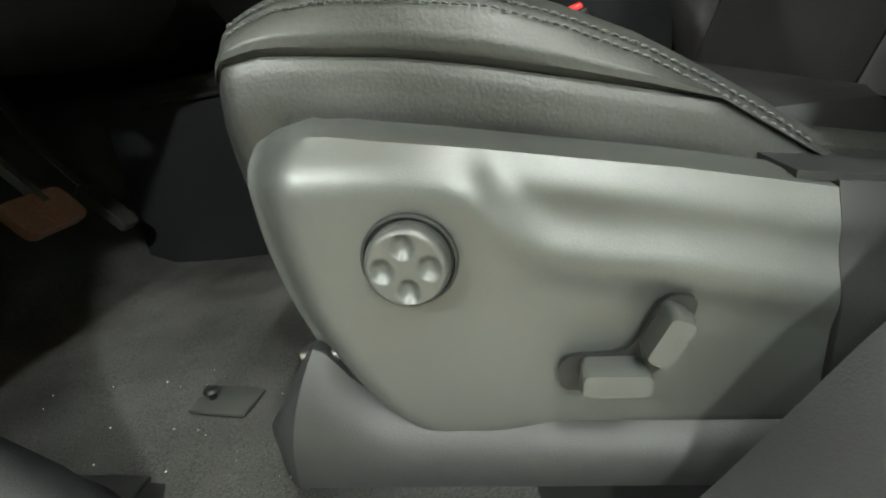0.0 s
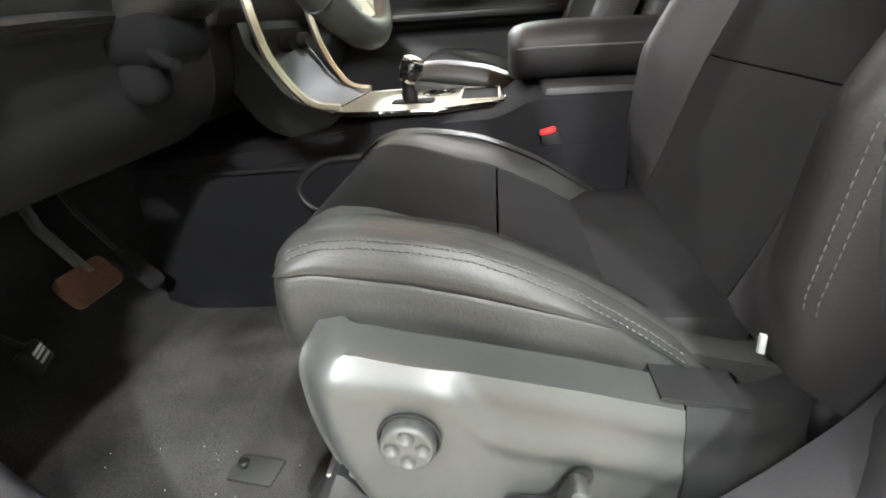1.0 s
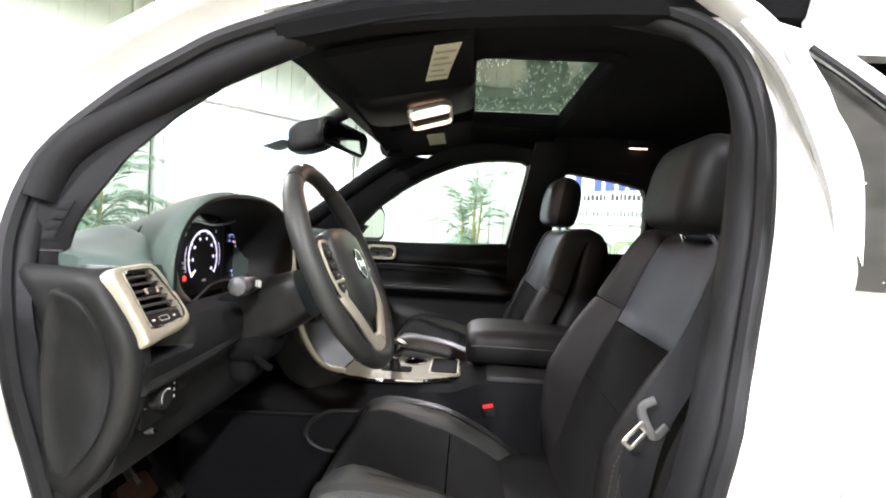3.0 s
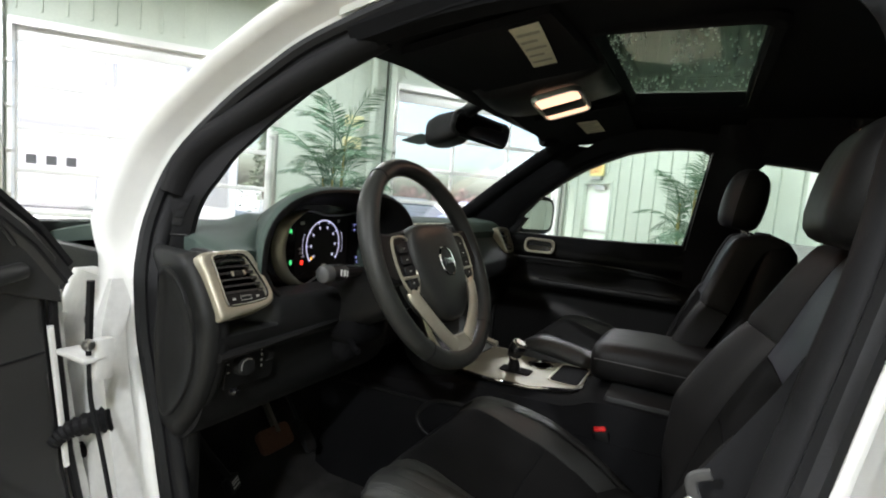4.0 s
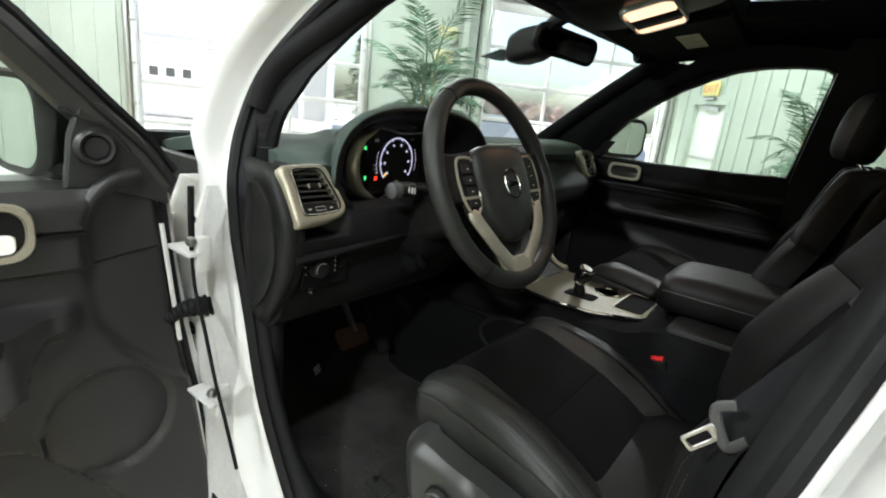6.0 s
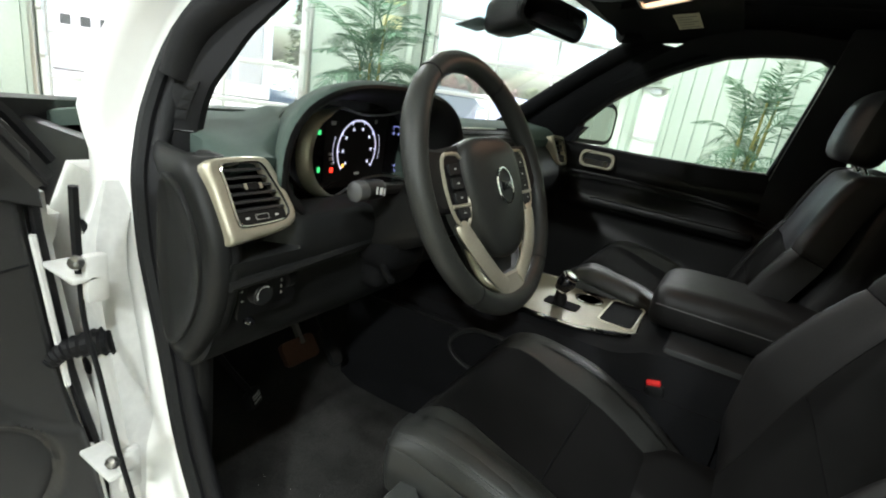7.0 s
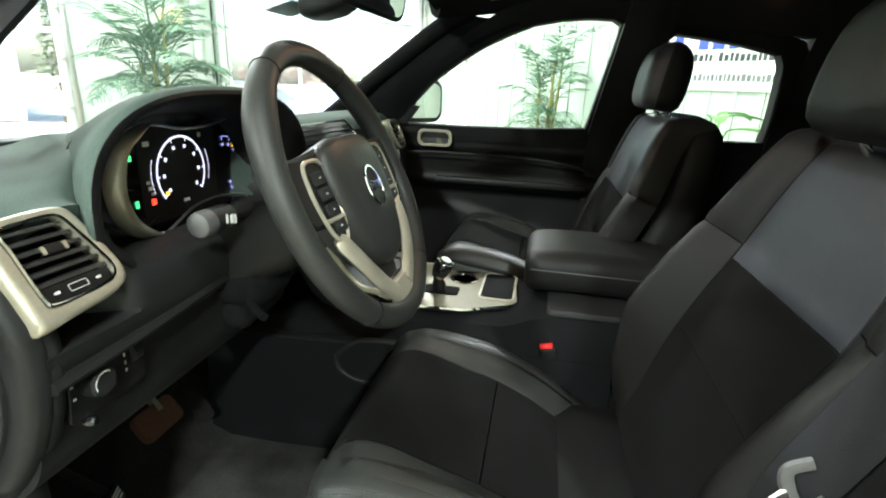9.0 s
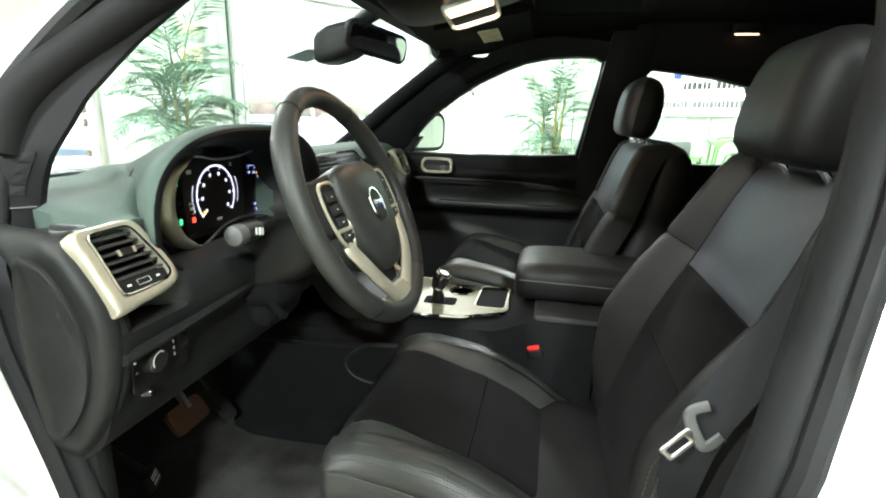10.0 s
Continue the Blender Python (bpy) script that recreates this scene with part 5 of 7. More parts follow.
def dash_top(u, v):
    y = -0.738 + 1.513 * v
    edge = -0.392 + 0.020 * ease(-0.62, -0.65, y) - 0.02 * ease(0.45, 0.1, abs(y)) - 0.035 * ease(-0.30, -0.18, y)
    x = -0.93 + (edge + 0.93) * u
    lo = -0.707 - 0.024 * ease(-0.46, -0.395, x)
    y = lo + (0.775 - lo) * v
    z = table(x, [(-0.93, 1.235), (-0.80, 1.260), (-0.65, 1.277), (-0.55, 1.278), (-0.47, 1.270), (-0.42, 1.261), (-0.38, 1.252)])
    z -= 0.026 * ease(0.88, 1.0, u) ** 2 * ease(-0.66, -0.60, y)
    z -= 0.008 * ease(0.69, 0.745, abs(y)) ** 2 + 0.020 * ease(-0.675, -0.735, y) ** 2
    flank = -0.402 - table(x, [(-0.72, 0.045), (-0.60, 0.086), (-0.54, 0.118), (-0.49, 0.152), (-0.44, 0.192), (-0.38, 0.245)])
    z += 0.026 * math.exp(-max(0.0, flank - y) / 0.026) * ease(-0.72, -0.55, x) * ease(-0.385, -0.43, x)
    half = table(x, [(-0.50, 0.10), (-0.46, 0.145), (-0.42, 0.190), (-0.38, 0.222)])
    well = ease(-0.402 - half, -0.402 - half + 0.012, y) * ease(-0.402 + half, -0.402 + half - 0.012, y) * ease(-0.50, -0.46, x)
    z = z * (1 - well) + 1.07 * well
    return Vector((x, y, z))


part("upper_pad", slab(bmh(), dash_top, 44, 150, (-0.01, 0, -0.03)), SOFT, dash, "soft grey-green upper pad", smooth=60)


def dash_face(u, v):
    y = -0.755 + 1.52 * v
    x, z = smooth_face[min(len(smooth_face) - 1, round(u * (len(smooth_face) - 1)))]
    well = ease(-0.640, -0.620, y) * ease(-0.165, -0.185, y)
    if z > 1.168:
        z = z * (1 - well) + 1.168 * well
    if z > 1.125:
        x -= 0.045 * ease(-0.64, -0.67, y)
    x -= 0.045 * ease(-0.24, -0.17, y)
    return Vector((x, y, z))


smooth_face = [(p.x, p.z) for p in smoothpath([(-0.400, 0, 1.245), (-0.384, 0, 1.228), (-0.354, 0, 1.19), (-0.330, 0, 1.156), (-0.325, 0, 1.135), (-0.326, 0, 1.112), (-0.336, 0, 1.088), (-0.352, 0, 1.072), (-0.36, 0, 1.0), (-0.39, 0, 0.95), (-0.47, 0, 0.91), (-0.60, 0, 0.90)], 4)]
part("lower_panel", slab(bmh(), dash_face, len(smooth_face) - 1, 90, (-0.03, 0, -0.004)), PLASTIC, dash, "charcoal lower panel", smooth=50)


# the dashboard's end beside the door opening, with a D-shaped cover
def cap_edge(z):
    return table(z, [(0.93, -0.415), (0.98, -0.375), (1.02, -0.350), (1.06, -0.335), (1.10, -0.327), (1.137, -0.326), (1.165, -0.333), (1.19, -0.346), (1.217, -0.364), (1.25, -0.385), (1.28, -0.410)])


CAPPROF = [(-0.15, -0.742), (-0.10, -0.766), (-0.05, -0.775), (-0.025, -0.778), (-0.012, -0.777), (-0.004, -0.772), (0.0, -0.764), (0.0, -0.752), (-0.012, -0.742), (-0.05, -0.742)]


def cap(u, v):
    z = 0.93 + 0.322 * v
    p = capline[round(u * (len(capline) - 1))]
    return Vector((cap_edge(z) + p.x, p.y + 0.02 * ease(1.225, 1.262, z) ** 2 + 0.02 * ease(0.98, 0.93, z), z))


capline = smoothpath([(x, y, 0) for x, y in CAPPROF], 4)
part("end_panel", slab(bmh(), cap, len(capline) - 1, 30, (0, 0.012, 0)), PLASTIC, dash, "charcoal dashboard end", smooth=60)
DCAP = smoothpath([(-0.434, 0, 1.222), (-0.415, 0, 1.221), (-0.392, 0, 1.207), (-0.366, 0, 1.17), (-0.352, 0, 1.125), (-0.353, 0, 1.08), (-0.368, 0, 1.035), (-0.392, 0, 1.0), (-0.415, 0, 0.982), (-0.432, 0, 1.0), (-0.445, 0, 1.09), (-0.442, 0, 1.17)], 4, closed=True)
bm = bmh()
cc = Vector((-0.40, 0, 1.10))
loft(bm, [[cc + (p - cc) * k + Vector((0, y, 0)) for p in DCAP] for y, k in ((-0.770, 1.0), (-0.7815, 1.0), (-0.7835, 0.985), (-0.7835, 0.93), (-0.781, 0.90), (-0.780, 0.5), (-0.780, 0.02))])
part("end_cover", bm, PLASTIC, dash, "smooth D-shaped end cover", smooth=60)


def vent(outer, inner, x, zc, slope, parent, sign, n=6):
    """An air vent: outer and inner outlines as (y, z) on a plane leaning back by slope; the surround is a broad satin silver moulding."""
    f = Vector((1, 0, slope)).normalized()
    w = Vector((-slope, 0, 1)).normalized()
    cy = sum(p[0] for p in inner) / len(inner)
    cz = sum(p[1] for p in inner) / len(inner)

    def at(p, d=0.0):
        return Vector((x - slope * (p[1] - zc), p[0], p[1])) + f * d

    o = smoothpath([at(p) for p in outer], 4, closed=True)
    i = smoothpath([at(p) for p in inner], 4, closed=True)
    if len(o) != len(i):
        o, i = o[:min(len(o), len(i))], i[:min(len(o), len(i))]
    rings = [[p - f * 0.03 for p in o], [p - f * 0.002 for p in o], [p * 0.9 + q * 0.1 + f * 0.003 for p, q in zip(o, i)], [p * 0.6 + q * 0.4 + f * 0.005 for p, q in zip(o, i)], [p * 0.15 + q * 0.85 + f * 0.004 for p, q in zip(o, i)], [p - f * 0.002 for p in i], [p - f * 0.03 for p in i]]
    v = part("air_vent", loft(bmh(), rings, cap=False), SILVER, parent, "air vent in a broad satin silver surround", smooth=50)
    part("vent_edge", tube(bmh(), [p + f * 0.0035 for p in i], 0.0018, 6, closed=True), CHROME, v)
    bm = bmh()
    plate(bm, [p - f * 0.0145 for p in i], f * -0.004)
    part("duct", bm, LINER, v)
    z0, z1 = min(p[1] for p in inner), max(p[1] for p in inner)

    def ends(z):
        ys = []
        for p, q in zip(inner, inner[1:] + inner[:1]):
            if (p[1] - z) * (q[1] - z) <= 0 and abs(p[1] - q[1]) > 1e-6:
                ys.append(p[0] + (q[0] - p[0]) * (z - p[1]) / (q[1] - p[1]))
        return min(ys), max(ys)

    for k in range(n):
        z = z0 + (z1 - z0) * (0.30 + 0.64 * k / (n - 1))
        y0, y1 = ends(z)
        bm = bmh()
        slab(bm, lambda u, q, z=z, y0=y0, y1=y1: at((y0 + (y1 - y0) * u, z), -0.013 + 0.012 * q + 0.002 * math.sin(math.pi * u)) + w * (0.002 - 0.004 * q), 6, 3, w * -0.0034)
        part("slat", bm, CHARCOAL, v)
    c = at((cy, z0 + (z1 - z0) * 0.62), 0.0)
    yd = Vector((0, 1, 0))
    knob = part("vent_tab", loft(bmh(), [[c + f * d + yd * (a * k) + w * (b * k) for a, b in rounded(0.022, 0.011, 0.005)] for d, k in ((-0.012, 1), (0.002, 1), (0.004, 0.8))]), DARK, v)
    for s in (-1, 1):
        bm = bmh()
        plate(bm, [c + f * 0.002 + yd * (s * 0.012 + a) + w * b for a, b in rounded(0.004, 0.009, 0.0015)], f * 0.0018)
        part("tab_trim", bm, SILVER, knob)
    y0, y1 = ends(z0 + (z1 - z0) * 0.14)
    cb = at(((y0 + y1) / 2, z0 + (z1 - z0) * 0.13), -0.003)
    bm = bmh()
    plate(bm, [cb + yd * a + w * b for a, b in rounded((y1 - y0) * 0.96, (z1 - z0) * 0.22, 0.004)], f * 0.003)
    bar = part("vent_bar", bm, DARK, v)
    for a in (-0.024, 0.024):
        bm = bmh()
        plate(bm, [cb + f * 0.003 + yd * (a + p) + w * q for p, q in rounded(0.006, 0.0028, 0.0006, 1)], f * 0.0004)
        part("legend", bm, LEGEND, bar)
    part("legend_box", tube(bmh(), [cb + f * 0.0032 + yd * p + w * q for p, q in rounded(0.021, 0.007, 0.001, 2)], 0.0004, 4, closed=True), LEGEND, bar)
    return v


DVO = [(-0.764, 1.249), (-0.725, 1.2535), (-0.685, 1.2535), (-0.666, 1.248), (-0.657, 1.228), (-0.649, 1.203), (-0.645, 1.181), (-0.653, 1.167), (-0.679, 1.160), (-0.718, 1.157), (-0.757, 1.154), (-0.761, 1.165), (-0.762, 1.185), (-0.763, 1.219)]
DVI = [(-0.742, 1.243), (-0.715, 1.246), (-0.688, 1.246), (-0.678, 1.241), (-0.670, 1.224), (-0.662, 1.204), (-0.657, 1.185), (-0.664, 1.175), (-0.685, 1.172), (-0.715, 1.171), (-0.737, 1.172), (-0.742, 1.178), (-0.743, 1.195), (-0.743, 1.221)]
vent(DVO, DVI, -0.347, 1.205, 0.57, dash, 1)
PVO = [(0.620, 1.274), (0.680, 1.278), (0.742, 1.270), (0.752, 1.240), (0.760, 1.205), (0.750, 1.178), (0.700, 1.174), (0.655, 1.182), (0.638, 1.225)]
PVI = [(0.640, 1.264), (0.682, 1.267), (0.728, 1.260), (0.736, 1.238), (0.742, 1.208), (0.736, 1.190), (0.702, 1.187), (0.668, 1.193), (0.654, 1.226)]
vent(PVO, PVI, -0.402, 1.225, 0.35, dash, -1, 4)
# slotted grille at the foot of the driver's pillar
gr = thing("pillar_grille", "small black slotted grille in the pillar trim", "grille", (-0.45, -0.72, 1.31))
gn = Vector((0.27, -0.96, 0.12)).normalized()
for k in range(4):
    q = []
    for a, b in ((0, 0), (1, 0), (1, 1), (0, 1)):
        z = 1.284 + 0.0145 * (k + b * 0.86)
        s = (z - 1.284) / 0.058
        q.append(pillar_foot(0.52 + 0.06 * s + a * (0.25 - 0.03 * s), (z - 1.215) / 0.345) + gn * 0.0006)
    bm = bmh()
    plate(bm, q, gn * 0.0012)
    part("slot", bm, RUBBER, gr, "black slot")
part("lower_joint", tube(bmh(), [pillar_foot(u, (1.268 - 1.215) / 0.345) + gn * 0.0008 for u in (0.35, 0.5, 0.65, 0.8, 0.95)], 0.0016, 5), CHARCOAL, gr)

# crease rail below the vent
part("crease_rail", tube(bmh(), smoothpath([(-0.330, -0.755, 1.091), (-0.331, -0.62, 1.096), (-0.334, -0.50, 1.102), (-0.35, -0.3, 1.106)], 5), 0.011, 8, flat=0.7), PLASTIC, dash)

# head lamp switch
bm = bmh()
plate(bm, [(-0.352, -0.672 + a + 0.12 * b, 1.058 + b) for a, b in rounded(0.105, 0.066, 0.006)], (0.006, 0, 0), bev=0.001)
panel = part("lamp_switch", bm, DARK, dash, "head lamp switch panel")
m = Matrix.Translation((-0.346, -0.694, 1.063)) @ pose(0, 0, 0, 0, 90, 0)
knob = part("switch_knob", lathe(bmh(), [(0.001, 0.016), (0.015, 0.016), (0.017, 0.014), (0.018, 0.0), (0.001, -0.002)], 24, m), PLASTIC, panel)
bm = bmh()
for k in range(12):
    a = radians(200 - 13 * k)
    c = Vector((-0.3295, -0.694 + 0.0125 * math.cos(a), 1.063 + 0.0125 * math.sin(a)))
    box(bm, c - Vector((0.0004, 0.0007, 0.0007)), c + Vector((0.0004, 0.0007, 0.0007)))
part("knob_mark", bm, LEGEND, knob)
bm = bmh()
for k in range(6):
    a = radians(200 - 32 * k)
    c = Vector((-0.3455, -0.694 + 0.027 * math.cos(a), 1.063 + 0.027 * math.sin(a)))
    box(bm, c - Vector((0.0004, 0.0018, 0.0012)), c + Vector((0.0004, 0.0018, 0.0012)))
for z in (1.05, 1.06, 1.07, 1.08):
    box(bm, (-0.3458, -0.651, z - 0.0022), (-0.3450, -0.6485, z + 0.0022))
part("switch_legend", bm, LEGEND, panel)
part("dimmer_wheel", lathe(bmh(), [(0.001, -0.006), (0.014, -0.006), (0.014, 0.006), (0.001, 0.006)], 16, Matrix.Translation((-0.350, -0.635, 1.068)) @ pose(0, 0, 0, 90)), PLASTIC, panel)
m = Matrix.Translation((-0.347, -0.705, 1.018)) @ pose(0, 0, 0, 0, 90, 0)
part("release_knob", lathe(bmh(), [(0.001, 0.008), (0.004, 0.008), (0.006, 0.005), (0.008, -0.004), (0.001, -0.004)], 16, m), PIANO, dash, "small glossy release knob")


# instrument hood and cluster
HC = -0.402


def arch(x, hw, top, base, n=28):
    out = []
    for j in range(n + 1):
        a = math.pi * j / n
        c, s = math.cos(a), math.sin(a)
        out.append(Vector((x, HC - hw * abs(c) ** 0.75 * (1 if c > 0 else -1), base + (top - base) * s ** 0.7)))
    tail = ((0.045, 0.05), (0.018, 0.028))
    lo = [Vector((x, HC - hw + k, base - d)) for k, d in tail]
    hi = [Vector((x, HC + hw - k, base - d)) for k, d in tail[::-1]]
    return lo + out + hi


outer = [arch(-0.346, 0.258, 1.372, 1.215), arch(-0.352, 0.261, 1.376, 1.215), arch(-0.366, 0.252, 1.377, 1.216), arch(-0.40, 0.226, 1.370, 1.222), arch(-0.44, 0.192, 1.357, 1.232), arch(-0.49, 0.152, 1.336, 1.246), arch(-0.54, 0.118, 1.316, 1.256), arch(-0.60, 0.086, 1.297, 1.262), arch(-0.66, 0.062, 1.283, 1.264), arch(-0.72, 0.045, 1.268, 1.258)]
hood = part("instrument_hood", loft(bmh(), outer, loop=False), SOFT, dash, "arched instrument hood", smooth=60)
lining = [arch(-0.346, 0.258, 1.372, 1.215), arch(-0.344, 0.252, 1.367, 1.214), arch(-0.350, 0.242, 1.361, 1.213), arch(-0.375, 0.218, 1.351, 1.211), arch(-0.41, 0.192, 1.341, 1.208), arch(-0.448, 0.168, 1.334, 1.205)]
part("hood_lining", loft(bmh(), lining, loop=False), DARK, dash, "black grained hood lining", smooth=60)
bm = bmh()
plate(bm, arch(-0.450, 0.185, 1.342, 1.203), (-0.02, 0, 0))
face = part("cluster_face", bm, PIANO, dash, "gloss black instrument cluster")
outl = [(-0.205, 1.215), (-0.200, 1.290), (-0.222, 1.325), (-0.27, 1.324), (-0.330, 1.314), (-0.400, 1.312), (-0.462, 1.321), (-0.512, 1.310), (-0.542, 1.275), (-0.546, 1.225), (-0.528, 1.186), (-0.490, 1.164), (-0.456, 1.162), (-0.428, 1.172), (-0.385, 1.188), (-0.325, 1.192), (-0.268, 1.184), (-0.225, 1.178)]
loopc = smoothpath([(-0.43, y, z) for y, z in outl], 4, closed=True)
part("cluster_rim", tube(bmh(), loopc, 0.0022, 6, closed=True), STEEL, face, "thin bright cluster rim")
OUTC = smoothpath([(-0.430, -0.462, 1.3235), (-0.428, -0.508, 1.314), (-0.427, -0.538, 1.296), (-0.426, -0.554, 1.263), (-0.426, -0.556, 1.230), (-0.427, -0.542, 1.194), (-0.428, -0.506, 1.166), (-0.430, -0.455, 1.1595)], 6)
INC = smoothpath([(-0.430, -0.463, 1.3205), (-0.412, -0.502, 1.308), (-0.412, -0.524, 1.291), (-0.412, -0.536, 1.262), (-0.412, -0.537, 1.230), (-0.412, -0.523, 1.197), (-0.412, -0.492, 1.173), (-0.430, -0.456, 1.1625)], 6)
bm = bmh()
slab(bm, lambda u, v: OUTC[round(u * (len(OUTC) - 1))].lerp(INC[round(u * (len(INC) - 1))], v) + Vector((0.005 * math.sin(math.pi * v), 0, 0)), len(OUTC) - 1, 6, (-0.006, 0, 0))
part("cluster_trim", bm, SILVER, face, "satin silver crescent")
bm = bmh()
plate(bm, [(-0.4502, -0.385 + a, 1.248 + b) for a, b in rounded(0.176, 0.130, 0.006)], (0.0012, 0, 0))
part("display", bm, DARK, face, "dark display panel")


def dial(y, z, r, a0, a1, ticks, material, x, parent, w=0.0022):
    bm = bmh()
    arc = []
    for k in range(33):
        a = radians(a0 + (a1 - a0) * k / 32)
        arc.append((Vector((x, y + (r - w) * math.cos(a), z + (r - w) * math.sin(a))), Vector((x, y + r * math.cos(a), z + r * math.sin(a)))))
    for (p, q), (s, t) in zip(arc, arc[1:]):
        bm.faces.new([bm.verts.new(c) for c in (p, q, t, s)])
    for k in range(ticks):
        a = radians(a0 + (a1 - a0) * k / (ticks - 1))
        d = Vector((0, math.cos(a), math.sin(a)))
        n = Vector((0, -math.sin(a), math.cos(a)))
        c = Vector((x, y, z))
        for r0, r1, ww in ((r * 0.86, r, 0.0011), (r * 0.66, r * 0.76, 0.003)):
            bm.faces.new([bm.verts.new(q) for q in (c + d * r0 - n * ww, c + d * r1 - n * ww, c + d * r1 + n * ww, c + d * r0 + n * ww)])
    part("dial", bm, material, parent, smooth=0)


def arc_line(y, z, r, a0, a1, w, material):
    """A thin curved gauge line on the cluster."""
    bm = bmh()
    rows = [[Vector((-0.4480, y + q * math.cos(radians(a0 + (a1 - a0) * k / 14)), z + q * math.sin(radians(a0 + (a1 - a0) * k / 14)))) for k in range(15)] for q in (r - w, r)]
    loft(bm, rows, loop=False, cap=False)
    part("gauge_line", bm, material, face, smooth=0)


dial(-0.385, 1.243, 0.057, -36, 220, 8, DIAL, -0.4480, face, 0.0036)
dial(-0.268, 1.240, 0.050, -75, 98, 7, BLUE, -0.4480, face, 0.0016)
arc_line(-0.385, 1.243, 0.068, 158, 202, 0.0014, DIAL)
arc_line(-0.385, 1.243, 0.068, -18, 26, 0.0014, DIAL)
for y, z, w, h, material in ((-0.455, 1.292, 0.012, 0.007, LEGEND), (-0.335, 1.297, 0.007, 0.007, LEGEND), (-0.452, 1.206, 0.008, 0.009, TELLTALE), (-0.489, 1.275, 0.007, 0.008, GREEN), (-0.485, 1.208, 0.006, 0.010, GREEN), (-0.422, 1.213, 0.006, 0.006, AMBER), (-0.240, 1.272, 0.007, 0.007, AMBER), (-0.226, 1.212, 0.008, 0.008, AMBER), (-0.38, 1.196, 0.014, 0.005, LEGEND), (-0.459, 1.236, 0.006, 0.005, LEGEND), (-0.456, 1.227, 0.008, 0.006, LEGEND), (-0.452, 1.218, 0.006, 0.004, LEGEND)):
    bm = bmh()
    box(bm, (-0.4490, y - w / 2, z - h / 2), (-0.4480, y + w / 2, z + h / 2))
    part("tell_tale", bm, material, face)

# centre stack: storage lid, screen and controls
bm = bmh()
def cvent(a, b, d=0.0):
    """A place on the sloping centre outlet: a across, b up, d out of its face."""
    return Vector((-0.434 - 0.9 * b + 0.74 * d, 0.112 + a, 1.264 + b + 0.67 * d))


plate(bm, [cvent(a, b) for a, b in rounded(0.40, 0.042, 0.012)], Vector((0.74, 0, 0.67)) * 0.005, bev=0.001)
stack = part("centre_vents", bm, DARK, dash, "centre vents with a chrome frame")
part("vent_frame", tube(bmh(), [cvent(a, b, 0.005) for a, b in rounded(0.40, 0.042, 0.012)], 0.0045, 6, closed=True), CHROME, stack)
for k in range(3):
    bm = bmh()
    plate(bm, [cvent(a, b + 0.010 * (k - 1), 0.005) for a, b in rounded(0.37, 0.003, 0.001, 1)], Vector((0.74, 0, 0.67)) * 0.004)
    part("slat", bm, PLASTIC, stack)
bm = bmh()
plate(bm, [(-0.395, 0.08 + a, 1.15 + b) for a, b in rounded(0.26, 0.14, 0.012)], (0.014, 0, 0), bev=0.003)
part("touch_screen", bm, PIANO, dash, "dark touch screen")
bm = bmh()
plate(bm, [(-0.375, 0.08 + a, 1.045 + b) for a, b in rounded(0.25, 0.06, 0.01)], (0.012, 0, 0), bev=0.003)
ctl = part("climate_panel", bm, DARK, dash)
for y in (-0.02, 0.08, 0.18):
    part("knob", lathe(bmh(), [(0.001, 0.02), (0.016, 0.02), (0.018, 0.0), (0.001, 0.0)], 20, Matrix.Translation((-0.363, y, 1.045)) @ pose(0, 0, 0, 0, 90)), PLASTIC, ctl)
for y in (-0.075, 0.235):
    part("stack_trim", tube(bmh(), smoothpath([(-0.375, y, 1.25), (-0.36, y, 1.15), (-0.335, y, 1.03), (-0.28, y * 0.9 + 0.005, 0.945), (-0.22, y * 0.85 + 0.008, 0.928)], 5), 0.009, 6), SILVER, dash, "satin silver stack trim")
bm = bmh()
slab(bm, lambda u, v: Vector((table(u, [(0, -0.40), (0.5, -0.375), (0.8, -0.31), (1, -0.22)]), -0.075 + 0.31 * v, table(u, [(0, 1.23), (0.5, 1.05), (0.8, 0.95), (1, 0.915)]))), 12, 8, (-0.06, 0, -0.05))
part("centre_facing", bm, DARK, dash)

# steering column, stalks and the loose bottom shroud
col = thing("steering_column", "black steering column shroud with stalks", "steering column", (-0.35, -0.4, 1.1))
ax = Vector((0.90, 0.0, 0.43)).normalized()
c0 = Vector((-0.155, -0.40, 1.238))
rings = []
for d, w, h in ((-0.33, 0.13, 0.10), (-0.22, 0.13, 0.12), (-0.12, 0.115, 0.115), (-0.075, 0.10, 0.10)):
    c = c0 + ax * d + Vector((0, 0, -0.02))
    up = Vector((-0.43, 0, 0.90))
    rings.append([c + Vector((0, a, 0)) + up * b for a, b in rounded(w, h, 0.035, 4)])
part("shroud", loft(bmh(), rings), DARK, col)
bm = bmh()
box(bm, (-0.38, -0.465, 1.045), (-0.275, -0.345, 1.12), 0.034, 4)
box(bm, (-0.36, -0.455, 1.005), (-0.31, -0.405, 1.06), 0.02, 3)
part("lower_shroud", bm, LINER, col, "black lower shroud")
st = part("stalk", tube(bmh(), smoothpath([(-0.30, -0.43, 1.205), (-0.295, -0.50, 1.211), (-0.292, -0.55, 1.213)], 4), 0.010, 8), DARK, col)
SM = Matrix.Translation((-0.292, -0.500, 1.212)) @ pose(0, 0, 0, 90)
part("stalk_barrel", lathe(bmh(), [(0.001, 0.0), (0.011, 0.0), (0.0148, 0.004), (0.0165, 0.012), (0.017, 0.046), (0.001, 0.046)], 24, SM), DARK, st, "black stalk barrel")
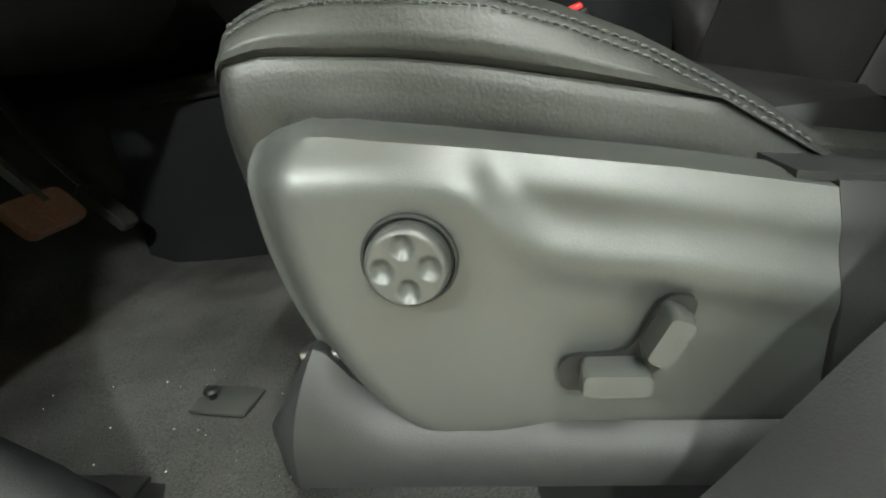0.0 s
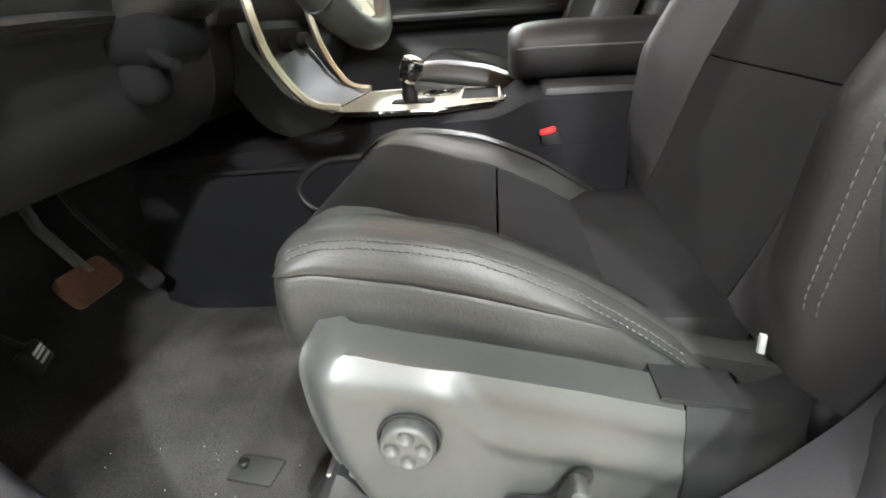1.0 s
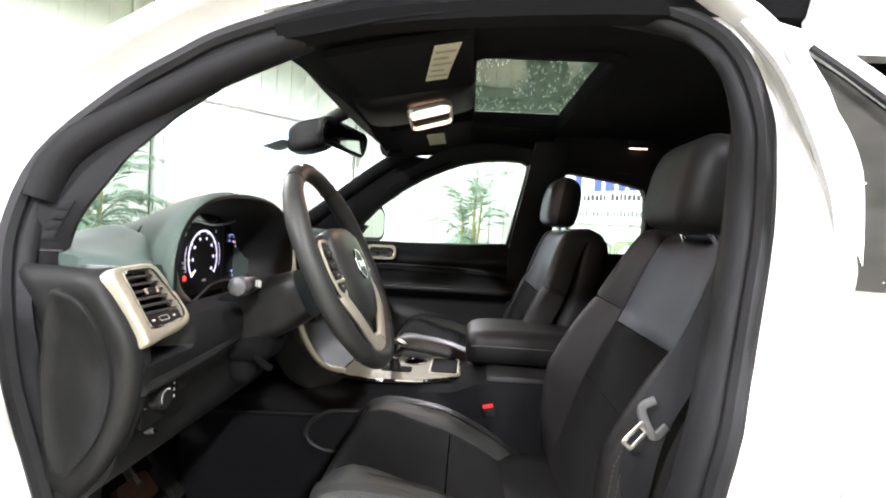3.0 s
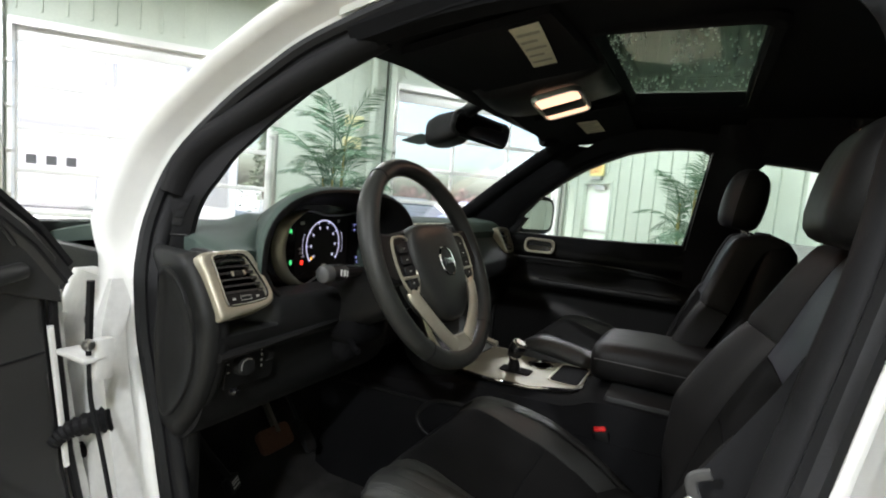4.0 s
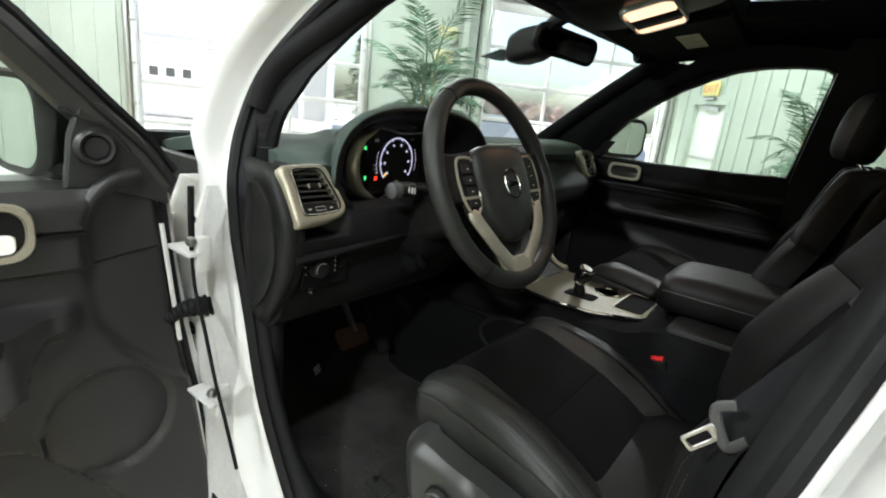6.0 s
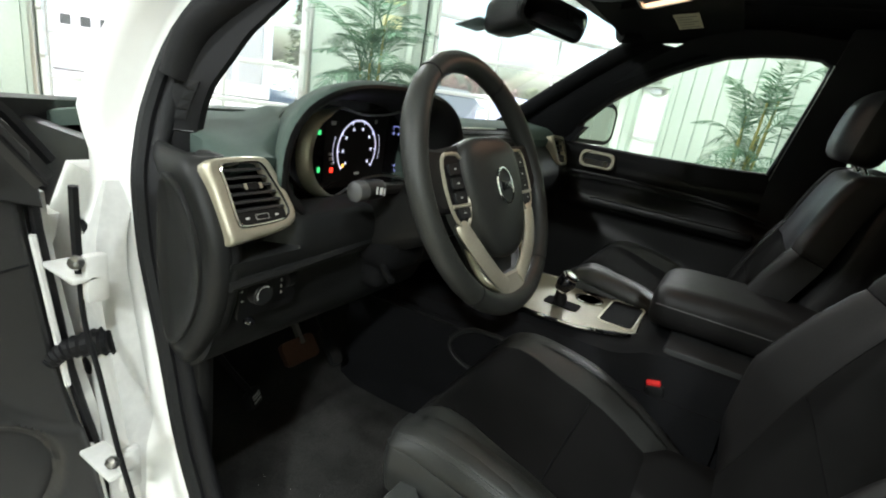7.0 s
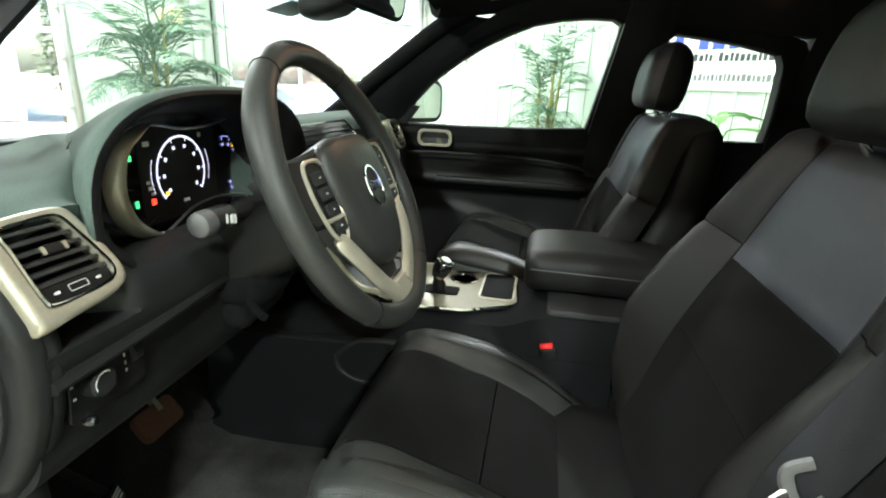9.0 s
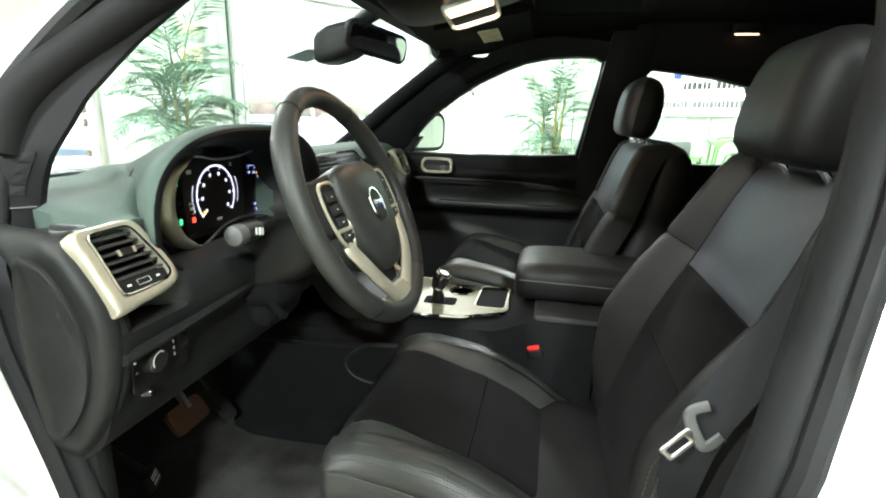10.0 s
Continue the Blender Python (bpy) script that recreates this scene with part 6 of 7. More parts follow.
part("stalk_end", lathe(bmh(), [(0.001, 0.0465), (0.0172, 0.0465), (0.0172, 0.060), (0.0155, 0.066), (0.009, 0.069), (0.001, 0.0695)], 24, SM), GRIP, st, "grey stalk end")
for k, (a, w) in enumerate(((0.018, 0.004), (0.026, 0.007), (0.036, 0.004))):
    bm = bmh()
    box(bm, (-0.2712, -0.500 - a - w / 2, 1.212 + 0.002 * k - 0.006), (-0.2706, -0.500 - a + w / 2, 1.212 + 0.002 * k + 0.006))
    part("stalk_legend", bm, LEGEND, st)
part("stalk", tube(bmh(), [(-0.30, -0.37, 1.20), (-0.30, -0.30, 1.20), (-0.296, -0.25, 1.205)], 0.009, 8), DARK, col)
part("tilt_lever", tube(bmh(), [(-0.31, -0.45, 1.07), (-0.285, -0.465, 1.055), (-0.265, -0.475, 1.05)], 0.007, 8), LINER, col)

# steering wheel
wheel = thing("steering_wheel", "black leather steering wheel with satin silver lower spokes", "steering wheel", (-0.15, -0.40, 1.245))
TAU = radians(25.5)
WM = Matrix(((0, -math.sin(TAU), math.cos(TAU), -0.148), (1, 0, 0, -0.405), (0, math.cos(TAU), math.sin(TAU), 1.246), (0, 0, 0, 1)))
WR = 0.198


def wv(a, b, c=0.0):
    return WM @ Vector((a, b, c))


pts, rad = [], []
for k in range(72):
    a = 2 * math.pi * k / 72
    pts.append(wv(WR * math.cos(a), WR * math.sin(a)))
    grip = math.exp(-((math.degrees(a) - 32) / 16) ** 2) + math.exp(-((math.degrees(a) - 148) / 16) ** 2)
    rad.append(0.0175 + 0.0025 * grip)
rim = part("rim", tube(bmh(), pts, rad, 14, closed=True, flat=1.0), WHEELSKIN, wheel, "black leather rim")
for a in (58, 122, 232, 308):
    bm = bmh()
    q = radians(a)
    c = Vector((WR * math.cos(q), WR * math.sin(q), 0))
    d, t = Vector((math.cos(q), math.sin(q), 0)), Vector((-math.sin(q), math.cos(q), 0))
    tube(bm, [WM @ (c + 0.0182 * (math.cos(f) * d + math.sin(f) * Vector((0, 0, 1)))) for f in (2 * math.pi * j / 14 for j in range(14))], 0.0011, 4, closed=True)
    part("rim_seam", bm, DARK, rim)
pad = [(0.0, 0.074), (0.048, 0.073), (0.082, 0.060), (0.092, 0.030), (0.089, -0.010), (0.079, -0.048), (0.058, -0.082), (0.032, -0.103), (0.0, -0.109)]
pad = pad + [(-x, y) for x, y in pad[-2:0:-1]]
pad = [(p.x * 1.04, p.y * 1.08 - 0.004) for p in smoothpath([(x, y, 0) for x, y in pad], 3, closed=True)]
hub = part("hub_pad", loft(bmh(), [[wv(x * k, y * k - 0.002, c) for x, y in pad] for c, k in ((-0.045, 0.9), (-0.01, 0.98), (0.004, 1.0), (0.012, 0.985), (0.018, 0.94), (0.023, 0.83), (0.0262, 0.6), (0.0275, 0.3), (0.0276, 0.05))]), WHEELSKIN, wheel, "soft black hub pad")
ov = [(0.021 * math.cos(2 * math.pi * j / 28), 0.030 * math.sin(2 * math.pi * j / 28)) for j in range(28)]
part("badge", loft(bmh(), [[wv(x * 0.9 * k * 1.35, y * k * 0.95 - 0.010, c) for x, y in ov] for c, k in ((0.022, 1.0), (0.029, 1.0), (0.0305, 0.94))]), DARK, hub, "oval badge with a chrome ring and plain bars")
part("ring", tube(bmh(), [wv(x * 1.22, y * 0.97 - 0.010, 0.0295) for x, y in ov], 0.0022, 6, closed=True), CHROME, hub)
bm = bmh()
for i, (a, b) in enumerate(((-0.0155, 0.009), (-0.006, 0.007), (0.004, 0.007), (0.013, 0.008))):
    plate(bm, [wv(a + x, y - 0.010, 0.031) for x, y in rounded(0.0065, 0.012 if i else 0.016, 0.002, 2)], WM.to_3x3() @ Vector((0, 0, 0.002)))
part("badge_bars", bm, CHROME, hub)
for s in (-1, 1):
    sp = [(s * x, y) for x, y in ((0.06, 0.066), (0.10, 0.062), (0.14, 0.058), (0.180, 0.062), (0.192, 0.030), (0.190, -0.010), (0.165, -0.030), (0.12, -0.034), (0.072, -0.02))]
    spoke = part("spoke", loft(bmh(), [[wv(x, y, c) for x, y in (sp if s > 0 else sp[::-1])] for c in (-0.02, 0.001)] + [[wv(0.94 * x + 0.06 * s * 0.12, 0.88 * y + 0.12 * 0.015, 0.006) for x, y in (sp if s > 0 else sp[::-1])]]), LEATHER, wheel)
    key = [(s * x, y) for x, y in ((0.088, 0.040), (0.120, 0.050), (0.141, 0.042), (0.147, 0.0), (0.138, -0.042), (0.114, -0.060), (0.092, -0.03))]
    bz = smoothpath([wv(x, y, 0.008) for x, y in key], 3, closed=True)
    part("key_bezel", tube(bmh(), bz, 0.003, 6, closed=True), SILVER, spoke, "satin silver key surround")
    bm = bmh()
    plate(bm, [wv(x * 0.99, y * 0.97, 0.0045) for x, y in key], WM.to_3x3() @ Vector((0, 0, 0.004)))
    part("key_panel", bm, DARK, spoke)
    part("key_bar", tube(bmh(), [wv(s * 0.096, -0.027, 0.011), wv(s * 0.118, -0.027, 0.012), wv(s * 0.142, -0.026, 0.010)], 0.0032, 6), SILVER, spoke, "satin silver bar between the keys")
    for b in (0.027, 0.006, -0.015, -0.037):
        bm = bmh()
        plate(bm, [wv(s * (0.117 + 0.0015 * b / 0.03) + x, b + y, 0.0085) for x, y in rounded(0.032, 0.0165, 0.004)], WM.to_3x3() @ Vector((0, 0, 0.004)), bev=0.001)
        k = part("key", bm, PLASTIC, spoke)
        bm = bmh()
        plate(bm, [wv(s * 0.117 + x, b + y, 0.0127) for x, y in rounded(0.005, 0.002, 0.0008, 2)], WM.to_3x3() @ Vector((0, 0, 0.0005)))
        part("key_mark", bm, LEGEND, spoke)
    low = [(s * x, y, c) for x, y, c in ((0.126, -0.050, 0.004), (0.106, -0.088, 0.009), (0.082, -0.120, 0.009), (0.054, -0.147, 0.006), (0.026, -0.168, 0.003))]
    part("lower_spoke", tube(bmh(), smoothpath([wv(*q) for q in low], 4), [0.011] + [0.0155] * 15 + [0.017], 10, flat=0.5, up=WM.to_3x3() @ Vector((0, 0, 1))), SILVER, wheel, "satin silver lower spoke")
bm = bmh()
plate(bm, [wv(x, y - 0.168, -0.006) for x, y in rounded(0.078, 0.034, 0.014)], WM.to_3x3() @ Vector((0, 0, 0.014)), bev=0.004)
part("spoke_bridge", bm, SILVER, wheel, "satin silver spoke bridge")
bm = bmh()
plate(bm, [wv(x, y - 0.12, -0.012) for x, y in ((-0.06, 0.03), (-0.028, -0.028), (0.028, -0.028), (0.06, 0.03))], WM.to_3x3() @ Vector((0, 0, 0.006)))
part("spoke_backing", bm, DARK, wheel)

# ---------------------------------------------------------------- centre console
con = thing("centre_console", "charcoal centre console with a satin silver shifter plate", "console", (0, 0.05, 0.55))


def console(u, v):
    x = -0.62 + 1.25 * u
    top = table(x, [(-0.62, 0.86), (-0.35, 0.875), (-0.2, 0.905), (0.08, 0.915), (0.14, 0.945), (0.6, 0.95)])
    prof = [(-0.16, 0.54), (-0.158, 0.70), (-0.150, 0.80), (-0.140, 0.845), (-0.128, top - 0.035), (-0.112, top - 0.008), (-0.08, top), (0.06, top), (0.21, top), (0.24, top - 0.008), (0.256, top - 0.035), (0.268, 0.845), (0.28, 0.7), (0.285, 0.54)]
    k = v * (len(prof) - 1)
    i = min(len(prof) - 2, int(k))
    (a, b), (c, d) = prof[i], prof[i + 1]
    t = k - i
    return Vector((x, a + (c - a) * t, b + (d - b) * t))


part("console_body", slab(bmh(), console, 40, 26, (0, 0, -0.004)), LINER, con)
part("console_groove", tube(bmh(), smoothpath([(-0.55, -0.150, 0.83), (-0.25, -0.148, 0.84), (0.1, -0.145, 0.85), (0.45, -0.14, 0.865)], 6), 0.0035, 6), DARK, con)
pocket = smoothpath([(0.30, 0, 0.868), (0.0, 0, 0.862), (-0.19, 0, 0.858), (-0.245, 0, 0.848), (-0.282, 0, 0.818), (-0.287, 0, 0.79), (-0.262, 0, 0.764), (-0.20, 0, 0.752), (0.0, 0, 0.745), (0.30, 0, 0.74)], 5)
bm = bmh()
plate(bm, [(p.x, -0.150 - 0.3 * (0.86 - p.z) * 0.12, p.z) for p in pocket], (0, -0.004, 0))
kp = part("knee_pocket", bm, LINER, con, "dark recessed side pocket")
part("pocket_lip", tube(bmh(), [(p.x, -0.157 - 0.04 * (0.86 - p.z), p.z) for p in pocket[8:40]], 0.006, 8), PLASTIC, kp)
bm = bmh()
PL = [(-0.235, -0.06), (-0.20, -0.082), (-0.13, -0.094), (-0.02, -0.086), (0.085, -0.03), (0.097, -0.01), (0.083, 0.17), (0.07, 0.185), (-0.1, 0.20), (-0.22, 0.19)]
plate(bm, [(x, y, 0.916) for x, y in PL], (0, 0, 0.008), bev=0.002)
pl = part("shifter_plate", bm, PLATE, con, "satin silver shifter plate")
part("plate_edge", tube(bmh(), [Vector((x, y, 0.922)) for x, y in PL], 0.004, 6, closed=True), CHROME, pl)
bm = bmh()
plate(bm, [(-0.088 + a, 0.012 + b, 0.9236) for a, b in rounded(0.085, 0.05, 0.01)], (0, 0, 0.003))
part("shift_gate", bm, LINER, pl)
bm = bmh()
plate(bm, [(0.045 + a, 0.075 + b, 0.9236) for a, b in rounded(0.075, 0.165, 0.014)], (0, 0, 0.002))
tray = part("tray", bm, LINER, pl, "black rubber tray")
part("tray_rim", tube(bmh(), [Vector((0.045 + a, 0.075 + b, 0.925)) for a, b in rounded(0.08, 0.17, 0.016)], 0.003, 5, closed=True), SILVER, tray)
for y in (0.10, 0.165):
    c = Matrix.Translation((-0.045, y, 0.921))
    cup = part("cup_holder", lathe(bmh(), [(0.034, 0.0), (0.036, 0.006), (0.033, 0.007), (0.031, 0.003), (0.001, 0.002), (0.001, -0.002)], 28, c), CHROME, pl, "chrome cup holder ring")
    part("cup_floor", lathe(bmh(), [(0.0295, 0.004), (0.001, 0.004), (0.001, 0.0025), (0.0295, 0.0025)], 24, c), DARK, cup)
lever = thing("gear_lever", "black gear lever with a chrome ringed knob", "gear lever", (-0.09, 0.005, 0.925))
part("stem", tube(bmh(), smoothpath([(-0.092, 0.008, 0.925), (-0.094, 0.004, 0.95), (-0.095, 0.0, 0.972)], 4), [0.016] * 4 + [0.013] * 4 + [0.012], 12), LEATHER, lever)
m = Matrix.Translation((-0.095, -0.004, 0.966)) @ pose(0, 0, 0, 0, 24, 0) @ Matrix.Diagonal((1.0, 1.12, 1.1, 1.0))
kn = part("knob", lathe(bmh(), [(0.001, 0.0), (0.014, 0.0), (0.019, 0.006), (0.0225, 0.018), (0.0225, 0.030), (0.020, 0.037), (0.016, 0.040), (0.001, 0.041)], 28, m), PIANO, lever, "gloss black knob")
part("knob_collar", lathe(bmh(), [(0.013, -0.002), (0.0165, -0.001), (0.0175, 0.004), (0.0165, 0.006), (0.013, 0.005)], 24, m), CHROME, kn, "chrome collar")
part("knob_ring", tube(bmh(), [m @ Vector((0.0185 * math.cos(2 * math.pi * j / 24), 0.0185 * math.sin(2 * math.pi * j / 24), 0.0385)) for j in range(24)], 0.0028, 6, closed=True), CHROME, kn, "chrome ring round the top")
part("knob_cap", lathe(bmh(), [(0.001, 0.040), (0.0125, 0.0398), (0.013, 0.0415), (0.0115, 0.0428), (0.001, 0.0435)], 20, m), STEEL, kn, "satin steel cap")
arm = thing("armrest", "padded black armrest lid on the centre console", "armrest", (0.3, 0.1, 0.95))
bm = bmh()
ring2 = []
for d, k, dz in ((0.0, 0.70, -0.004), (0.004, 0.82, -0.003), (0.014, 0.92, 0.0), (0.032, 0.985, 0.002), (0.06, 1.0, 0.004), (0.12, 1.0, 0.006), (0.25, 1.0, 0.004), (0.38, 1.0, 0.0), (0.42, 0.95, 0.0)):
    ring2.append([Vector((0.105 + d, 0.10 + a * k, 1.0 + dz + b * k)) for a, b in rounded(0.26, 0.098, 0.043, 7)])
part("lid", loft(bm, ring2), LEATHER, arm, "padded black leather lid")
part("lid_piping", tube(bmh(), smoothpath([(0.118, -0.022, 1.012), (0.16, -0.029, 1.014), (0.3, -0.029, 1.013), (0.5, -0.028, 1.01)], 4), 0.002, 5), THREAD, arm)
bm = bmh()
box(bm, (0.16, -0.10, 0.91), (0.56, 0.24, 0.955), 0.012)
part("bin", bm, PLASTIC, arm)

# ---------------------------------------------------------------- seats
def seatback_place(h, y, out):
    """h up along the backrest from its foot, out: forward of its plane."""
    lean = radians(26.5)
    return Vector((0.335 + h * math.sin(lean) - out * math.cos(lean), y, 0.86 + h * math.cos(lean) + out * math.sin(lean)))


def puff(u, v, edge=0.06):
    """Falls to 0 at the border of a panel, 1 inside: makes the drawn-in seams."""
    d = min(u, 1 - u, v, 1 - v)
    return ease(0, edge, d)


def seat(name, yc, flip, label):
    """A front seat; flip +1: the outboard side is at minus y."""
    e = thing(name, label, "car seat", (0.1, yc, 0.6), "front seats")

    def Y(v):
        return yc + flip * v

    # cushion: v runs from inboard (0.235) to outboard (-0.235)
    def ztop(x):
        return table(x, [(-0.15, 0.868), (-0.135, 0.884), (-0.11, 0.901), (-0.086, 0.909), (-0.05, 0.911), (0.0, 0.905), (0.052, 0.896), (0.097, 0.879), (0.147, 0.855), (0.191, 0.828), (0.226, 0.805), (0.258, 0.782), (0.34, 0.765)])

    def cushion_panel(pname, x0, x1, v0, v1, material, nu, nv, dep):
        def fn(u, v):
            x = x0 + (x1 - x0) * u
            w = v0 + (v1 - v0) * v
            z = ztop(x) - 0.026 * ease(0.205, 0.13, abs(w)) * ease(-0.13, 0.05, x)
            z -= 0.012 * ease(0.2, 0.24, abs(w))
            z -= 0.003 * (1 - puff(u, v, 0.03))
            return Vector((x, Y(w), z))
        return part(pname, slab(bmh(), fn, nu, nv, (0, 0, -dep)), material, e)

    cushion_panel("front_insert", -0.138, 0.075, -0.135, 0.135, INSERT, 16, 18, 0.05)
    cushion_panel("rear_insert", 0.078, 0.36, -0.135, 0.135, INSERT, 16, 18, 0.05)
    cushion_panel("inner_bolster", -0.138, 0.36, 0.138, 0.222, LITLEATHER, 30, 10, 0.05)
    cushion_panel("outer_bolster", -0.138, 0.36, -0.222, -0.138, LITLEATHER, 30, 10, 0.05)
    # upholstered sides: one rolled band down each flank and across the front
    for s, pname in ((-1, "outer_flank"), (1, "inner_flank")):
        def flank(u, v, s=s):
            x = -0.149 + 0.423 * u
            e = table(x, [(-0.149, 0.862), (-0.136, 0.876), (-0.123, 0.886), (-0.105, 0.893), (-0.086, 0.898), (-0.052, 0.899), (0.0, 0.893), (0.052, 0.883), (0.097, 0.866), (0.147, 0.842), (0.191, 0.815), (0.226, 0.791), (0.258, 0.766), (0.28, 0.75)])
            c = min(e - 0.001, table(x, [(-0.149, 0.858), (-0.13, 0.868), (-0.10, 0.871), (-0.08, 0.869), (-0.007, 0.859), (0.045, 0.848), (0.096, 0.835), (0.146, 0.822), (0.189, 0.811), (0.25, 0.77)]))
            rows = [(0.200, e + 0.010), (0.216, e + 0.010), (0.228, e + 0.005), (0.2335, e - 0.001), (0.2395, e * 0.72 + c * 0.28 - 0.001), (0.2435, e * 0.42 + c * 0.58), (0.2435, e * 0.18 + c * 0.82), (0.2400, c + 0.0012), (0.2375, c), (0.2392, c - 0.0025), (0.2415, c - 0.010), (0.2435, c - 0.030), (0.240, c - 0.055), (0.232, c - 0.085)]
            k = v * (len(rows) - 1)
            i = min(len(rows) - 2, int(k))
            w = rows[i][0] + (rows[i + 1][0] - rows[i][0]) * (k - i)
            z = rows[i][1] + (rows[i + 1][1] - rows[i][1]) * (k - i)
            return Vector((x + 0.004 * math.sin(math.pi * v) * (1 - ease(0, 0.1, u)), Y(s * (w - 0.028 * (1 - ease(-0.155, -0.115, x)) ** 2)), z))
        part(pname, slab(bmh(), flank, 60, 39, (0, -flip * s * 0.02, 0)), LITLEATHER, e, "stitched black leather flank")
    def front(u, v):
        w = -0.215 + 0.43 * u
        prof = [(-0.125, 0.890), (-0.142, 0.876), (-0.152, 0.858), (-0.150, 0.80), (-0.125, 0.74)]
        k = v * 4
        i = min(3, int(k))
        x = prof[i][0] + (prof[i + 1][0] - prof[i][0]) * (k - i)
        z = prof[i][1] + (prof[i + 1][1] - prof[i][1]) * (k - i)
        return Vector((x + 0.02 * (abs(w) / 0.215) ** 6, Y(w), z))
    part("front_roll", slab(bmh(), front, 20, 12, (0.03, 0, 0)), LEATHER, e)
    # stitches along the outboard edge
    bm = bmh()
    for k in range(62):
        x = -0.118 + 0.006 * k
        for w, d in ((0.2295, 0.0042), (0.2345, -0.0016)):
            ez = [table(x + q, [(-0.149, 0.862), (-0.136, 0.876), (-0.123, 0.886), (-0.105, 0.893), (-0.086, 0.898), (-0.052, 0.899), (0.0, 0.893), (0.052, 0.883), (0.097, 0.866), (0.147, 0.842), (0.191, 0.815), (0.226, 0.791), (0.258, 0.766), (0.28, 0.75)]) for q in (-0.0021, 0.0021)]
            y = Y(-(w + 0.0012 - 0.028 * (1 - ease(-0.155, -0.115, x)) ** 2))
            p, q = Vector((x - 0.0021, y, ez[0] + d)), Vector((x + 0.0021, y, ez[1] + d))
            tube(bm, [p, (p + q) / 2 + Vector((0, -flip * 0.0006, 0.0004)), q], [0.0006, 0.0010, 0.0006], 5)
    tagged(part("stitching", bm, THREAD, e), "grey double stitching", kind="stuff")

    # backrest
    iv = 0.165 if flip > 0 else 0.205

    def relief(h, w):
        """How far the backrest's padding stands forward of its plane."""
        if w < 0 and flip > 0:
            w = iv + (-w - iv) * (0.272 - iv) / (0.316 - iv) if -w > iv else w
        bol = table(h, [(-0.09, -0.02), (0.0, 0.045), (0.12, 0.078), (0.25, 0.066), (0.38, 0.045), (0.54, 0.028)]) * math.exp(-((abs(w) - 0.236) / 0.046) ** 2)
        bol -= 0.05 * ease(0.238, 0.275, abs(w)) ** 2
        bol *= 1.0 if flip > 0 else 0.25
        lumb = 0.022 * math.sin(math.pi * min(1, max(0, h / 0.5)))
        return bol + lumb + 0.036 * ease(0.28, 0.52, h) - 0.045 * ease(0.49, 0.552, h) ** 2

    def narrow(h):
        return 1 - 0.16 * ease(0.30, 0.54, h)

    def back_panel(pname, h0, h1, v0, v1, material, nu, nv):
        def fn(u, v):
            h = h0 + (h1 - h0) * u
            w = v0 + (v1 - v0) * v
            return seatback_place(h, Y(w * narrow(h)), relief(h, w) - 0.004 * (1 - puff(u, v, 0.03)))
        return part(pname, slab(bmh(), fn, nu, nv, lambda u, v: Vector((0.05, 0, -0.02))), material, e)

    back_panel("lower_back", -0.07, 0.150, -iv, iv, INSERT, 12, 20)
    back_panel("middle_back", 0.152, 0.295, -iv, iv, INSERT, 12, 20)
    back_panel("upper_back", 0.298, 0.54, -iv, iv, SLATE, 16, 20)
    for lo, hi in ((iv + 0.003, 0.272), (-0.316 if flip > 0 else -0.272, -iv - 0.003)):
        back_panel("back_bolster", -0.07, 0.325, lo, hi, LEATHER, 20, 14)
        back_panel("back_bolster", 0.327, 0.548, lo, hi, LEATHER, 16, 14)
    # double stitching up the outboard edge of the backrest
    if flip > 0:
        bm = bmh()
        for k in range(46):
            for w in (-0.289, -0.294):
                h = -0.01 + 0.0075 * k
                p, q = (seatback_place(b, Y(w * narrow(b)), relief(b, w) + 0.0006) for b in (h, h + 0.0048))
                tube(bm, [p, (p + q) / 2 + Vector((-0.0005, -0.0004, 0.0003)), q], [0.0004, 0.0006, 0.0004], 5)
        tagged(part("back_stitching", bm, THREAD, e), "grey double stitching", kind="stuff")
    # shell
    rings = []
    for h, k, th in ((0.02, 0.9, 0.06), (0.06, 1.0, 0.09), (0.25, 1.02, 0.12), (0.42, 0.95, 0.115), (0.50, 0.89, 0.105), (0.54, 0.85, 0.08), (0.558, 0.80, 0.05)):
        c = seatback_place(h, yc, -0.050 + 0.030 * ease(0.3, 0.52, h))
        n = Vector((-math.cos(radians(26.5)), 0, math.sin(radians(26.5))))
        rings.append([c + Vector((0, a * k, 0)) - n * (b + th / 2) for a, b in rounded(0.53, th, th * 0.42, 5)])
    part("back_shell", loft(bmh(), rings), LEATHER, e, "black leather seat back")
    # headrest
    shift = Vector((-0.055, -0.03, -0.024)) if flip > 0 else Vector((-0.02, 0, -0.012))
    hc = seatback_place(0.635, yc, 0.055) + shift
    tilt = Matrix.Translation(hc) @ pose(0, 0, 0, 0, 12, 0)
    rings = []
    for z, k, fw in ((-0.090, 0.74, 0.55), (-0.086, 0.84, 0.72), (-0.074, 0.94, 0.90), (-0.05, 0.99, 1.0), (-0.02, 1.0, 1.03), (0.01, 1.0, 1.03), (0.04, 0.985, 0.98), (0.064, 0.94, 0.88), (0.082, 0.86, 0.70), (0.093, 0.74, 0.46), (0.098, 0.60, 0.24)):
        rings.append([tilt @ Vector((a * fw, b * k, z * 0.93)) for a, b in rounded(0.108, 0.238, 0.045, 8)])
    me = solid("headrest", loft(bmh(), rings), LEATHER, 60)
    hr = part("headrest", me, LEATHER, e, "padded black headrest")

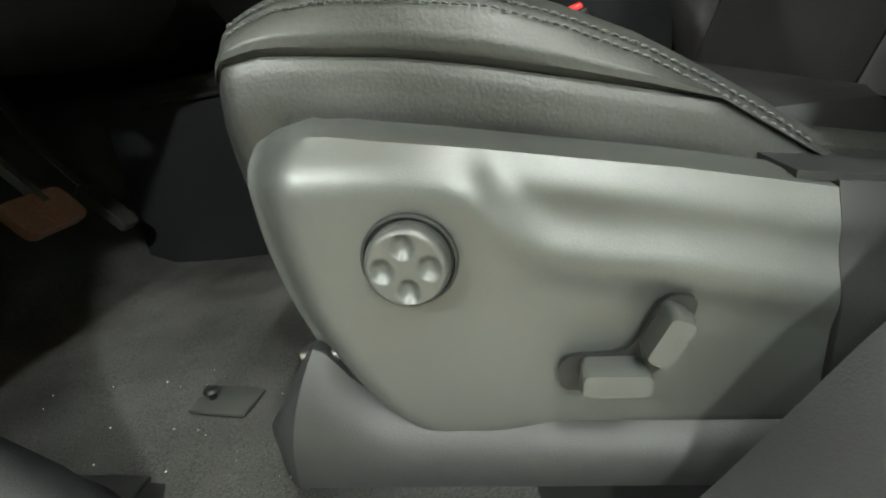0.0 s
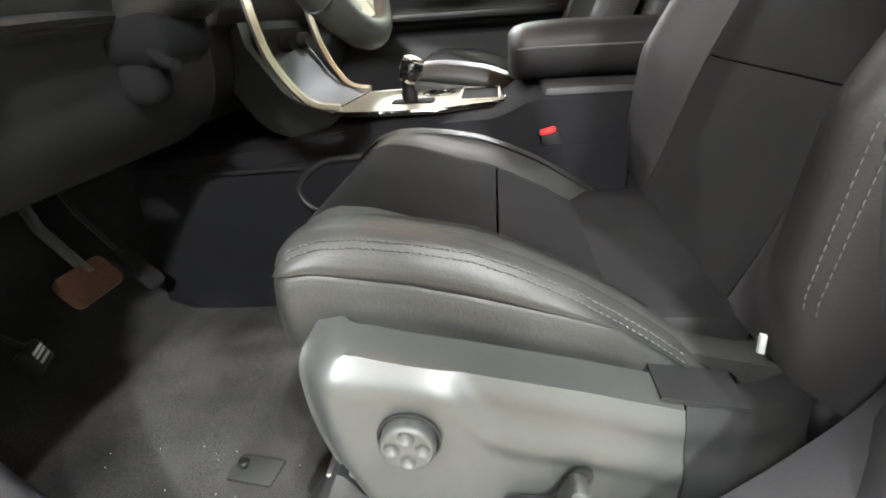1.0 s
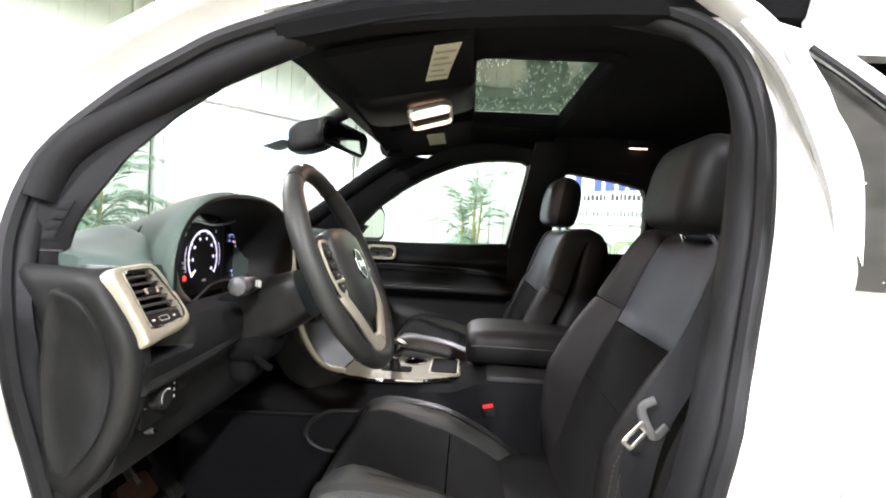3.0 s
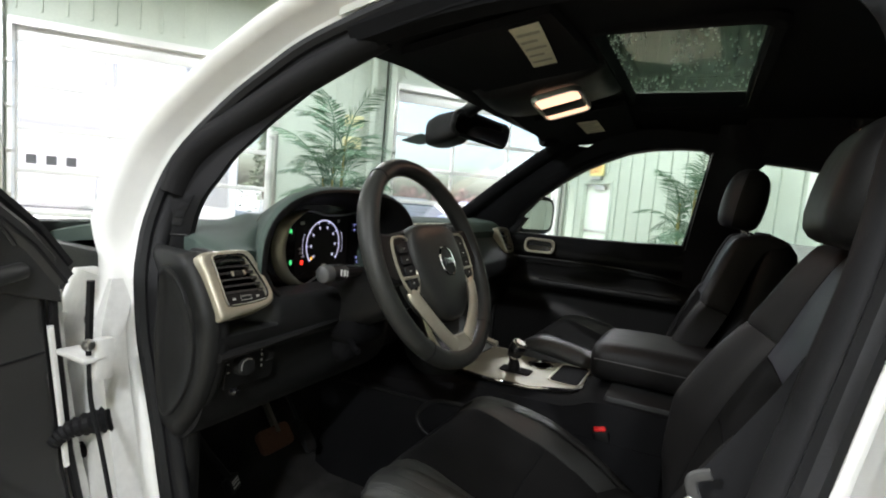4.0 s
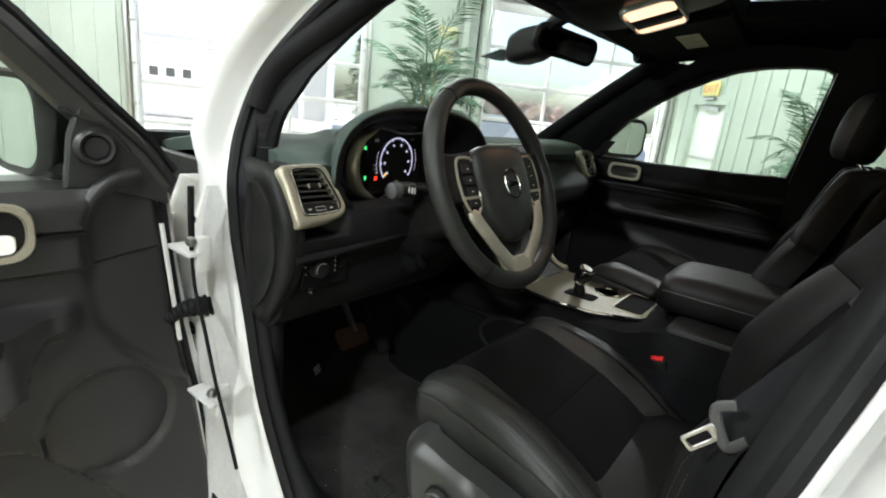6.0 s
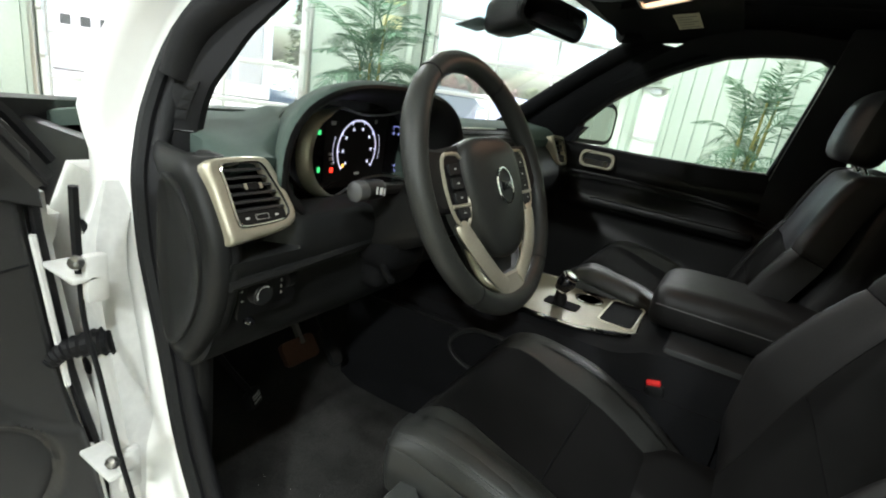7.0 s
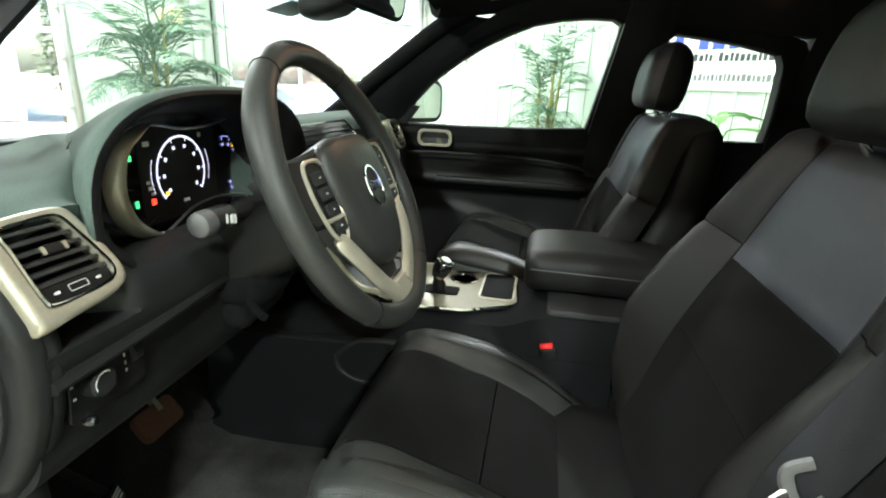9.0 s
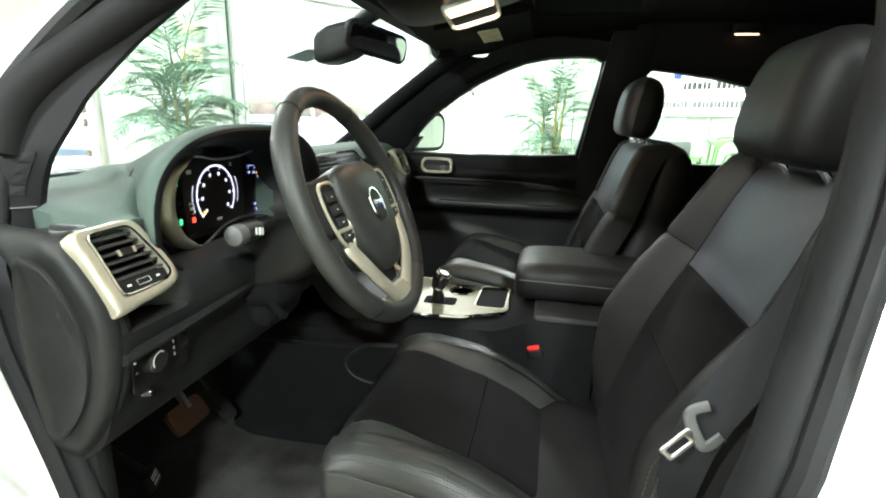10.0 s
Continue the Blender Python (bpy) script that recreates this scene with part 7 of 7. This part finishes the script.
    # paler front half paints window light on the same black leather
    if flip < 0:
        front = [[c + (p - c) * 1.012 for p in r[10:26]] for r, c in ((r, sum(r, Vector()) / len(r)) for r in rings[1:-1])]
        part("face_panel", loft(bmh(), front, loop=False), SLATE, hr, "front half in slate tone for the window light on it", smooth=60)
    for w in (-0.065, 0.065):
        part("headrest_post", tube(bmh(), [tilt @ Vector((0.01, w, -0.07)), seatback_place(0.53, yc + w, -0.03) + shift * 0.8], 0.006, 10), CHROME, e, "chrome headrest post")
        part("post_sleeve", lathe(bmh(), [(0.001, 0.0), (0.012, 0.0), (0.012, 0.012), (0.007, 0.018), (0.001, 0.018)], 14, Matrix.Translation(seatback_place(0.532, yc + w, -0.03) + shift * 0.8)), DARK, e)
    # base
    bm = bmh()
    box(bm, (-0.09, yc - 0.20, 0.60), (0.33, yc + 0.20, 0.80), 0.02)
    part("seat_frame", bm, DARK, e)
    for w in (-0.185, 0.185):
        bm = bmh()
        box(bm, (-0.11, yc + w - 0.028, 0.552), (0.36, yc + w + 0.028, 0.61), 0.012)
        part("seat_track", bm, DARK, e)
    return e


ds = seat("driver_seat", -0.385, 1, "black leather driver's seat with slate insert and grey stitching")
ps = seat("passenger_seat", 0.40, -1, "black leather passenger seat with slate insert")
for ob in ps.children:
    if ob.name.split(".")[0] in ("front_insert", "rear_insert", "inner_bolster", "outer_bolster", "outer_flank", "inner_flank", "front_roll", "stitching"):
        ob.data.transform(Matrix.Translation((0.105, 0, 0.066)))
# the passenger's backrest stands a little more upright
bpy.context.view_layer.update()
upright = Matrix.Translation((0.335, 0.40, 0.86)) @ Matrix.Rotation(radians(-3.2), 4, "Y") @ Matrix.Scale(0.96, 4) @ Matrix.Translation((-0.335, -0.40, -0.86))
for ob in ps.children_recursive:
    if ob.name.split(".")[0] in ("lower_back", "middle_back", "upper_back", "back_bolster", "back_shell", "headrest", "face_panel", "headrest_post", "post_sleeve"):
        ob.data.transform(ob.matrix_world.inverted() @ upright @ ob.matrix_world)
ps.location.x -= 0.098
ps.location.z += 0.008


# driver's seat: plastic side shield, lumbar knob, switches, track cover
def curve(rows, n=6):
    return [(p.x, p.y) for p in smoothpath([(a, b, 0) for a, b in rows], n)]


RIDGE = curve([(-0.12, 0.804), (-0.04, 0.803), (0.01, 0.799), (0.035, 0.789), (0.052, 0.770), (0.072, 0.752), (0.10, 0.742), (0.16, 0.731), (0.24, 0.710), (0.4, 0.68)])
SHOULDER = curve([(-0.10, 0.812), (-0.03, 0.809), (0.02, 0.801), (0.064, 0.790), (0.119, 0.778), (0.18, 0.763), (0.24, 0.750), (0.4, 0.73)])
NOSE = curve([(0.584, 0.045), (0.596, -0.002), (0.617, -0.040), (0.652, -0.072), (0.698, -0.092), (0.745, -0.103), (0.785, -0.106), (0.808, -0.105), (0.820, -0.100), (0.829, -0.090), (0.836, -0.07)])


def ridge(x):
    return table(x, RIDGE)


def shoulder(x):
    return table(x, SHOULDER)


def shield(u, v):
    top = table(u, [(0, 0.824), (0.06, 0.829), (0.16, 0.827), (0.36, 0.816), (0.56, 0.802), (0.75, 0.789), (0.95, 0.773), (1, 0.769)])
    z = 0.592 + (top - 0.592) * v
    xl = table(z, NOSE)
    x = xl + (0.232 - xl) * u
    y = -0.700
    y += 0.012 * ease(-0.014, 0.028, z - ridge(x)) + 0.010 * ease(-0.010, 0.024, z - shoulder(x))
    y += 0.006 * ease(0.004, -0.03, z - ridge(x)) * ease(0.03, 0.09, x)
    y += 0.030 * (1 - ease(0, 0.05, x - xl)) ** 2
    y += 0.030 * (1 - ease(0, 0.04, z - 0.592)) ** 2
    y += 0.02 * ease(0.985, 1.0, v)
    return Vector((x, y, z))


sh = part("side_shield", slab(bmh(), shield, 70, 60, (0, 0.02, 0)), SHIELD, ds, "smooth grey plastic side shield")


def shield_rear(u, v):
    x = 0.2335 + 0.13 * u
    z = 0.625 + (0.769 - 0.02 * u - 0.625) * v
    y = -0.698 + 0.012 * ease(-0.014, 0.028, z - ridge(x)) + 0.010 * ease(-0.010, 0.024, z - shoulder(x)) + 0.05 * u * u + 0.02 * (1 - ease(0, 0.05, z - 0.625)) ** 2
    return Vector((x, y, z))


part("rear_shield", slab(bmh(), shield_rear, 16, 20, (0, 0.03, 0)), PLASTIC, ds)
bm = bmh()
slab(bm, lambda u, v: Vector((0.213 + 0.075 * u, -0.674 + 0.05 * v, 0.776 - 0.012 * u)), 4, 4, (0, 0, -0.005))
part("shield_cap", bm, PLASTIC, ds)
# lumbar knob
m = Matrix.Translation((-0.003, -0.700, 0.752)) @ pose(0, 0, 0, 90, 0, 0)
well = part("knob_well", lathe(bmh(), [(0.0285, 0.002), (0.0285, 0.0045), (0.0265, 0.005), (0.0255, 0.001), (0.001, 0.001), (0.001, -0.002), (0.0285, -0.002)], 40, m), DARK, sh)
rings = []
for r, h in [(0.024, 0.002), (0.0245, 0.012), (0.0238, 0.0148), (0.0225, 0.0165)] + [(0.0213 - 0.0014 * k, 0.0172) for k in range(15)] + [(0.0006, 0.0172)]:
    rg = []
    for j in range(72):
        a = 2 * math.pi * j / 72
        x, y = r * math.cos(a), r * math.sin(a)
        d = min(math.hypot((x - 0.0135 * math.cos(radians(b))) * 1.15, y - 0.0135 * math.sin(radians(b))) for b in (90, 180, 270, 360))
        rg.append(m @ Vector((x, y, h - 0.0042 * max(0, 1 - (d / 0.0078) ** 2) * (1 - ease(0.0205, 0.0225, r)))))
    rings.append(rg)
part("lumbar_knob", loft(bmh(), rings), SHIELD, ds, "round lumbar support knob with four scoops")
# seat switches
bm = bmh()
swo = [(0.082, -0.0005), (0.088, 0.014), (0.122, 0.018), (0.140, 0.048), (0.152, 0.052), (0.160, 0.046), (0.152, 0.022), (0.142, 0.004), (0.120, -0.008), (0.088, -0.010)]
plate(bm, [p + Vector((0, -0.6985, 0.666)) for p in smoothpath([(x - 0.004, 0, z) for x, z in swo], 4, closed=True)], (0, -0.004, 0))
well = part("switch_well", bm, DARK, sh, "dark recess round the seat switches")


def switch(c, w, h, ang, name):
    mm = Matrix.Translation(c) @ pose(0, 0, 0, 0, ang, 0)
    rings = [[mm @ Vector((a * k, -d, b * k2)) for a, b in rounded(w, h, min(w, h) * 0.3, 4)] for d, k, k2 in ((0.0, 0.86, 0.9), (0.010, 0.95, 0.95), (0.014, 1.0, 1.0), (0.021, 1.0, 0.95), (0.024, 0.95, 0.85))]
    part(name, loft(bmh(), rings), SHIELD, well)


switch((0.109, -0.698, 0.672), 0.040, 0.017, 2, "seat_switch")
switch((0.137, -0.698, 0.699), 0.015, 0.036, 28, "recline_switch")


def cover(u, v):
    x = -0.134 + 0.42 * u + 0.030 * v ** 2 * (1 - ease(0, 0.2, u))
    top = 0.600 + 0.085 * ease(-0.05, 0.05, u) - 0.045 * ease(0.08, 0.26, u) - 0.02 * u
    low = 0.586 + 0.024 * (1 - ease(0, 0.07, u)) ** 2
    z = low + (top - low) * v
    y = -0.712 + 0.026 * v ** 3 + 0.030 * (1 - ease(0, 0.08, u)) ** 2
    return Vector((x, y, z))


part("track_cover", slab(bmh(), cover, 30, 12, (0, 0.03, -0.004)), PLASTIC, ds, "charcoal seat track cover")
bm = bmh()
box(bm, (-0.098, -0.680, 0.670), (-0.066, -0.640, 0.677), 0.002)
part("track_end", bm, STEEL, ds, "bright steel track end")

# ---------------------------------------------------------------- belt, buckle, pedals, small things
belt = thing("seat_belt", "grey webbing seat belt with a steel tongue", "seat belt", (0.31, -0.6, 0.78))


def strap(pts, half, widthdir, material, parent, name="webbing"):
    path = smoothpath(pts, 6)
    bm = bmh()
    n = len(path) - 1
    wd = [Vector(w) for w in widthdir]

    def fn(u, v):
        i = round(u * n)
        k = u * (len(wd) - 1)
        j = min(len(wd) - 2, int(k))
        w = wd[j].lerp(wd[j + 1], k - j).normalized()
        return path[i] + w * (half * (2 * v - 1))
    slab(bm, fn, n, 4, (0.0, -0.0014, 0.0))
    return part(name, bm, material, parent)


WD = [(0.66, -0.62, -0.30), (0.64, -0.66, -0.30), (0.62, -0.68, -0.30), (0.66, -0.55, -0.45)]
strap([(0.325, -0.665, 0.80), (0.335, -0.685, 0.93), (0.352, -0.698, 1.06), (0.385, -0.694, 1.13), (0.425, -0.685, 1.20), (0.47, -0.675, 1.30), (0.51, -0.655, 1.42), (0.54, -0.63, 1.52)], 0.024, WD, WEB, belt)
UB = [(0.356, 1.112), (0.341, 1.104), (0.340, 1.092), (0.352, 1.068), (0.360, 1.063), (0.374, 1.078)]
part("tongue_grip", tube(bmh(), smoothpath([(x, -0.712, z) for x, z in UB], 4), 0.0064, 8, flat=0.6, up=(0, 1, 0)), GRIP, belt, "grey plastic tongue grip")
m2 = Matrix.Translation((0.333, -0.714, 1.064)) @ pose(0, 0, 0, 0, -48, 8)
bm = bmh()
bezel(bm, [(x, 0, z) for x, z in rounded(0.043, 0.019, 0.004)], [(x - 0.003, 0, z) for x, z in rounded(0.026, 0.010, 0.002)], (0, -0.003, 0), m2)
part("tongue", bm, STEEL, belt, "bright steel tongue")
bm = bmh()
plate(bm, [(0.284, -0.668, 0.836), (0.289, -0.669, 0.835), (0.291, -0.667, 0.815), (0.286, -0.666, 0.816)], (0, 0.004, 0), bev=0.001)
part("anchor_label", bm, CARD, belt, "pale printed belt label")

bk = thing("belt_buckle", "black belt buckle with a red release button", "belt buckle", (0.18, -0.10, 0.75))
m = Matrix.Translation((0.172, -0.118, 0.86)) @ pose(0, 0, 0, 12, -14, 0)
bm = bmh()
box(bm, (-0.016, -0.022, -0.06), (0.02, 0.022, 0.028), 0.007, m=m)
part("housing", bm, DARK, bk)
bm = bmh()
box(bm, (-0.014, -0.018, 0.026), (0.014, 0.018, 0.034), 0.003, m=m)
part("button", bm, RED, bk, "red release button")

bp = thing("brake_pedal", "wide rubber-faced brake pedal", "pedal", (-0.62, -0.34, 0.7))
m = Matrix.Translation((-0.608, -0.338, 0.712)) @ pose(0, 0, 0, 0, -38, 0)
rings = [[m @ Vector((d, a * k, b * k)) for a, b in rounded(0.105, 0.062, 0.014, 4)] for d, k in ((-0.012, 0.95), (0.0, 1.0), (0.006, 0.97))]
part("pad", loft(bmh(), rings), PEDAL, bp, "ribbed rubber pad")
part("arm", tube(bmh(), [(-0.615, -0.325, 0.72), (-0.68, -0.32, 0.80), (-0.72, -0.32, 0.95)], 0.010, 6), STEEL, bp)
ap = thing("accelerator_pedal", "tall narrow accelerator pedal", "pedal", (-0.62, -0.21, 0.66))
m = Matrix.Translation((-0.592, -0.242, 0.69)) @ pose(0, 0, 0, 0, -40, 0)
rings = [[m @ Vector((d, a * k, b * k)) for a, b in rounded(0.034, 0.10, 0.010, 4)] for d, k in ((-0.012, 0.95), (0.0, 1.0), (0.005, 0.95))]
part("pad", loft(bmh(), rings), PLASTIC, ap, "ribbed rubber pad")
part("arm", tube(bmh(), [(-0.615, -0.242, 0.72), (-0.68, -0.235, 0.80), (-0.74, -0.225, 0.92)], 0.009, 6), DARK, ap)

fl = thing("floor_clip", "small grey mat fixing plate with a post on the carpet", "floor clip", (-0.25, -0.575, 0.552))
m = Matrix.Translation((-0.245, -0.575, 0.556)) @ pose(0, 0, 0, 0, 0, -8)
bm = bmh()
box(bm, (-0.033, -0.02, -0.003), (0.033, 0.02, 0.002), 0.002, m=m)
part("base", bm, SHIELD, fl)
part("post", lathe(bmh(), [(0.001, 0.012), (0.006, 0.012), (0.008, 0.009), (0.004, 0.004), (0.004, 0.0), (0.001, 0.0)], 12, m @ Matrix.Translation((-0.016, 0, 0.002))), DARK, fl)
hk = thing("release_tag", "black hood release handle with a white printed mark", "release handle", (-0.49, -0.59, 0.76))
m = Matrix.Translation((-0.535, -0.535, 0.708)) @ pose(0, 0, 0, 0, -20, 25)
bm = bmh()
box(bm, (-0.012, -0.022, -0.02), (0.008, 0.022, 0.016), 0.005, m=m)
h = part("grip", bm, PLASTIC, hk)
bm = bmh()
for z in (-0.008, 0.0, 0.006):
    box(bm, (0.0082, -0.014, z - 0.0018), (0.0092, 0.014, z + 0.0018), m=m)
part("print", bm, LEGEND, h, "white print bars")
part("stalk", tube(bmh(), [(-0.54, -0.54, 0.722), (-0.56, -0.58, 0.79), (-0.57, -0.64, 0.90)], 0.007, 6), DARK, hk)

# scattered crumbs on the carpet
rnd = random.Random(31)
bm = bmh()
for _ in range(50):
    x, y = rnd.uniform(-0.5, 0.3), rnd.uniform(-0.70, -0.5)
    r = rnd.uniform(0.0005, 0.0014)
    c = Vector((x, y, 0.5535))
    bm.faces.new([bm.verts.new(c + Vector((r * math.cos(a), r * math.sin(a), rnd.uniform(0, 0.0015)))) for a in (0, 1.9, 4.1)])
tagged(part("carpet_crumbs", bm, LEGEND), "pale grit scattered on the carpet", "grit", kind="stuff")

# ---------------------------------------------------------------- overhead: mirror, console, visors, lamps
mi = thing("rearview_mirror", "black rear-view mirror with a sensor pod", "mirror", (-0.35, 0.05, 1.6))
a, b = Vector((-0.330, -0.025, 1.590)), Vector((-0.245, 0.190, 1.570))
t = (b - a).normalized()
nrm = Vector((0.92, -0.36, -0.16)).normalized()
up = nrm.cross(t).normalized()
if up.z < 0:
    up = -up
c = (a + b) / 2
rings = [[c + t * (x * k) + up * (y * k) + nrm * d for x, y in rounded(0.232, 0.076, 0.028, 5)] for d, k in ((-0.035, 0.62), (-0.022, 0.9), (0.0, 1.0), (0.006, 0.985))]
part("shell", loft(bmh(), rings), DARK, mi)
bm = bmh()
plate(bm, [c + t * x + up * y + nrm * 0.0065 for x, y in rounded(0.212, 0.054, 0.02, 5)], nrm * 0.002)
part("mirror_glass", bm, MIRROR, mi)
part("stem", tube(bmh(), smoothpath([c - nrm * 0.03, Vector((-0.335, 0.06, 1.60)), Vector((-0.315, 0.03, 1.618)), Vector((-0.26, 0.0, 1.64))], 5), [0.014] * 10 + [0.02] * 6, 10), DARK, mi)
rings = [[Vector((-0.366 + dx, 0.035 + a * k, 1.570 + 0.25 * dx + b * k)) for a, b in rounded(0.11, 0.086, 0.022, 5)] for dx, k in ((-0.056, 0.72), (-0.048, 0.86), (-0.02, 1.0), (0.025, 0.97), (0.045, 0.85), (0.05, 0.6))]
part("sensor_pod", loft(bmh(), rings), DARK, mi)
cd = thing("windscreen_sticker", "grey card stuck under the top of the windscreen", "sticker", (-0.46, 0.0, 1.54))
bm = bmh()
plate(bm, [(-0.485, -0.035, 1.530), (-0.43, -0.02, 1.553), (-0.415, 0.075, 1.552), (-0.475, 0.06, 1.530)], (0.001, 0, -0.002))
part("card", bm, CARD, cd)

oc = thing("overhead_console", "black overhead console with a lit map lamp", "overhead console", (-0.03, 0, 1.66))


def pod(u, v):
    x, y = -0.21 + 0.30 * u, -0.165 + 0.27 * v
    d = math.sqrt(max(0, math.sin(math.pi * u))) * math.sqrt(max(0, math.sin(math.pi * v)))
    return Vector((x, y, roofz(x, y) - 0.002 - (0.052 - 0.014 * u) * d ** 0.7))


part("shell", slab(bmh(), pod, 20, 18, (0, 0, 0.03)), DARK, oc)
mm = Matrix.Translation((-0.024, -0.045, 1.630)) @ pose(0, 0, 0, -5, -15.6, 2) @ pose(0, 0, 0, 0, 0, 90)
o = [(x, y, 0) for x, y in rounded(0.172, 0.118, 0.028, 5)]
i = [(x, y, 0) for x, y in rounded(0.158, 0.104, 0.022, 5)]
lp = part("map_lamp", bezel(bmh(), o, i, (0, 0, -0.012), mm), STEEL, oc, "map lamp in a bright frame")
for x0, x1, ml, nm in ((-0.077, -0.014, LIT, "lens"), (0.050, 0.077, LIT, "lens"), (-0.0125, 0.0485, DARK, "switch_plate")):
    bm = bmh()
    box(bm, (x0, -0.050, -0.012), (x1, 0.050, -0.004), 0.004, m=mm)
    part(nm, bm, ml, lp)
lampd = new("map_light", bpy.data.lights.new("map_light", "AREA"))
lampd.data.shape, lampd.data.size, lampd.data.size_y, lampd.data.energy, lampd.data.color = "RECTANGLE", 0.06, 0.11, 0.10, (1.0, 0.62, 0.40)
lampd.matrix_world = mm @ Matrix.Translation((0, 0, -0.016))


def visor(yc, wide_, label, big, shear=0.0):
    e = thing("sun_visor", "black folded sun visor with a pale warning label", "sun visor", (0, yc, 1.65), "sun visors")
    def fn(u, v):
        x, y = -0.165 + 0.25 * u, yc - wide_ / 2 + wide_ * v
        return Vector((x, y, roofz(x, y) - 0.020 - 0.004 * math.sin(math.pi * u)))
    part("board", slab(bmh(), fn, 10, 14, (0, 0, 0.014)), LINER, e)
    x0, x1, ya, yb = big
    def lb(u, v):
        y = ya + (yb - ya) * v
        x = x0 + (x1 - x0) * u + shear * (y - (ya + yb) / 2)
        return Vector((x, y, roofz(x, y) - 0.0255 - 0.004 * math.sin(math.pi * (x + 0.165) / 0.25)))
    p = part("warning_label", slab(bmh(), lb, 6, 6, (0, 0, 0.001)), PAPER, e, label)
    for k in range(5):
        y = ya + (yb - ya) * (0.14 + 0.17 * k)
        bm = bmh()
        box(bm, (x0 + (x1 - x0) * 0.1, y, 0), (x0 + (x1 - x0) * (0.9 - 0.2 * (k % 2)), y + (yb - ya) * 0.05, 0.0006))
        for v in bm.verts:
            v.co.x += shear * (v.co.y - (ya + yb) / 2)
            v.co.z += roofz(v.co.x, v.co.y) - 0.0268 - 0.004 * math.sin(math.pi * (v.co.x + 0.165) / 0.25)
        part("print_bar", bm, INK, p)


visor(-0.37, 0.36, "pale yellow printed label", (0.002, 0.048, -0.54, -0.30), -0.15)
visor(0.37, 0.36, "pale yellow printed label", (-0.062, -0.004, 0.29, 0.44))

rl = thing("rear_reading_lamp", "small lit reading lamp in the headliner", "lamp", (0.70, 0.50, 1.66))
m = Matrix.Translation((0.70, 0.50, 1.668)) @ pose(0, 0, 0, 8, 0, 0)
part("frame", loft(bmh(), [[m @ Vector((a * k, b * k, z)) for a, b in rounded(0.10, 0.05, 0.018)] for z, k in ((0.02, 1), (0.0, 1.0), (-0.008, 0.9))]), DARK, rl)
bm = bmh()
box(bm, (-0.03, -0.015, -0.012), (0.03, 0.012, -0.007), 0.003, m=m)
part("lens", bm, LIT, rl)
